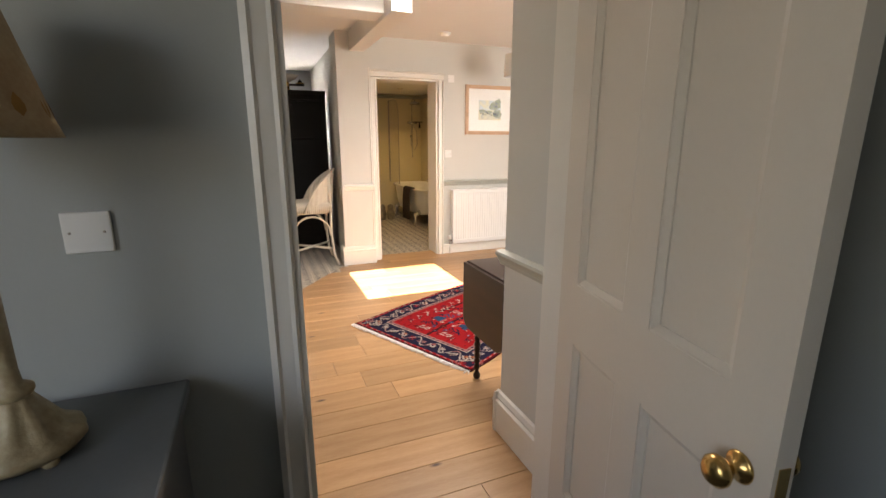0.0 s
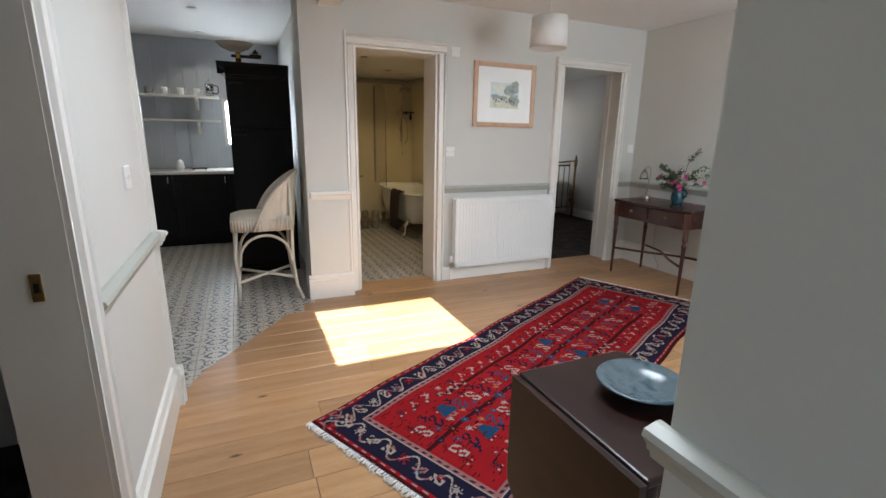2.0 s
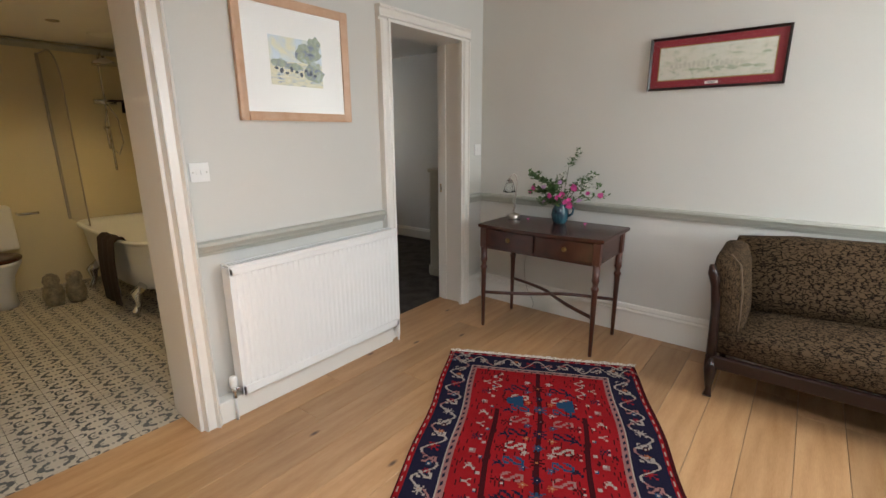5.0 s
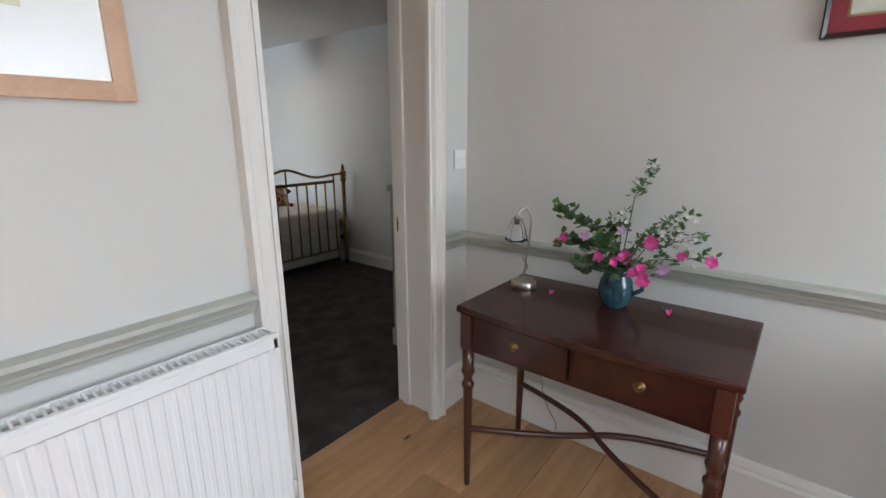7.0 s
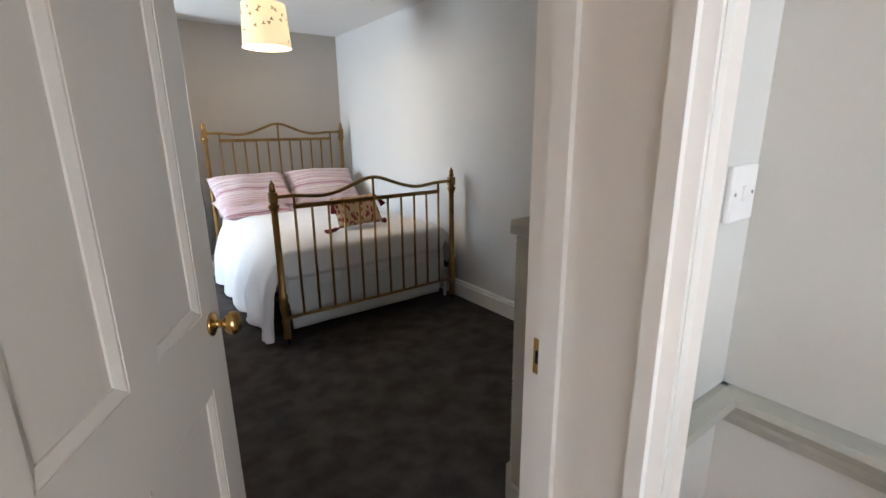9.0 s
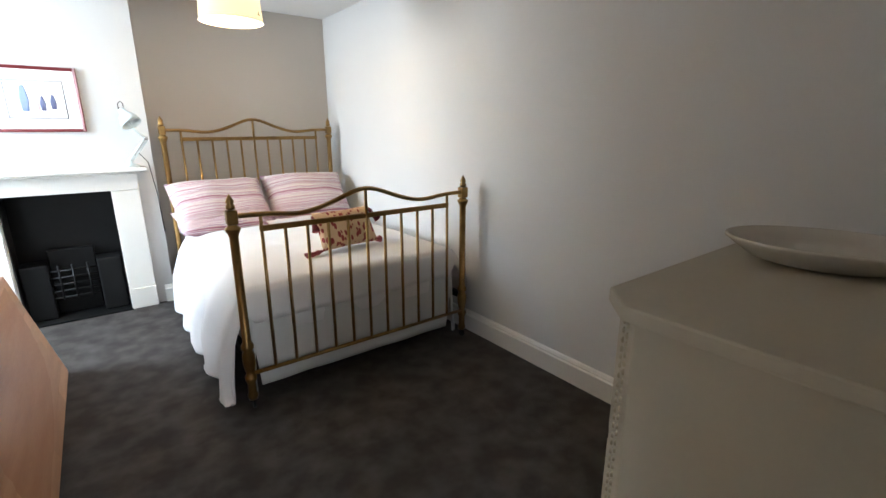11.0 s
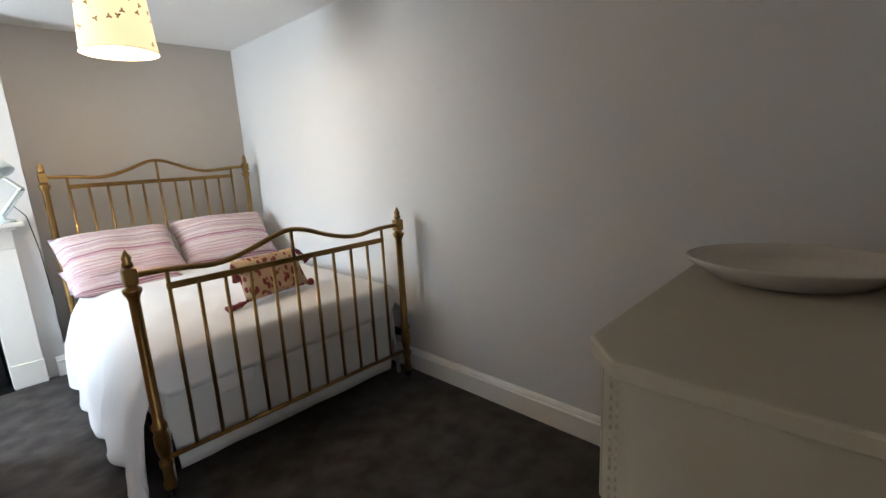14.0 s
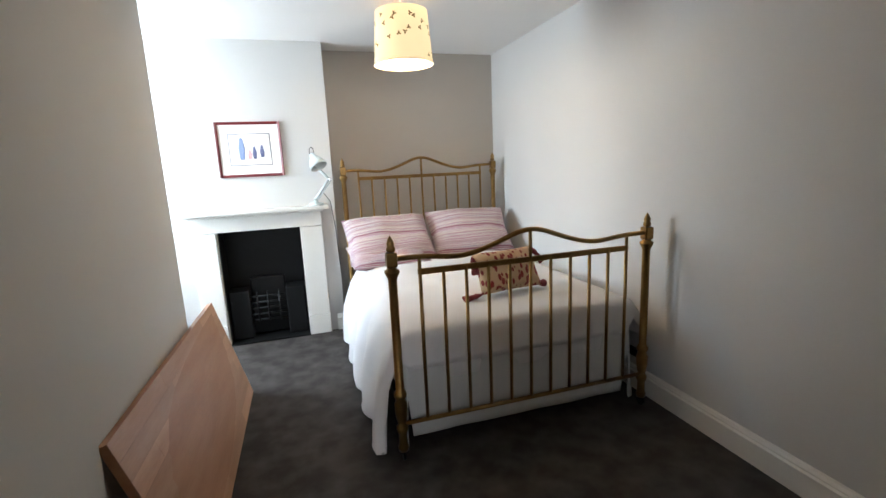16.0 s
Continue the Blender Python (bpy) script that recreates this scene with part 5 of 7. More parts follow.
# fireplace
fp = thing("fireplace", pose(3.905, BREAST, 0), "white painted fire surround with a black iron grate", "fireplace")
for s in (-1, 1):
    su = bmesh.new()
    add_box(su, s * 0.40 - 0.085, s * 0.40 + 0.085, -0.035, -0.001, 0.16, 0.915, 0.003)
    add_box(su, s * 0.40 - 0.088, s * 0.40 + 0.088, -0.045, -0.001, 0.0, 0.16, 0.003)
    add_box(su, s * 0.318 - 0.008, s * 0.318 + 0.008, -0.028, -0.001, 0.0, 0.915)
    part("pilaster", su, gloss_white, fp)
part("frieze", box(-0.486, 0.486, -0.035, -0.001, 0.917, 1.055, 0.003), gloss_white, fp)
soften(part("mantel_shelf", box(-0.555, 0.545, -0.15, -0.001, 1.057, 1.085), gloss_white, fp), 0.006, 3)
part("mantel_moulding", box(-0.51, 0.505, -0.06, -0.001, 1.035, 1.056, 0.006, 2), gloss_white, fp)
for side, x in (("fire_cheek", -0.305), ("fire_cheek", 0.315)):
    part(side, box(x, x + 0.005, 0.0, 0.24, 0.0005, 0.918), black_iron, fp)
part("fireback", box(-0.30, 0.315, 0.22, 0.24, 0.0005, 0.904), black_iron, fp)
part("fire_canopy", box(-0.30, 0.315, 0.0, 0.22, 0.905, 0.919), black_iron, fp)
part("hearth", box(-0.30, 0.315, -0.06, 0.22, 0.0005, 0.012), black_iron, fp)
for s in (-1, 1):
    part("hob", box(min(s * 0.295, s * 0.14) + 0.006, max(s * 0.295, s * 0.14) + 0.006, 0.03, 0.20, 0.012, 0.42, 0.012, 2), black_iron, fp)
gr = bmesh.new()
for z in (0.16, 0.21, 0.26, 0.31, 0.36):
    add_tube(gr, [(-0.14, 0.05, z), (0.15, 0.05, z)], 0.008, 6)
for x in (-0.08, 0.0, 0.09):
    add_tube(gr, [(x, 0.045, 0.14), (x, 0.045, 0.40)], 0.007, 6)
part("grate", gr, black_iron, fp)
part("basket_back", box(-0.135, 0.145, 0.14, 0.19, 0.012, 0.50, 0.01), black_iron, fp)

fig_blue, fig_dark, fig_pink = (material("fig_%s" % c, v, rough=0.7, bump=0.0, spread=0.3) for c, v in (("blue", (0.22, 0.28, 0.46)), ("dark", (0.10, 0.11, 0.20)), ("pink", (0.66, 0.36, 0.34))))
beach = swatches("beach", (0.66, 0.64, 0.62), [(0.50, 0.50, 0.54), (0.66, 0.58, 0.48), (0.66, 0.64, 0.60)], 12, 3, (1, 1, 3))
fpic, ix, iz = picture("seaside_print", pose(3.912, BREAST, 1.54), 0.468, 0.413, 0.020, maroon, mount_white, (0.068, 0.072), "seaside print in a thin maroon frame", ink_dark)
part("print_area", box(-ix, ix, -0.0115, -0.0095, -iz, iz), beach, fpic)
for k, (x, w, z0, z1, mt) in enumerate(((-0.06, 0.024, -0.075, 0.085, fig_blue), (-0.005, 0.017, -0.07, -0.005, fig_pink), (0.03, 0.016, -0.07, 0.02, fig_dark), (0.085, 0.017, -0.06, 0.03, fig_dark))):
    part("painted_shape", lathe([(w * 0.7, z0), (w, (z0 + z1) / 2), (w * 0.6, z1 - 0.02), (w * 0.4, z1), (0, z1 + 0.004)], (x, -0.0118, 0), 8, 0.02), mt, fpic)
part("glazing", box(-0.21, 0.21, -0.0150, -0.0146, -0.183, 0.183), picture_glass, fpic).visible_shadow = False

lamp_white = material("lamp_white", (0.60, 0.66, 0.66), rough=0.3, bump=0.0, spread=0.06)
al = thing("desk_lamp", pose(4.36, BREAST - 0.07, 1.085), "white jointed desk lamp on the mantel shelf", "lamp")
part("base", lathe([(0, 0), (0.058, 0), (0.060, 0.008), (0.056, 0.018), (0.02, 0.024), (0.014, 0.05), (0, 0.052)], seg=24), lamp_white, al)
part("lower_arm", tube([(0.0, 0, 0.05), (0.115, 0, 0.20)], 0.010, 8), lamp_white, al)
part("lower_arm", tube([(0.02, 0, 0.045), (0.13, 0, 0.19)], 0.006, 8), lamp_white, al)
part("upper_arm", tube([(0.12, 0, 0.20), (0.05, -0.01, 0.275)], 0.010, 8), lamp_white, al)
part("spring", tube([(0.012 + 0.03 * k / 12 + 0.004 * math.cos(k * 2), 0.004 * math.sin(k * 2), 0.06 + 0.04 * k / 12) for k in range(13)], 0.0015, 5), chrome, al)
part("joint", lathe([(0, -0.012), (0.014, -0.012), (0.014, 0.012), (0, 0.012)], (0.12, 0, 0.20), 12), chrome, al)
shb = lathe([(0.0, 0.0), (0.022, 0.0), (0.026, -0.03), (0.045, -0.05), (0.062, -0.09), (0.066, -0.12), (0.063, -0.12), (0.058, -0.09), (0.04, -0.052), (0, -0.04)], seg=24)
bmesh.ops.transform(shb, matrix=pose(0.0, -0.03, 0.40, -25, -25, 0), verts=shb.verts)
part("shade", shb, lamp_white, al)
part("shade_arm", tube([(0.05, -0.01, 0.275), (0.02, -0.02, 0.33), (0.0, -0.025, 0.39)], 0.009, 8), lamp_white, al)
part("handle", tube([(-0.015, -0.03, 0.40), (-0.015, -0.03, 0.44), (0.0, -0.03, 0.455), (0.015, -0.03, 0.44), (0.015, -0.03, 0.40)], 0.003, 6), black_iron, al)
part("flex", tube([(0.0, 0.02, 0.05), (0.06, 0.0, 0.10), (0.11, -0.02, 0.03), (0.135, -0.03, -0.20), (0.145, -0.02, -0.50)], 0.003, 6), black_iron, al)

# bedroom pendant: lit shade with small printed sprigs
shade_lit = material("shade_lit", (0.90, 0.66, 0.36), rough=0.9, scale=10, grain=200, bump=0.2, spread=0.05, emit=0.10)
pl = drum_shade("pendant_lamp", pose(4.88, 9.18, BCEIL), "lit cream drum shade printed with small sprigs", 0.165, 0.145, 0.28, 0.135, shade_lit)
sprig = material("sprig", (0.35, 0.18, 0.05), rough=0.9, bump=0.0)
sb = bmesh.new()
rnd = random.Random(8)
for k in range(42):
    a, u = 2 * math.pi * (k * 0.381966), rnd.uniform(0.1, 0.92)
    r = 0.145 + 0.02 * u + 0.0012
    m = Matrix.Translation((r * math.cos(a), r * math.sin(a), -0.135 - 0.28 * u)) @ pose(0, 0, 0, 0, 90, math.degrees(a)) @ pose(0, 0, 0, 0, 0, rnd.uniform(0, 360))
    for q in range(3):
        petal(sb, m @ pose(0, 0, 0, 0, 0, 120 * q), 0.014, 0.009, 0.0, 3)
part("printed_sprigs", sb, sprig, pl, "small brown printed sprigs")
glow = material("glow", (1.0, 0.85, 0.6), rough=0.5, bump=0.0, spread=0.02, emit=2.0)
part("lamp_bulb", lathe([(0, -0.06), (0.02, -0.05), (0.03, -0.025), (0.022, 0.0), (0.012, 0.02), (0.012, 0.03)], (0, 0, -0.30), 16), glow, pl)
part("shade_trim", tube([(0.166 * math.cos(2 * math.pi * k / 40), 0.166 * math.sin(2 * math.pi * k / 40), -0.413) for k in range(40)], 0.003, 6, True), plastic_white, pl)
bulb("bedroom_bulb", (4.88, 9.18, 1.90), 1.3, WARM, 0.04)


# chest of drawers
def chest():
    c = thing("chest_of_drawers", pose(4.85, 6.27, 0), "taupe painted tall chest with chamfered fluted corners", "chest")
    W, D, H = 0.92, 0.45, 1.055

    def slab(z0, z1, grow, name, mat, ch=0.07):
        bm = bmesh.new()
        pts = [(-grow, 0), (W + grow, 0), (W + grow, D + grow - ch), (W + grow - ch, D + grow), (-grow + ch, D + grow), (-grow, D + grow - ch)]
        lo, hi = [bm.verts.new((x, y, z0)) for x, y in pts], [bm.verts.new((x, y, z1)) for x, y in pts]
        bm.faces.new(lo[::-1]), bm.faces.new(hi)
        for k in range(6):
            bm.faces.new((lo[k], lo[(k + 1) % 6], hi[(k + 1) % 6], hi[k]))
        return soften(part(name, bm, mat, c), 0.005, 2)

    slab(0.08, H - 0.03, 0.0, "carcass", taupe_paint)
    slab(H - 0.03, H, 0.018, "top", taupe_paint)
    slab(0.0, 0.079, 0.012, "plinth", taupe_paint)
    part("upstand", box(0.0, W, -0.001, 0.022, H, H + 0.028, 0.004, 2), taupe_paint, c)
    for k, (z0, z1) in enumerate(((0.12, 0.40), (0.42, 0.70), (0.72, 1.00))):
        d = part("drawer", box(0.09, W - 0.09, D, D + 0.014, z0, z1, 0.004), taupe_paint, c)
        for x in (0.25, W - 0.25):
            kb = lathe([(0.008, 0), (0.008, 0.012), (0.017, 0.02), (0.014, 0.03), (0, 0.033)], seg=14)
            bmesh.ops.transform(kb, matrix=pose(x, D + 0.014, (z0 + z1) / 2, -90), verts=kb.verts)
            part("drawer_knob", kb, taupe_paint, d)
    carve = bmesh.new()
    rr = random.Random(3)
    for k in range(46):
        z = 0.14 + 0.019 * k
        for s in (-1, 1):
            add_lathe(carve, [(0.0, 0), (0.004, 0.002), (0.0045, 0.008), (0, 0.014)], (0.035 + s * 0.009 - 0.0005, D - 0.035 + s * 0.009 + 0.0005, z + rr.uniform(-0.002, 0.002)), 6)
    part("carved_strip", carve, taupe_paint, c, "carved foliate strip on the chamfered corner")


chest()
dish = thing("dish", pose(5.43, 6.53, 1.055, 0, 0, -69), "large oval cream stoneware dish on the chest", "dish")
part("bowl", lathe([(0, 0.0), (0.13, 0.0), (0.15, 0.006), (0.19, 0.034), (0.205, 0.046), (0.205, 0.052), (0.197, 0.052), (0.17, 0.026), (0.14, 0.016), (0, 0.014)], (0, 0, 0), 48, 0.74), ceramic, dish)

# wooden panel leaning on the wall
lb = thing("wooden_board", pose(3.845, 7.95, 0), "butcher-block wooden worktop board leaning on the wall", "board")
brd = bmesh.new()
a0, a1, b0, b1 = (0, 0.0, 0.0), (0, 1.48, 0.0), (-0.195, 0.0, 0.605), (-0.165, 1.48, 0.605)
n = Vector((0.605, 0, 0.195)).normalized() * 0.027
vs = [brd.verts.new(Vector(p)) for p in (a0, a1, b1, b0)] + [brd.verts.new(Vector(p) - n) for p in (a0, a1, b1, b0)]
for f in ((0, 1, 2, 3), (7, 6, 5, 4), (0, 4, 5, 1), (1, 5, 6, 2), (2, 6, 7, 3), (3, 7, 4, 0)):
    brd.faces.new([vs[i] for i in f])
for v in brd.verts:
    v.co.z += 0.012
part("board", brd, plank_board, lb)
st = bmesh.new()
rr = random.Random(6)
stave_mesh = []
for i in range(9):
    at = rr.uniform(-0.3, 0.0)
    while at < 1.48:
        ln = rr.uniform(0.35, 0.7)
        y0, y1 = max(0.001, at), min(1.479, at + ln)
        if y1 > y0 + 0.02:
            bm = bmesh.new()
            u0, u1 = i / 9 + 0.0008, (i + 1) / 9 - 0.0008
            q = []
            for u, y in ((u0, y0), (u0, y1 - 0.0012), (u1, y1 - 0.0012), (u1, y0)):
                xt = -0.195 + 0.03 * y / 1.48
                q.append(Vector((xt * u, y, 0.605 * u + 0.012)) + n * 0.06)
            hi = [bm.verts.new(p) for p in q]
            lo = [bm.verts.new(p - n * 0.05) for p in q]
            bm.faces.new(hi), bm.faces.new(lo[::-1])
            for k in range(4):
                bm.faces.new((hi[k], lo[k], lo[(k + 1) % 4], hi[(k + 1) % 4]))
            stave_mesh.append((bm, y0))
        at += ln
plank_stave = material("plank_stave", (0.56, 0.33, 0.20), rough=0.42, second=(0.42, 0.22, 0.12), scale=2.5, grain=26, bump=0.1, stretch=(6, 0.8, 6), jitter=0.30)
for bm, _ in stave_mesh:
    part("stave", bm, plank_stave, lb)


# kitchen
def larder():
    c = thing("larder_cupboard", pose(0.575, 6.76, 0), "tall black painted larder cupboard with a dentil cornice", "cupboard")
    W, D, H = 0.54, 0.62, 1.955
    part("body", box(0, W, 0, D, 0.06, H - 0.10, 0.003), black_paint, c)
    part("plinth", box(-0.01, W, -0.01, D, 0, 0.06, 0.004), black_paint, c)
    co = bmesh.new()
    prof = [(0, 0), (0.012, 0), (0.016, 0.03), (0.03, 0.05), (0.055, 0.07), (0.062, 0.085), (0.062, 0.10), (0, 0.10)]
    add_sweep(co, prof, (-0.06, 0, H - 0.10), (W, 0, H - 0.10), (0, -1, 0))
    add_sweep(co, prof, (0, -0.06, H - 0.10), (0, D, H - 0.10), (-1, 0, 0))
    add_box(co, 0, W, 0, D, H - 0.10, H - 0.001)
    part("cornice", co, black_paint, c)
    for k in range(16):
        x = 0.008 + k * 0.033
        part("dentil", box(x, x + 0.018, -0.016, 0, H - 0.125, H - 0.10), black_paint, c)
    for z0, z1 in ((0.10, 0.60), (0.63, 1.38), (1.40, 1.83)):
        d = part("door", box(0.02, W - 0.02, -0.016, 0, z0, z1, 0.004), black_paint, c)
        part("handle", tube([(0.04, -0.016, z1 - 0.05), (0.04, -0.035, z1 - 0.05), (0.13, -0.035, z1 - 0.05), (0.13, -0.016, z1 - 0.05)], 0.007, 8), black_paint, d)


larder()
sc = thing("kitchen_scales", pose(0.70, 6.95, 1.955), "antique brass and iron kitchen scales with a cream pan", "scales")
part("base", lathe([(0, 0), (0.075, 0), (0.075, 0.015), (0.03, 0.03), (0.022, 0.06), (0, 0.062)], seg=20), brass_bright, sc)
part("beam", box(-0.06, 0.20, -0.012, 0.012, 0.07, 0.095, 0.004), black_iron, sc)
part("column", lathe([(0.03, 0.055), (0.02, 0.07), (0.028, 0.10), (0.018, 0.12)], seg=14), brass_bright, sc)
part("weight_plate", lathe([(0, 0.095), (0.05, 0.095), (0.055, 0.105), (0, 0.107)], (0.15, 0, 0), 18), brass_bright, sc)
part("weight", lathe([(0, 0), (0.025, 0), (0.025, 0.025), (0.008, 0.03), (0.010, 0.042), (0, 0.044)], (0.15, 0, 0.107), 14), black_iron, sc)
part("pan", lathe([(0, 0.115), (0.05, 0.118), (0.12, 0.15), (0.165, 0.195), (0.160, 0.197), (0.115, 0.155), (0.04, 0.125), (0, 0.122)], (-0.02, 0, 0), 28, 0.7), ceramic, sc)


def base_unit(x, w):
    u = thing("kitchen_unit", pose(x, 8.20, 0), "black painted kitchen base cupboard", "cabinet", "kitchen base units")
    part("carcass", box(0.002, w - 0.002, 0.02, 0.58, 0.10, 0.865), black_paint, u)
    part("plinth", box(0.002, w - 0.002, 0.06, 0.10, 0.0, 0.10), black_paint, u)
    d = part("door", box(0.004, w - 0.004, 0.0, 0.02, 0.11, 0.86, 0.003), black_paint, u)
    fr = bmesh.new()
    add_box(fr, 0.004, 0.07, -0.008, 0, 0.11, 0.86)
    add_box(fr, w - 0.07, w - 0.004, -0.008, 0, 0.11, 0.86)
    add_box(fr, 0.07, w - 0.07, -0.008, 0, 0.78, 0.86)
    add_box(fr, 0.07, w - 0.07, -0.008, 0, 0.11, 0.19)
    part("door_frame", fr, black_paint, d)
    kb = lathe([(0.006, 0), (0.008, 0.01), (0.006, 0.03), (0.010, 0.06), (0.004, 0.075), (0, 0.078)], (w - 0.05, -0.02, 0.76), 10)
    part("handle", kb, chrome, d, "slim drop handle")


for k in range(5):
    base_unit(-1.90 + 0.6 * k, 0.6)
soften(solid("worktop", box(-1.95, 1.195, 8.165, 8.79, 0.866, 0.90), marble, "", "pale stone worktop over the black units", "worktop"), 0.004)
sink = thing("butler_sink", pose(-0.66, 8.165, 0), "white glazed fireclay butler sink set in the black units", "sink")
part("front_apron", box(-0.30, 0.30, -0.045, -0.002, 0.648, 0.905, 0.010, 3), enamel, sink)
part("bowl", box(-0.29, 0.29, -0.001, 0.033, 0.655, 0.864, 0.004), enamel, sink)
board_mat = wall_panel
for k in range(20):
    x = -1.98 + 0.158 * k
    if 0.326 < x < 0.80:
        continue
    bp = part("board", box(x, x + 0.154, 8.785, 8.798, 0.905, CEIL - 0.002, 0.003), board_mat, bpy.data.objects["wall_kitchen_back"])
wi = thing("kitchen_window", pose(0.64, 8.80, 1.47), "small white casement window in the kitchen wall", "window")
wf = bmesh.new()
for a, b, c, d in ((-0.16, -0.125, -0.30, 0.30), (0.125, 0.16, -0.30, 0.30), (-0.125, 0.125, 0.265, 0.30), (-0.125, 0.125, -0.30, -0.265), (-0.115, 0.115, -0.01, 0.01)):
    add_box(wf, a, b, 0.02, 0.06, c, d)
part("window_frame", wf, gloss_white, wi)
for c, d in ((-0.265, -0.01), (0.01, 0.265)):
    part("pane", box(-0.115, 0.115, 0.038, 0.042, c, d), picture_glass, wi).visible_shadow = False
for z in (1.76, 1.475):
    sh = thing("wall_shelf", pose(-0.60, 8.66, z), "white painted wall shelf on shaped brackets", "shelf", "kitchen shelves")
    part("shelf_board", box(-0.9, 1.05, -0.08, 0.124, 0, 0.022, 0.003), gloss_white, sh)
    for x in (-0.5, 0.80):
        part("bracket", box(x - 0.02, x + 0.02, -0.05, 0.124, -0.06, -0.001, 0.012, 2), gloss_white, sh)
        part("bracket", box(x - 0.02, x + 0.02, 0.05, 0.124, -0.15, -0.062, 0.012, 2), gloss_white, sh)
cup_grey = material("cup_grey", (0.30, 0.28, 0.26), rough=0.4, scale=20, grain=60, spread=0.4)
for k, x in enumerate((-0.47, -0.30, -0.13, 0.04, 0.22)):
    cu = thing("mug", pose(x, 8.66, 1.782), "dark grey stoneware mug" if k == 1 else "white china mug on the upper shelf", "mug", "mugs on the shelf")
    mt = cup_grey if k == 1 else enamel
    b = part("cup", lathe([(0, 0.002), (0.03, 0), (0.036, 0.01), (0.038, 0.085), (0.034, 0.085), (0.031, 0.012), (0, 0.01)], seg=20), mt, cu)
    part("handle", tube([(0.036, 0, 0.07), (0.058, 0, 0.065), (0.06, 0, 0.035), (0.036, 0, 0.022)], 0.004, 6), mt, cu)
ca = thing("cafetiere", pose(0.36, 8.66, 1.782), "glass cafetiere with a chrome frame and black handle", "coffee pot")
part("beaker", lathe([(0, 0.01), (0.045, 0.01), (0.047, 0.14), (0.044, 0.14), (0.042, 0.014), (0, 0.014)], seg=20), glass, ca)
fr = bmesh.new()
for z in (0.012, 0.06, 0.13):
    add_tube(fr, [(0.049 * math.cos(2 * math.pi * k / 20), 0.049 * math.sin(2 * math.pi * k / 20), z) for k in range(20)], 0.003, 6, True)
for k in range(4):
    a = math.pi / 4 + math.pi / 2 * k
    add_tube(fr, [(0.049 * math.cos(a), 0.049 * math.sin(a), 0), (0.049 * math.cos(a), 0.049 * math.sin(a), 0.13)], 0.003, 6)
part("cage", fr, chrome, ca)
part("lid", lathe([(0.05, 0.14), (0.045, 0.155), (0.008, 0.168), (0.006, 0.19), (0.012, 0.20), (0, 0.208)], seg=20), chrome, ca)
part("handle", tube([(0.05, 0, 0.13), (0.095, 0, 0.125), (0.098, 0, 0.05), (0.075, 0, 0.03), (0.05, 0, 0.04)], 0.007, 8), black_paint, ca)
sd = thing("soap_dispenser", pose(-0.03, 8.45, 0.90), "white ceramic soap dispenser with a chrome pump", "soap dispenser")
part("bottle", lathe([(0, 0), (0.035, 0), (0.042, 0.03), (0.036, 0.09), (0.018, 0.12), (0, 0.122)], seg=18), enamel, sd)
part("pump", tube([(0, 0, 0.12), (0, 0, 0.17), (-0.03, 0, 0.172)], 0.006, 8), chrome, sd)
tr = thing("trivet", pose(0.18, 8.38, 0.90), "small dark metal trivet on the worktop", "trivet")
part("ring", tube([(0.09 * math.cos(2 * math.pi * k / 24), 0.06 * math.sin(2 * math.pi * k / 24), 0.022) for k in range(24)], 0.005, 6, True), black_iron, tr)
for k in range(4):
    a = math.pi / 4 + math.pi / 2 * k
    part("foot", tube([(0.09 * math.cos(a), 0.06 * math.sin(a), 0.022), (0.09 * math.cos(a), 0.06 * math.sin(a), 0)], 0.005, 6), black_iron, tr)
spot_glow = material("spot_glow", (1.0, 0.92, 0.78), rough=0.5, bump=0.0, spread=0.02, emit=4.0)
for x, y in ((0.33, 8.35), (0.34, 7.2), (-0.9, 7.4)):
    sp = thing("downlight", pose(x, y, CEIL), "lit recessed round downlight in the kitchen ceiling", "downlight", "ceiling downlights")
    part("rim", lathe([(0.030, 0), (0.044, 0), (0.042, -0.006), (0.030, -0.004)], seg=20), plastic_white, sp)
    part("lens", lathe([(0, -0.001), (0.030, -0.001), (0.030, -0.003), (0, -0.003)], seg=20), spot_glow, sp)
    spot("downlight_lamp", (x, y, CEIL - 0.02), 1.6, (1.0, 0.88, 0.72))


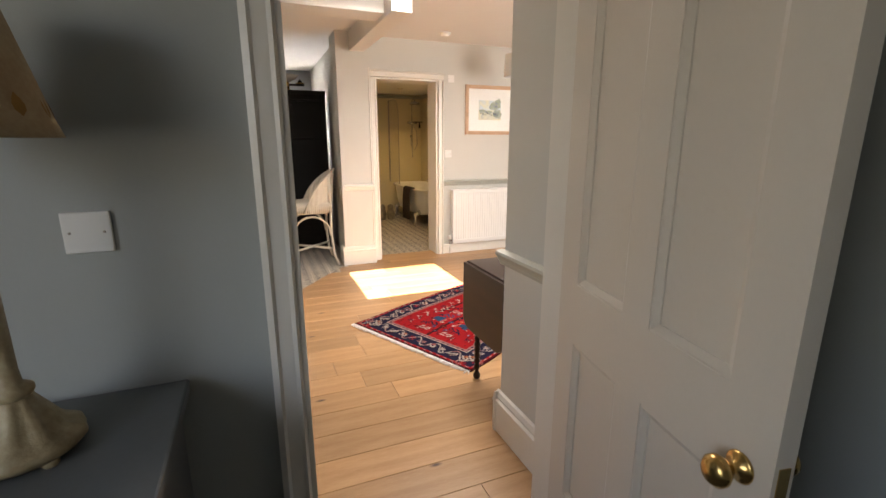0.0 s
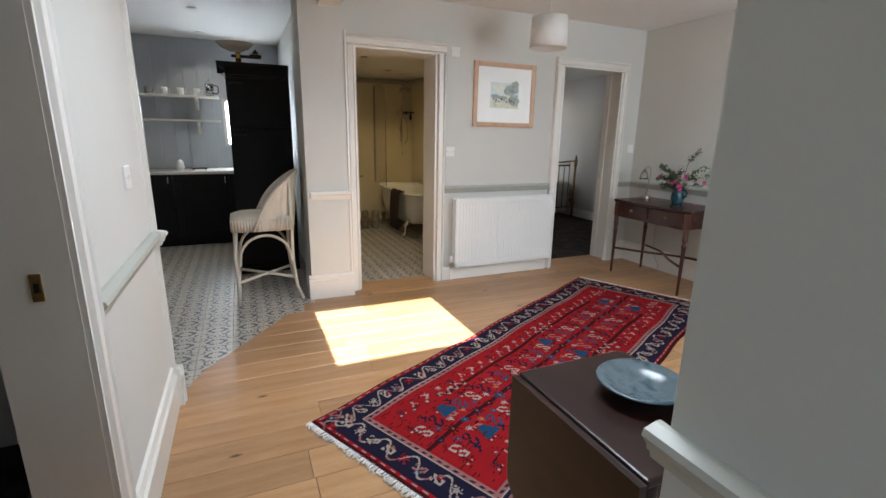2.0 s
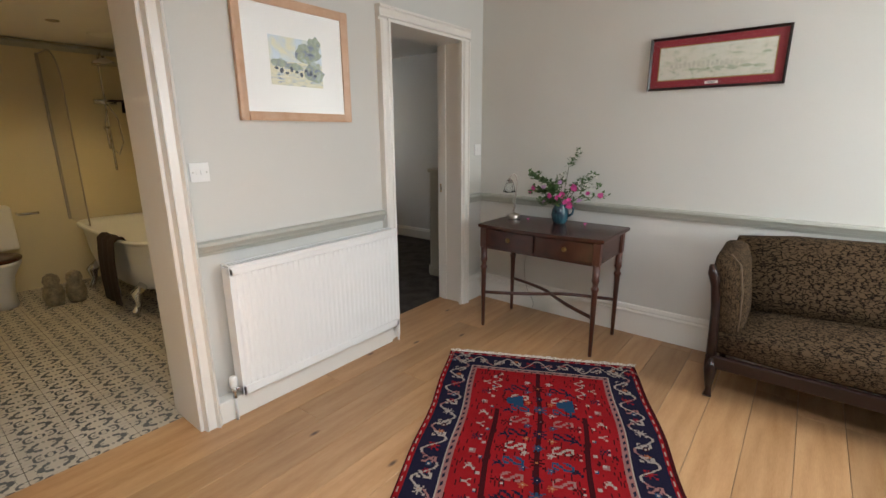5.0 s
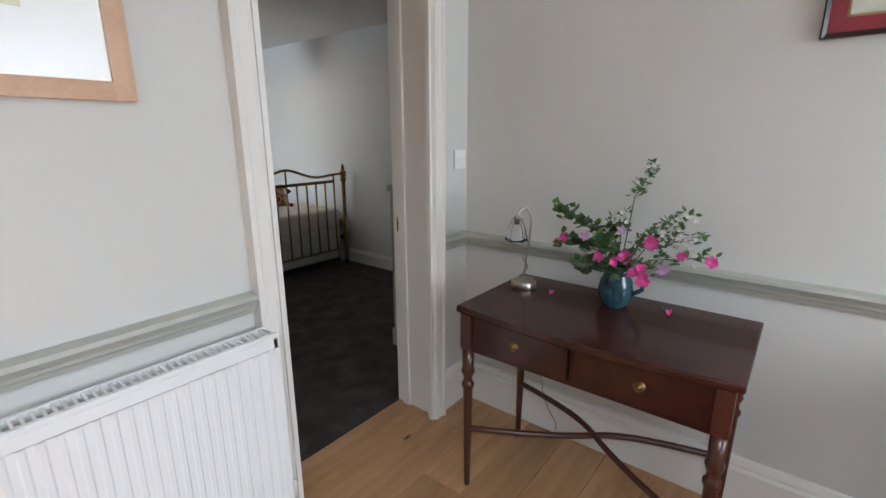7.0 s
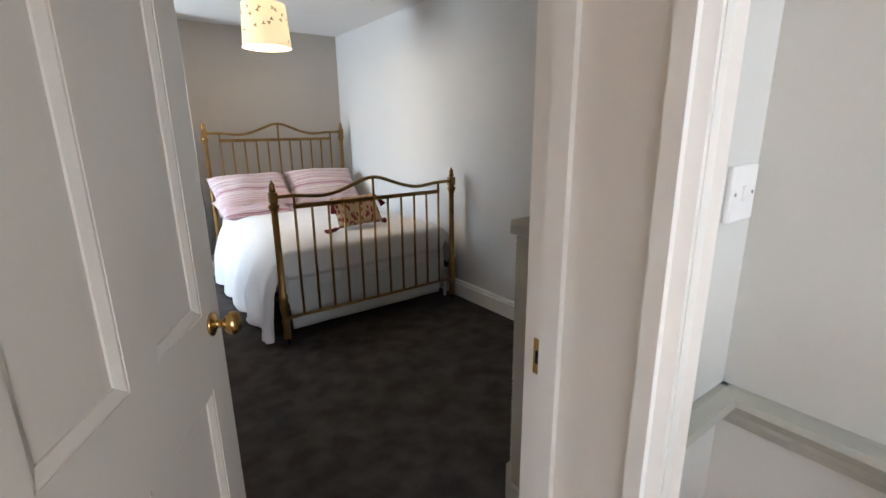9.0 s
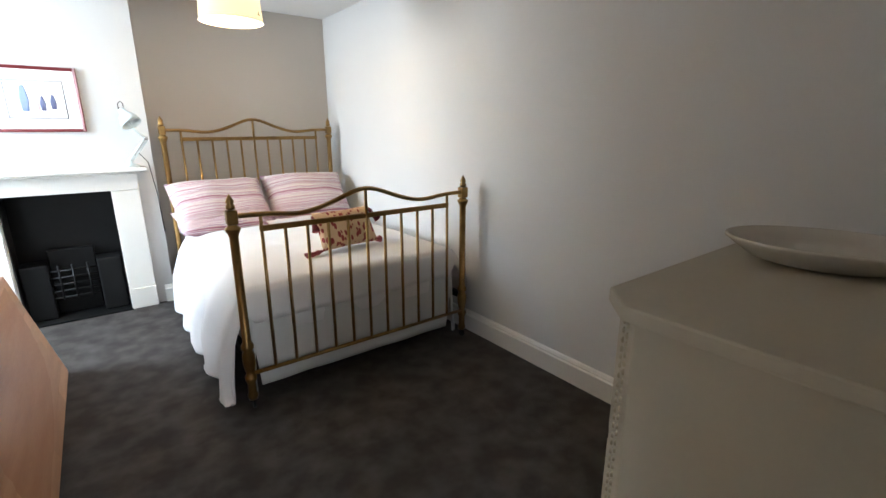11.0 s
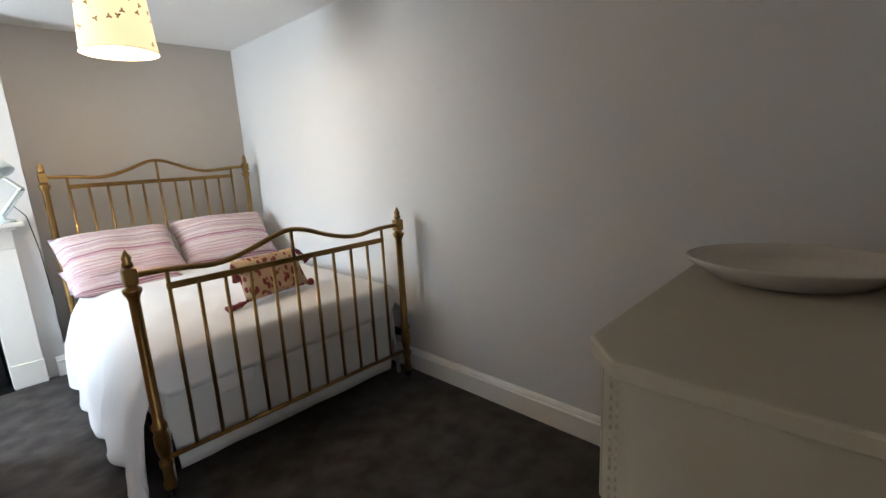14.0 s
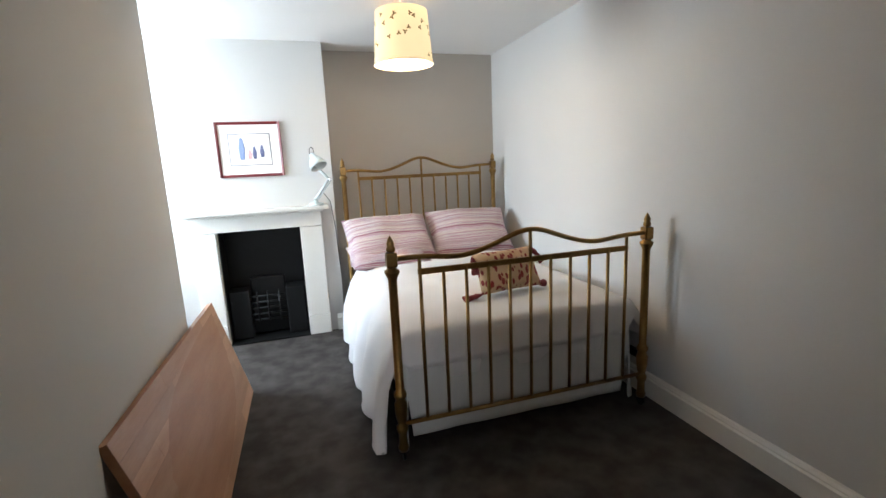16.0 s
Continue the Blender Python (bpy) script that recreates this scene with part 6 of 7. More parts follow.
# tall woven chair
def woven_chair():
    c = thing("woven_chair", pose(0.79, 6.06, 0), "tall cream woven-fibre chair with bentwood legs", "chair")
    # faces -x
    se = pillowy(-0.255, 0.20, -0.22, 0.22, 0.58, 0.715, 0.045, 0.012)
    part("seat", se, lloyd, c)
    rib = mesh_of("rib", tube([(0, 0, 0.60), (0, 0, 0.69)], 0.008, 5), lloyd)
    for k in range(22):
        shared("rib", rib, c, pose(-0.245 + 0.021 * k, -0.221, 0))
    for k in range(18):
        shared("rib", rib, c, pose(-0.256, -0.19 + 0.0225 * k, 0))
    back = bmesh.new()
    n, grid, h = 30, [], 8
    for j in range(h + 1):
        row = []
        for k in range(n + 1):
            a = math.pi * (k / n - 0.5) * 1.06
            w = math.cos(a * 0.94)
            topz = 0.70 + 0.36 * max(0.02, w) ** 0.55
            z = 0.60 + (topz - 0.60) * j / h
            lean = 0.10 * (z - 0.6)
            r = 0.225 + (0.006 if k % 2 else 0.0)
            row.append(back.verts.new((-0.02 + (r + 0.02) * math.cos(a) + lean, r * math.sin(a), z)))
        grid.append(row)
    for j in range(h):
        for k in range(n):
            back.faces.new((grid[j][k], grid[j][k + 1], grid[j + 1][k + 1], grid[j + 1][k]))
    top_pts = [v.co.copy() for v in grid[-1]]
    ob = part("backrest", back, lloyd, c)
    mod = ob.modifiers.new("wall", "SOLIDIFY")
    mod.thickness = 0.014
    top_pts = [Vector((-0.10, -0.235, 0.60))] + top_pts + [Vector((-0.10, 0.235, 0.60))]
    part("braid", tube(top_pts, 0.013, 8), lloyd, c, "braided rim")
    for s in (-1, 1):
        part("leg", tube([(-0.23, s * 0.19, 0.60), (-0.245, s * 0.20, 0.40), (-0.235, s * 0.21, 0.15), (-0.25, s * 0.225, 0.0)], 0.015, 8), lloyd, c)
        part("leg", tube([(0.19, s * 0.17, 1.0 if s < 0 else 0.95), (0.19, s * 0.18, 0.60), (0.185, s * 0.185, 0.35), (0.205, s * 0.20, 0.12), (0.25, s * 0.22, 0.0)], 0.014, 8), lloyd, c)
        arch = [(-0.215 + 0.0, s * 0.205, 0.32)] + [(-0.02 - 0.19 * math.cos(math.pi * k / 12), s * 0.20, 0.38 + 0.18 * math.sin(math.pi * k / 12)) for k in range(13)] + [(0.175, s * 0.19, 0.34)]
        part("arch_brace", tube(arch, 0.011, 8), lloyd, c)
        part("stretcher", tube([(-0.235, s * 0.21, 0.19), (0.20, -s * 0.19, 0.19)], 0.013, 8), lloyd, c)
    fa = [(-0.24, -0.19, 0.34)] + [(-0.245, -0.19 * math.cos(math.pi * k / 12), 0.39 + 0.16 * math.sin(math.pi * k / 12)) for k in range(13)] + [(-0.24, 0.19, 0.34)]
    part("arch_brace", tube(fa, 0.010, 8), lloyd, c)


woven_chair()

# bathroom
bt = thing("bathtub", pose(2.93, 8.36, 0), "white roll-top bath on clawed chrome feet", "bathtub")
tubm = bmesh.new()
seg, rings = 44, []
for r, z in ((0.60, 0.16), (0.82, 0.20), (0.92, 0.36), (0.97, 0.56), (1.0, 0.585), (1.05, 0.585), (1.06, 0.60), (1.04, 0.612), (0.98, 0.605), (0.92, 0.57), (0.86, 0.38), (0.74, 0.23), (0.5, 0.20)):
    ring = []
    for k in range(seg):
        a = 2 * math.pi * k / seg
        e = 2 / 4.4
        ring.append(tubm.verts.new((0.34 * r * math.copysign(abs(math.cos(a)) ** e, math.cos(a)), 0.80 * r * math.copysign(abs(math.sin(a)) ** e, math.sin(a)), z)))
    rings.append(ring)
for a, b in zip(rings, rings[1:]):
    for k in range(seg):
        tubm.faces.new((a[k], a[(k + 1) % seg], b[(k + 1) % seg], b[k])).smooth = True
tubm.faces.new(rings[0][::-1]), tubm.faces.new(rings[-1])
part("tub", tubm, enamel, bt)
for y in (-0.56, 0.55):
    for s in (-1, 1):
        part("claw_foot", tube([(s * 0.24, y, 0.24), (s * 0.31, y, 0.17), (s * 0.30, y, 0.09), (s * 0.33, y, 0.03), (s * 0.34, y - 0.02, 0.015)], [0.035, 0.045, 0.025, 0.03, 0.018], 10), chrome, bt, "chrome claw foot")
for y in (0.38, 0.52):
    tp = lathe([(0.018, 0.61), (0.012, 0.63), (0.012, 0.68), (0.020, 0.685), (0.02, 0.70), (0.006, 0.705), (0.006, 0.725), (0, 0.727)], (0.345, y, 0), 12)
    add_tube(tp, [(0.315, y, 0.715), (0.375, y, 0.715)], 0.007, 6)
    add_tube(tp, [(0.345, y, 0.67), (0.30, y, 0.665), (0.27, y, 0.63)], 0.009, 8)
    part("tap", tp, chrome, bt, "chrome cross-head tap")
tw = thing("towel", pose(2.545, 7.98, 0), "dark brown towel hung over the bath rim", "towel")
tm = bmesh.new()
n = 14
prev = None
path = [(0.12, 0.42), (0.10, 0.55), (0.06, 0.625), (0.02, 0.63), (-0.015, 0.60), (-0.03, 0.45), (-0.035, 0.28), (-0.03, 0.10)]
rows = [[tm.verts.new((x + 0.008 * math.sin(k * 1.3), -0.17 + 0.34 * k / n, z + 0.006 * math.sin(k))) for k in range(n + 1)] for x, z in path]
for a, b in zip(rows, rows[1:]):
    for k in range(n):
        tm.faces.new((a[k], a[k + 1], b[k + 1], b[k])).smooth = True
ob = part("cloth", tm, towel_brown, tw)
ob.modifiers.new("wall", "SOLIDIFY").thickness = 0.012
scn = thing("shower_screen", pose(2.62, 8.97, 0.60), "clear glass bath screen with a curved top and brass edge", "shower screen")
gm = bmesh.new()
out = [(-0.30, 0.015), (0.30, 0.015), (0.30, 1.48)] + [(0.0 - 0.30 * math.sin(math.pi / 2 * k / 10) , 1.20 + 0.28 * math.cos(math.pi / 2 * k / 10)) for k in range(11)]
a, b = [gm.verts.new((-0.003, y, z)) for y, z in out], [gm.verts.new((0.003, y, z)) for y, z in out]
gm.faces.new(a), gm.faces.new(b[::-1])
for k in range(len(out)):
    gm.faces.new((a[k], a[(k + 1) % len(out)], b[(k + 1) % len(out)], b[k]))
part("pane", gm, picture_glass, scn).visible_shadow = False
part("edge_strip", tube([(0, y, z) for y, z in out[2:]] + [(0, -0.30, 0.015)], 0.006, 6), nickel, scn)
part("wall_strip", box(-0.012, 0.012, 0.295, 0.32, 0.015, 1.49), nickel, scn)
shw = thing("shower", pose(3.06, 9.30, 0.0), "chrome exposed shower with a round rose and hand hose", "shower")
part("riser", tube([(0, -0.05, 1.05), (0, -0.05, 2.06), (0, -0.08, 2.11), (-0.02, -0.26, 2.12), (-0.02, -0.28, 2.08)], 0.011, 8), chrome, shw)
part("rose", lathe([(0.012, 0.06), (0.03, 0.045), (0.085, 0.02), (0.10, 0.0), (0.10, -0.012), (0, -0.014)], (-0.02, -0.28, 2.02), 24), chrome, shw)
part("valve", tube([(-0.09, -0.05, 1.70), (0.09, -0.05, 1.70)], [0.025, 0.025], 12), chrome, shw)
part("hose", tube([(0.0, -0.06, 1.70), (0.07, -0.09, 1.55), (0.085, -0.10, 1.32), (0.03, -0.10, 1.20), (-0.03, -0.09, 1.28), (-0.035, -0.08, 1.50), (0.0, -0.07, 1.62)], 0.007, 8), chrome, shw)
part("handset", tube([(-0.03, -0.08, 1.26), (-0.035, -0.09, 1.40), (-0.04, -0.12, 1.46)], [0.012, 0.012, 0.03], 8), chrome, shw)
part("rack", box(0.02, 0.24, -0.12, -0.02, 1.705, 1.72, 0.003), black_iron, shw)
part("brush", tube([(0.14, -0.08, 1.70), (0.14, -0.08, 1.60)], [0.012, 0.02], 8), black_iron, shw)
part("wall_plate", box(-0.03, 0.03, -0.05, 0.0, 1.68, 1.72), chrome, shw)
owl_mat = material("owl_mat", (0.10, 0.085, 0.06), rough=0.5, second=(0.32, 0.27, 0.18), scale=26, grain=90, bump=0.3)
for x, y in ((2.27, 8.62), (2.42, 8.60)):
    o = solid("owl_ornament", lathe([(0, 0), (0.055, 0.0), (0.065, 0.03), (0.075, 0.09), (0.066, 0.15), (0.052, 0.18), (0.060, 0.21), (0.050, 0.25), (0.02, 0.272), (0, 0.274)], (x, y, 0), 18), owl_mat, "", "speckled brown ceramic owl ornament on the floor", "ornament")
    o["group"] = "owl ornaments"
wc = thing("toilet", pose(1.98, 9.02, 0), "white ceramic toilet with a wooden seat", "toilet")
part("cistern", box(-0.22, 0.22, 0.10, 0.27, 0.42, 0.80, 0.02, 3), enamel, wc)
part("pan", lathe([(0.11, 0), (0.10, 0.10), (0.12, 0.25), (0.18, 0.36), (0.185, 0.39), (0.12, 0.39), (0, 0.30)], (0, -0.10, 0), 24, 1.25), enamel, wc)
part("seat", lathe([(0.10, 0.392), (0.19, 0.392), (0.192, 0.41), (0.10, 0.41)], (0, -0.10, 0), 28, 1.2), mahogany, wc, "wooden seat")
part("roll_holder", tube([(0.26, 0.20, 0.72), (0.26, 0.12, 0.72), (0.40, 0.12, 0.72)], 0.012, 8), chrome, wc)
coving = [(0, 0), (0.012, 0), (0.03, 0.02), (0.05, 0.035), (0.05, 0.05), (0, 0.05)]
run("trim_bath_coving", coving, rail_paint, "narrow moulded cornice", ((1.50, 9.30, 2.13), (3.25, 9.30, 2.13), (0, -1, 0)), ((3.25, 9.30, 2.13), (3.25, 6.2, 2.13), (-1, 0, 0)))
ex = thing("extractor_vent", pose(2.95, 8.6, 2.20), "round white ceiling extractor vent", "vent")
part("ring", lathe([(0.0, -0.008), (0.10, -0.008), (0.12, -0.002), (0.12, 0)], seg=24), plastic_white, ex)
for x, y in ((2.0, 7.4), (2.55, 8.3)):
    sp = thing("downlight", pose(x, y, 2.20), "lit recessed round downlight in the bathroom ceiling", "downlight", "ceiling downlights")
    part("rim", lathe([(0.030, 0), (0.044, 0), (0.042, -0.006), (0.030, -0.004)], seg=20), chrome, sp)
    part("lens", lathe([(0, -0.001), (0.030, -0.001), (0.030, -0.003), (0, -0.003)], seg=20), spot_glow, sp)
    spot("bathroom_downlight_lamp", (x, y, 2.18), 3.2, (1.0, 0.72, 0.34))


# hall: chest and lamp
slate_paint = material("slate_paint", (0.13, 0.14, 0.145), rough=0.45, scale=4, grain=70, bump=0.1, spread=0.3)
hc = thing("hall_chest", pose(-0.86, 1.45, 0), "slate grey painted low chest against the wall", "chest")
soften(part("top", box(0, 0.93, 0.0, 0.455, 0.80, 0.83), slate_paint, hc), 0.005)
part("body", box(0.02, 0.905, 0.02, 0.45, 0.05, 0.799, 0.004), slate_paint, hc)
for z0, z1 in ((0.10, 0.40), (0.43, 0.76)):
    part("drawer", box(0.05, 0.875, 0.008, 0.02, z0, z1, 0.003), slate_paint, hc)
for x in (0.04, 0.86):
    for y in (0.04, 0.40):
        part("foot", box(x, x + 0.04, y, y + 0.04, 0, 0.05), slate_paint, hc)
parch = material("parchment", (0.50, 0.40, 0.25), rough=0.8, second=(0.36, 0.24, 0.13), scale=9, grain=120, bump=0.2)
lamp_cream = material("lamp_cream", (0.50, 0.42, 0.27), rough=0.5, second=(0.26, 0.19, 0.10), scale=16, grain=90, bump=0.4, depth=0.004)
hl = thing("table_lamp", pose(-0.165, 1.715, 0.83), "tall carved cream column lamp with a parchment shade", "lamp")
ba = bmesh.new()
seg, rings = 36, []
for r, z, f in ((0.085, 0.012, 0.0), (0.092, 0.022, 0.03), (0.088, 0.034, 0.03), (0.062, 0.045, 0.10), (0.045, 0.075, 0.12), (0.030, 0.105, 0.06), (0.026, 0.115, 0.0)):
    rings.append([ba.verts.new((r * (1 + f * math.cos(9 * 2 * math.pi * k / seg)) * math.cos(2 * math.pi * k / seg), r * (1 + f * math.cos(9 * 2 * math.pi * k / seg)) * math.sin(2 * math.pi * k / seg), z)) for k in range(seg)])
for a, b in zip(rings, rings[1:]):
    for k in range(seg):
        ba.faces.new((a[k], a[(k + 1) % seg], b[(k + 1) % seg], b[k])).smooth = True
ba.faces.new(rings[0][::-1]), ba.faces.new(rings[-1])
part("base", ba, lamp_cream, hl)
for k in range(4):
    a = math.pi / 4 + math.pi / 2 * k
    part("foot", lathe([(0.010, 0), (0.014, 0.006), (0.012, 0.016), (0, 0.018)], (0.075 * math.cos(a), 0.075 * math.sin(a), 0), 10), lamp_cream, hl)
part("column", lathe([(0.026, 0.112), (0.032, 0.120), (0.032, 0.128), (0.018, 0.138), (0.016, 0.16), (0.015, 0.50), (0.020, 0.51), (0.012, 0.52), (0.008, 0.58)], seg=16), lamp_cream, hl)
part("shade", lathe([(0.138, 0.545), (0.128, 0.575), (0.078, 0.775), (0.076, 0.775), (0.125, 0.573), (0.135, 0.545)], seg=32), parch, hl)
tips = bmesh.new()
for k in range(14):
    a = 2 * math.pi * k / 14
    petal(tips, Matrix.Translation((0.128 * math.cos(a), 0.134 * math.sin(a), 0.575)) @ pose(0, 0, 0, 0, -75, math.degrees(a) + 180), 0.035, 0.02, 0.0, 4)
part("printed_leaves", tips, sprig, hl)


# rug, woven as rows of small coloured knots
def rug():
    L, Wd, cell = 3.13, 1.13, 0.0058
    nx, ny = int(L / cell), int(Wd / cell)
    g = np.zeros((ny, nx), dtype=int)          # 0 red, 1 navy, 2 cream, 3 blue, 4 dark red, 5 orange, 6 rose
    rr = random.Random(21)
    X, Y = np.meshgrid(np.arange(nx) * cell, np.arange(ny) * cell)
    e = np.minimum(np.minimum(X, L - X), np.minimum(Y, Wd - Y))
    bw = 0.205
    g[e < bw] = 1
    g[(e < 0.012)] = 4
    g[(e >= 0.012) & (e < 0.034)] = 0
    dash = (np.floor((X + Y) / 0.03) % 2 == 0)
    g[(e >= 0.018) & (e < 0.028) & dash] = 2
    g[(e >= bw - 0.030) & (e < bw)] = 6
    g[(e >= bw - 0.022) & (e < bw - 0.010) & (np.floor((X + Y) / 0.022) % 2 == 0)] = 1
    g[(e >= bw - 0.034) & (e < bw - 0.030)] = 2

    def put(cx, cy, shape, col, sx=1.0, sy=1.0):
        h, w = len(shape), len(shape[0])
        i0, j0 = int(cx / cell) - int(w * sx) // 2, int(cy / cell) - int(h * sy) // 2
        for j in range(int(h * sy)):
            for i in range(int(w * sx)):
                ch = shape[int(j / sy)][int(i / sx)]
                if ch != "." and 0 <= j0 + j < ny and 0 <= i0 + i < nx:
                    g[j0 + j, i0 + i] = col if ch == "#" else int(ch)

    HOOK = ["####..", "#..##.", "#...##", "##...#", ".##...", "..##..", "#..##.", "##..#.", ".####."]
    CROSS = ["#..#..#", ".#.#.#.", "..###..", "###5###", "..###..", ".#.#.#.", "#..#..#"]
    BUD = ["..#..", ".###.", "##2##", ".###.", "#.#.#", "..#.."]
    TEE = ["#...#", ".#.#.", "..#..", "..#..", "..#.."]
    BIRD = ["##...", ".##..", "..###", "..#.#", ".##..", "#..#."]
    TRAP = ["#########", "#########", ".#######.", ".#######.", "..#####..", "..#####..", "...###..."]
    PLANT = ["2.#.2", "##.##", "..#..", "##.##", "..#..", "#.#.#"]
    SQ = ["####", "#22#", "#22#", "####"]
    # border: a wandering cream vine with blossoms
    for side in range(4):
        long = side < 2
        length = L if long else Wd
        n = int(length / 0.088)
        for k in range(n):
            u = (k + 0.5) * length / n
            for base, flip in ((0.105, side % 2 == 0),):
                c = base if side in (0, 2) else (Wd if long else L) - base
                x, y = (u, c) if long else (c, u)
                if k % 3 == 0:
                    put(x, y, CROSS, 2 if k % 2 else 0, 1.4, 1.4)
                elif k % 3 == 1:
                    put(x, y, HOOK, 2, 1.3, 1.3)
                    put(x + 0.02, y, BUD, 5 if k % 2 else 0, 1.0, 1.0)
                else:
                    put(x, y, HOOK[::-1], 6 if k % 2 else 2, 1.3, 1.3)
                    put(x - 0.02, y, SQ, 3 if k % 2 else 4)
    for i in range(nx):
        for base in (0.105, Wd - 0.105):
            j = int((base + 0.045 * math.sin(i * cell * 2 * math.pi / 0.176)) / cell)
            g[j:j + 2, i] = 2 if (i // 9) % 4 else 6
    for j in range(ny):
        for base in (0.105, L - 0.105):
            i = int((base + 0.045 * math.sin(j * cell * 2 * math.pi / 0.176)) / cell)
            g[j, i:i + 2] = 2 if (j // 9) % 4 else 6
    # field: centre stem, two side stems and mirrored motifs
    inner = e > bw
    mid = Wd / 2
    g[inner & (np.abs(Y - mid) < 0.010)] = 4
    for s in (-1, 1):
        c = mid + s * 0.215
        g[inner & (np.abs(Y - c) < 0.011) & (X > 0.6) & (X < L - 0.6)] = 4
    k = 0
    x = bw + 0.10
    while x < L - bw - 0.08:
        for s in (-1, 1):
            put(x, mid + s * 0.105, HOOK if k % 2 else HOOK[::-1], (2, 1, 6, 3)[k % 4], 1.5, 1.8)
            put(x + 0.06, mid + s * 0.06, BUD, (3, 2, 5)[k % 3], 1.2, 1.2)
            put(x + 0.03, mid + s * 0.285, (PLANT, TEE, BIRD, SQ)[k % 4], (1, 2, 2, 6)[k % 4], 1.4, 1.4)
            put(x - 0.03, mid + s * 0.16, (PLANT, BIRD)[k % 2], (4, 1)[k % 2], 1.5, 1.5)
            put(x + 0.09, mid + s * 0.245, SQ, (3, 2)[k % 2], 0.9, 0.9)
        put(x, mid, CROSS if k % 2 else BUD, (1, 4, 3)[k % 3], 1.6, 1.6)
        x += 0.098
        k += 1
    for x in (bw + 0.30, L - bw - 0.30, L / 2):
        for s in (-1, 1):
            put(x, mid + s * 0.13, TRAP, 3, 2.0, 2.2)
            i0 = int((x + 0.08) / cell)
            for i in range(34):
                j = int((mid + s * 0.225 + 0.02 * math.sin(i * 0.55)) / cell)
                if 0 <= i0 + i < nx:
                    g[j:j + 2, i0 + i] = 2
    # hand-dyed bands shift the red, and worn knots drop out
    for _ in range(1800):
        i, j = rr.randrange(nx), rr.randrange(ny)
        if g[j, i] == 0:
            g[j, i:i + rr.randint(2, 6)] = 4
    t = thing("rug", pose(2.50, 4.265, 0, 0, 0, 26.8), "red and navy hand-knotted wool runner rug on the floor", "rug")
    mats = []
    for nm, c in (("red", (0.265, 0.010, 0.013)), ("navy", (0.014, 0.012, 0.028)), ("cream", (0.36, 0.30, 0.25)), ("blue", (0.018, 0.055, 0.11)), ("madder", (0.045, 0.006, 0.008)),
                  ("orange", (0.34, 0.11, 0.04)), ("rose", (0.28, 0.13, 0.115))):
        mats.append(material("wool_" + nm, c, rough=0.95, scale=4, grain=380, bump=0.9, depth=0.004, spread=0.5, spec=0.05))
    xs = [(-L / 2 + cell * i) for i in range(nx + 1)]
    ys = [(-Wd / 2 + cell * j) for j in range(ny + 1)]

    def spot(i, j):
        x, y = xs[i], ys[j]
        wob = 0.006 * math.sin(x * 5.0) + 0.004 * math.sin(x * 11 + 1)
        z = 0.009 + 0.002 * noise.noise(Vector((x * 3, y * 3, 0)))
        return (x, y + wob, z)

    verts = [spot(i, j) for j in range(ny + 1) for i in range(nx + 1)]
    faces = [(j * (nx + 1) + i, j * (nx + 1) + i + 1, (j + 1) * (nx + 1) + i + 1, (j + 1) * (nx + 1) + i) for j in range(ny) for i in range(nx)]
    # edge skirt down to the floor
    ring = [i for i in range(nx + 1)] + [(j + 1) * (nx + 1) - 1 for j in range(1, ny + 1)] + [ny * (nx + 1) + i for i in range(nx - 1, -1, -1)] + [j * (nx + 1) for j in range(ny - 1, 0, -1)]
    base = len(verts)
    verts += [(verts[i][0], verts[i][1], 0.001) for i in ring]
    m = len(ring)
    faces += [(ring[(k + 1) % m], ring[k], base + k, base + (k + 1) % m) for k in range(m)]
    me = bpy.data.meshes.new("pile")
    me.from_pydata(verts, [], faces)
    for one in mats:
        me.materials.append(one)
    me.polygons.foreach_set("material_index", list(g.reshape(-1)) + [4] * m)
    me.update()
    ob = new("pile", me)
    ob.parent = t
    for s in (-1, 1):
        fb = bmesh.new()
        for q in range(150):
            y = -Wd / 2 + Wd * (q + 0.5) / 150
            x = s * L / 2
            ln = rr.uniform(0.02, 0.042)
            add_tube(fb, [(x - s * 0.004, y, 0.006), (x + s * ln * 0.6, y + rr.uniform(-0.006, 0.006), 0.008), (x + s * ln, y + rr.uniform(-0.014, 0.014), 0.003)], 0.0028, 4)
        part("fringe", fb, mount_white, t, "knotted cream fringe")


rug()


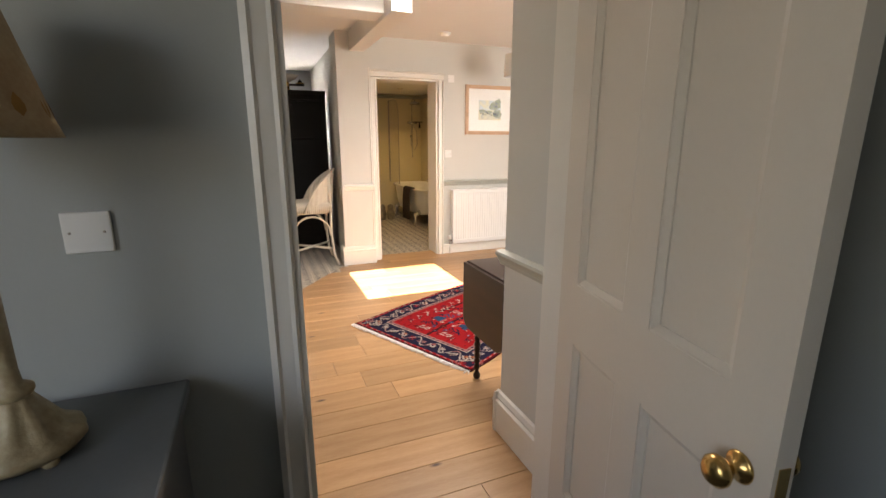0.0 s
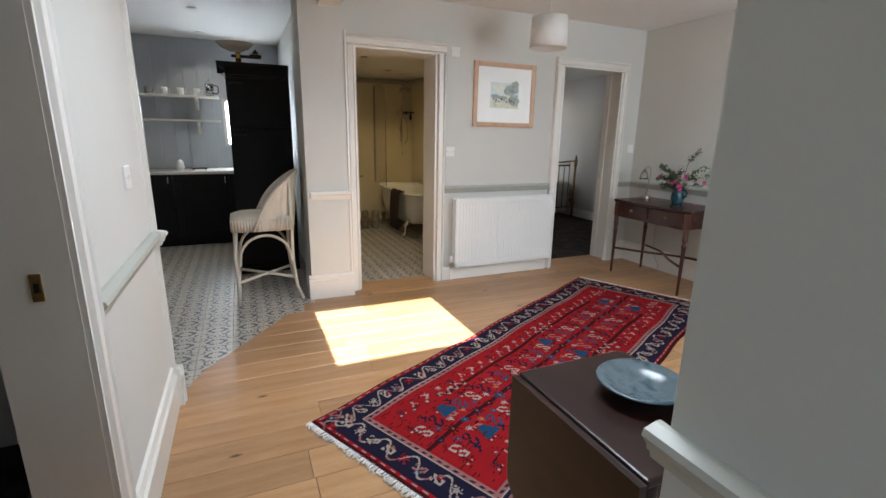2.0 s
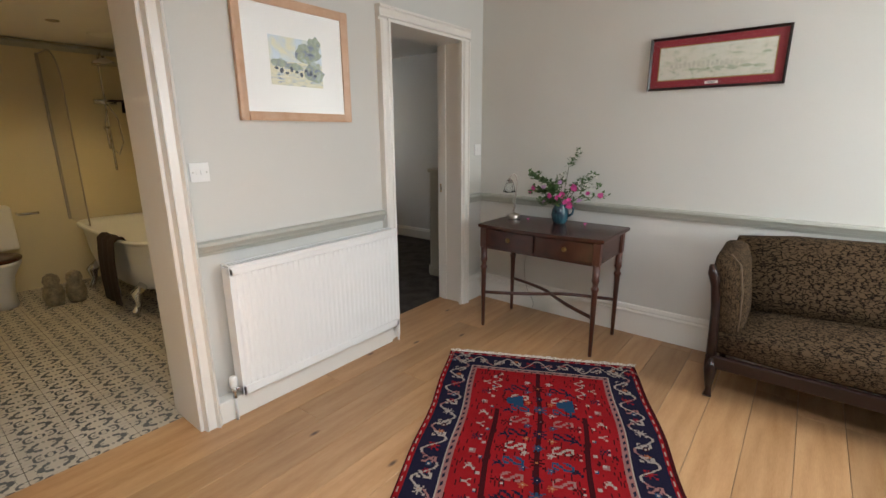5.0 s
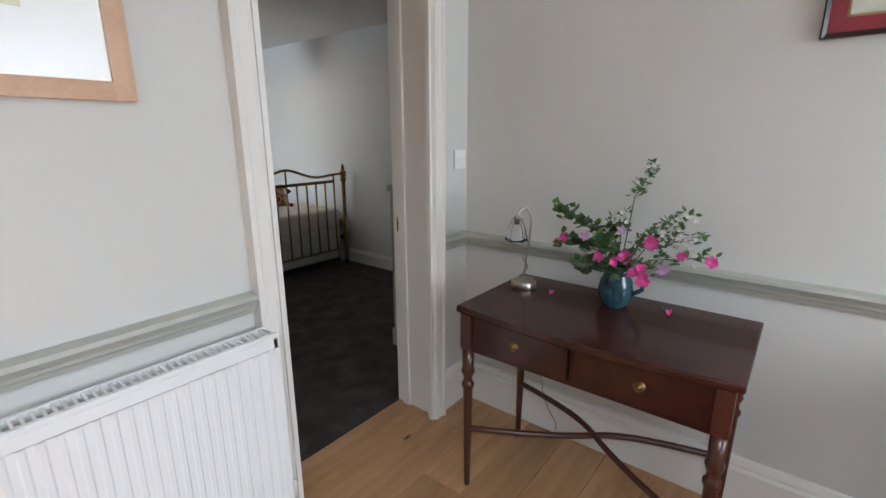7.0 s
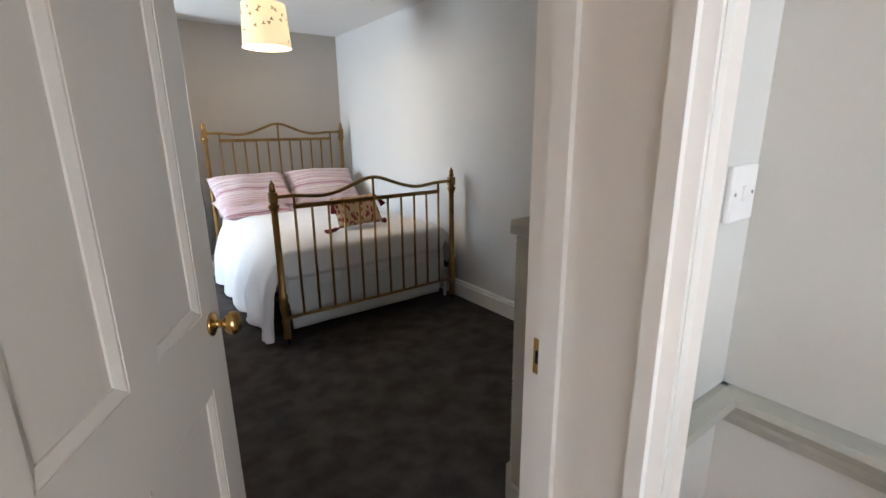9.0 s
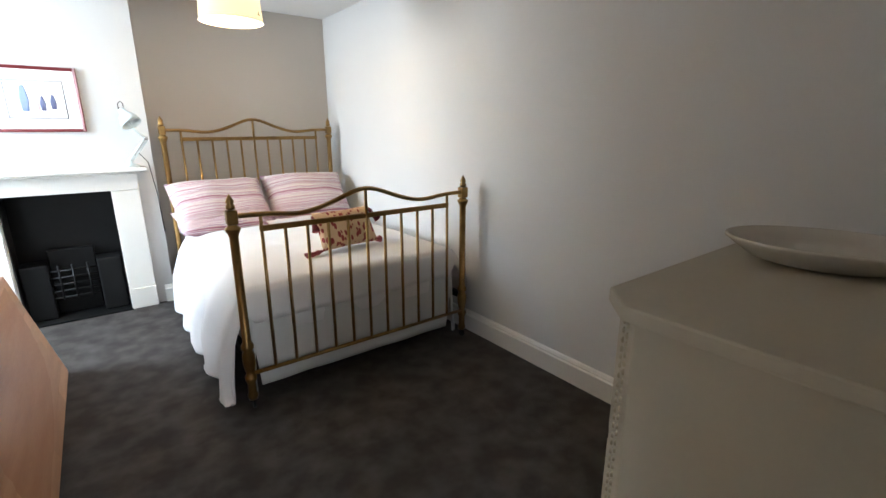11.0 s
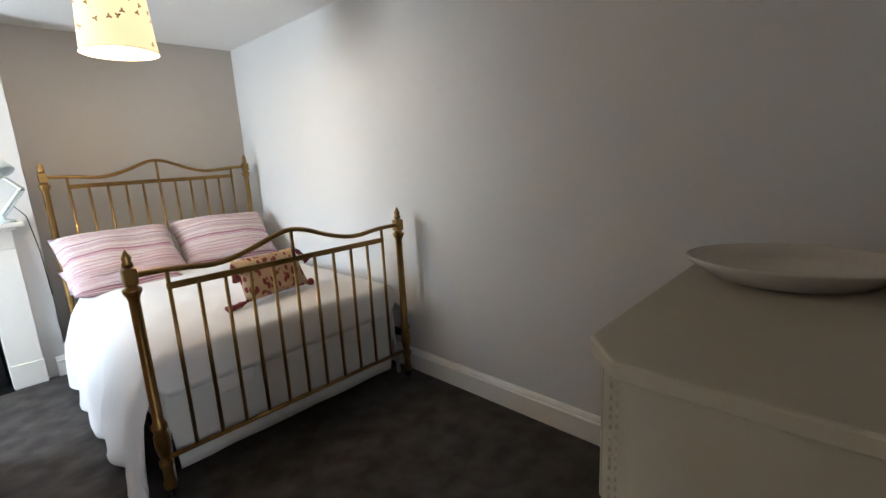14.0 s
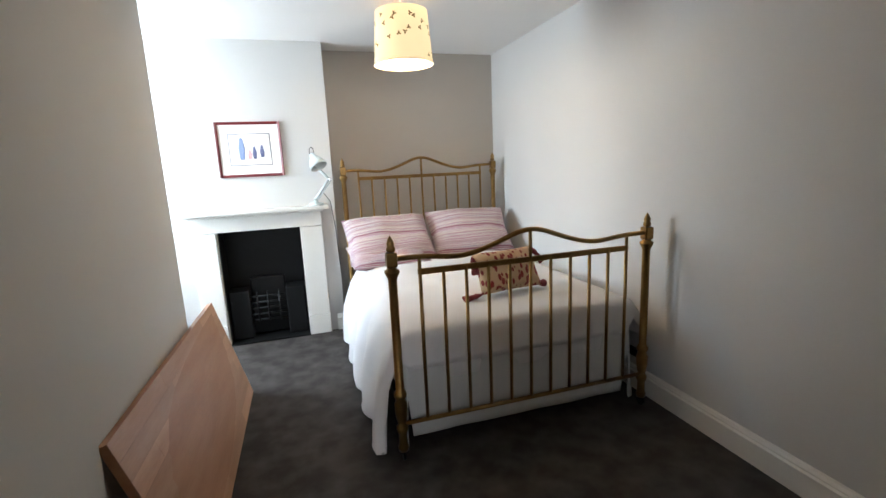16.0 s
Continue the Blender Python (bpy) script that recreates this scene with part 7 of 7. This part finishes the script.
# floor boards, last
def boards():
    owner = bpy.data.objects["floor_living"]
    rr = random.Random(4)
    width, y = 0.185, 2.05 - 0.03
    while y < 5.99:
        x = -0.10 - rr.uniform(0, 1.2)
        y1 = min(y + width, 6.05)
        while x < 4.66:
            ln = rr.uniform(1.3, 2.1)
            a, b = max(x, -0.10), min(x + ln, 4.664)
            yc = (y + y1) / 2
            edge = -0.10
            if yc > 4.70:                       # boards stop along the slanting tile edge
                edge = 0.285 + (yc - 4.72) * 0.82 / 1.11 if yc < 5.80 else 1.115
            elif yc > 4.47:
                edge = 0.24
            if b - max(a, edge) > 0.05:
                def front(v):
                    if v > 4.70 and edge > 0.25:
                        return max(a, min(1.115, 0.285 + (v - 4.72) * 0.82 / 1.11) if yc < 5.80 else 1.115)
                    return max(a, edge)
                bm = bmesh.new()
                g = 0.0009
                pts = [(front(y + g) + g, y + g), (b - g, y + g), (b - g, y1 - g), (front(y1 - g) + g, y1 - g)]
                cx, cy = sum(p[0] for p in pts) / 4, yc
                lo = [bm.verts.new((p[0] - cx, p[1] - cy, -0.020)) for p in pts]
                mi = [bm.verts.new((p[0] - cx, p[1] - cy, -0.0015)) for p in pts]
                hi = [bm.verts.new((p[0] - cx + (0.0015 if i in (0, 3) else -0.0015), p[1] - cy + (0.0015 if i < 2 else -0.0015), 0.0)) for i, p in enumerate(pts)]
                bm.faces.new(hi)
                for u, v in ((lo, mi), (mi, hi)):
                    for k in range(4):
                        bm.faces.new((u[k], u[(k + 1) % 4], v[(k + 1) % 4], v[k]))
                ob = part("floor_board", bm, oak, owner)
                ob.location = (cx, cy, 0)
            x += ln
        y = y1
    bm = box(1.53, 2.268, 5.86, 6.10, -0.021, 0.0005, 0.001)
    part("threshold", bm, oak, owner)
    bm = box(3.585, 4.418, 5.86, 6.176, -0.021, 0.0005, 0.001)
    part("threshold", bm, oak, owner)


boards()


def tiles():
    s, g = 0.20, 0.001
    mesh = mesh_of("tile", box(g, s - g, g, s - g, -0.021, -0.002, 0.0012), tile_pattern)
    for owner, x0, x1, y0, y1 in (("floor_kitchen", -1.3, 1.1, 4.5, 8.2), ("floor_bathroom", 1.46, 3.25, 6.08, 9.3)):
        own = bpy.data.objects[owner]
        for i in range(int((x1 - x0) / s) + 1):
            for j in range(int((y1 - y0) / s) + 1):
                x, y = x0 + s * i, y0 + s * j
                if owner == "floor_kitchen" and (x + 0.0 > 0.285 + (y + s - 4.72) * 0.82 / 1.11 + 0.02 or (x < 0.0 and y < 4.6)):
                    continue
                shared("tile", mesh, own, Matrix.Translation((x, y, 0)))


tiles()
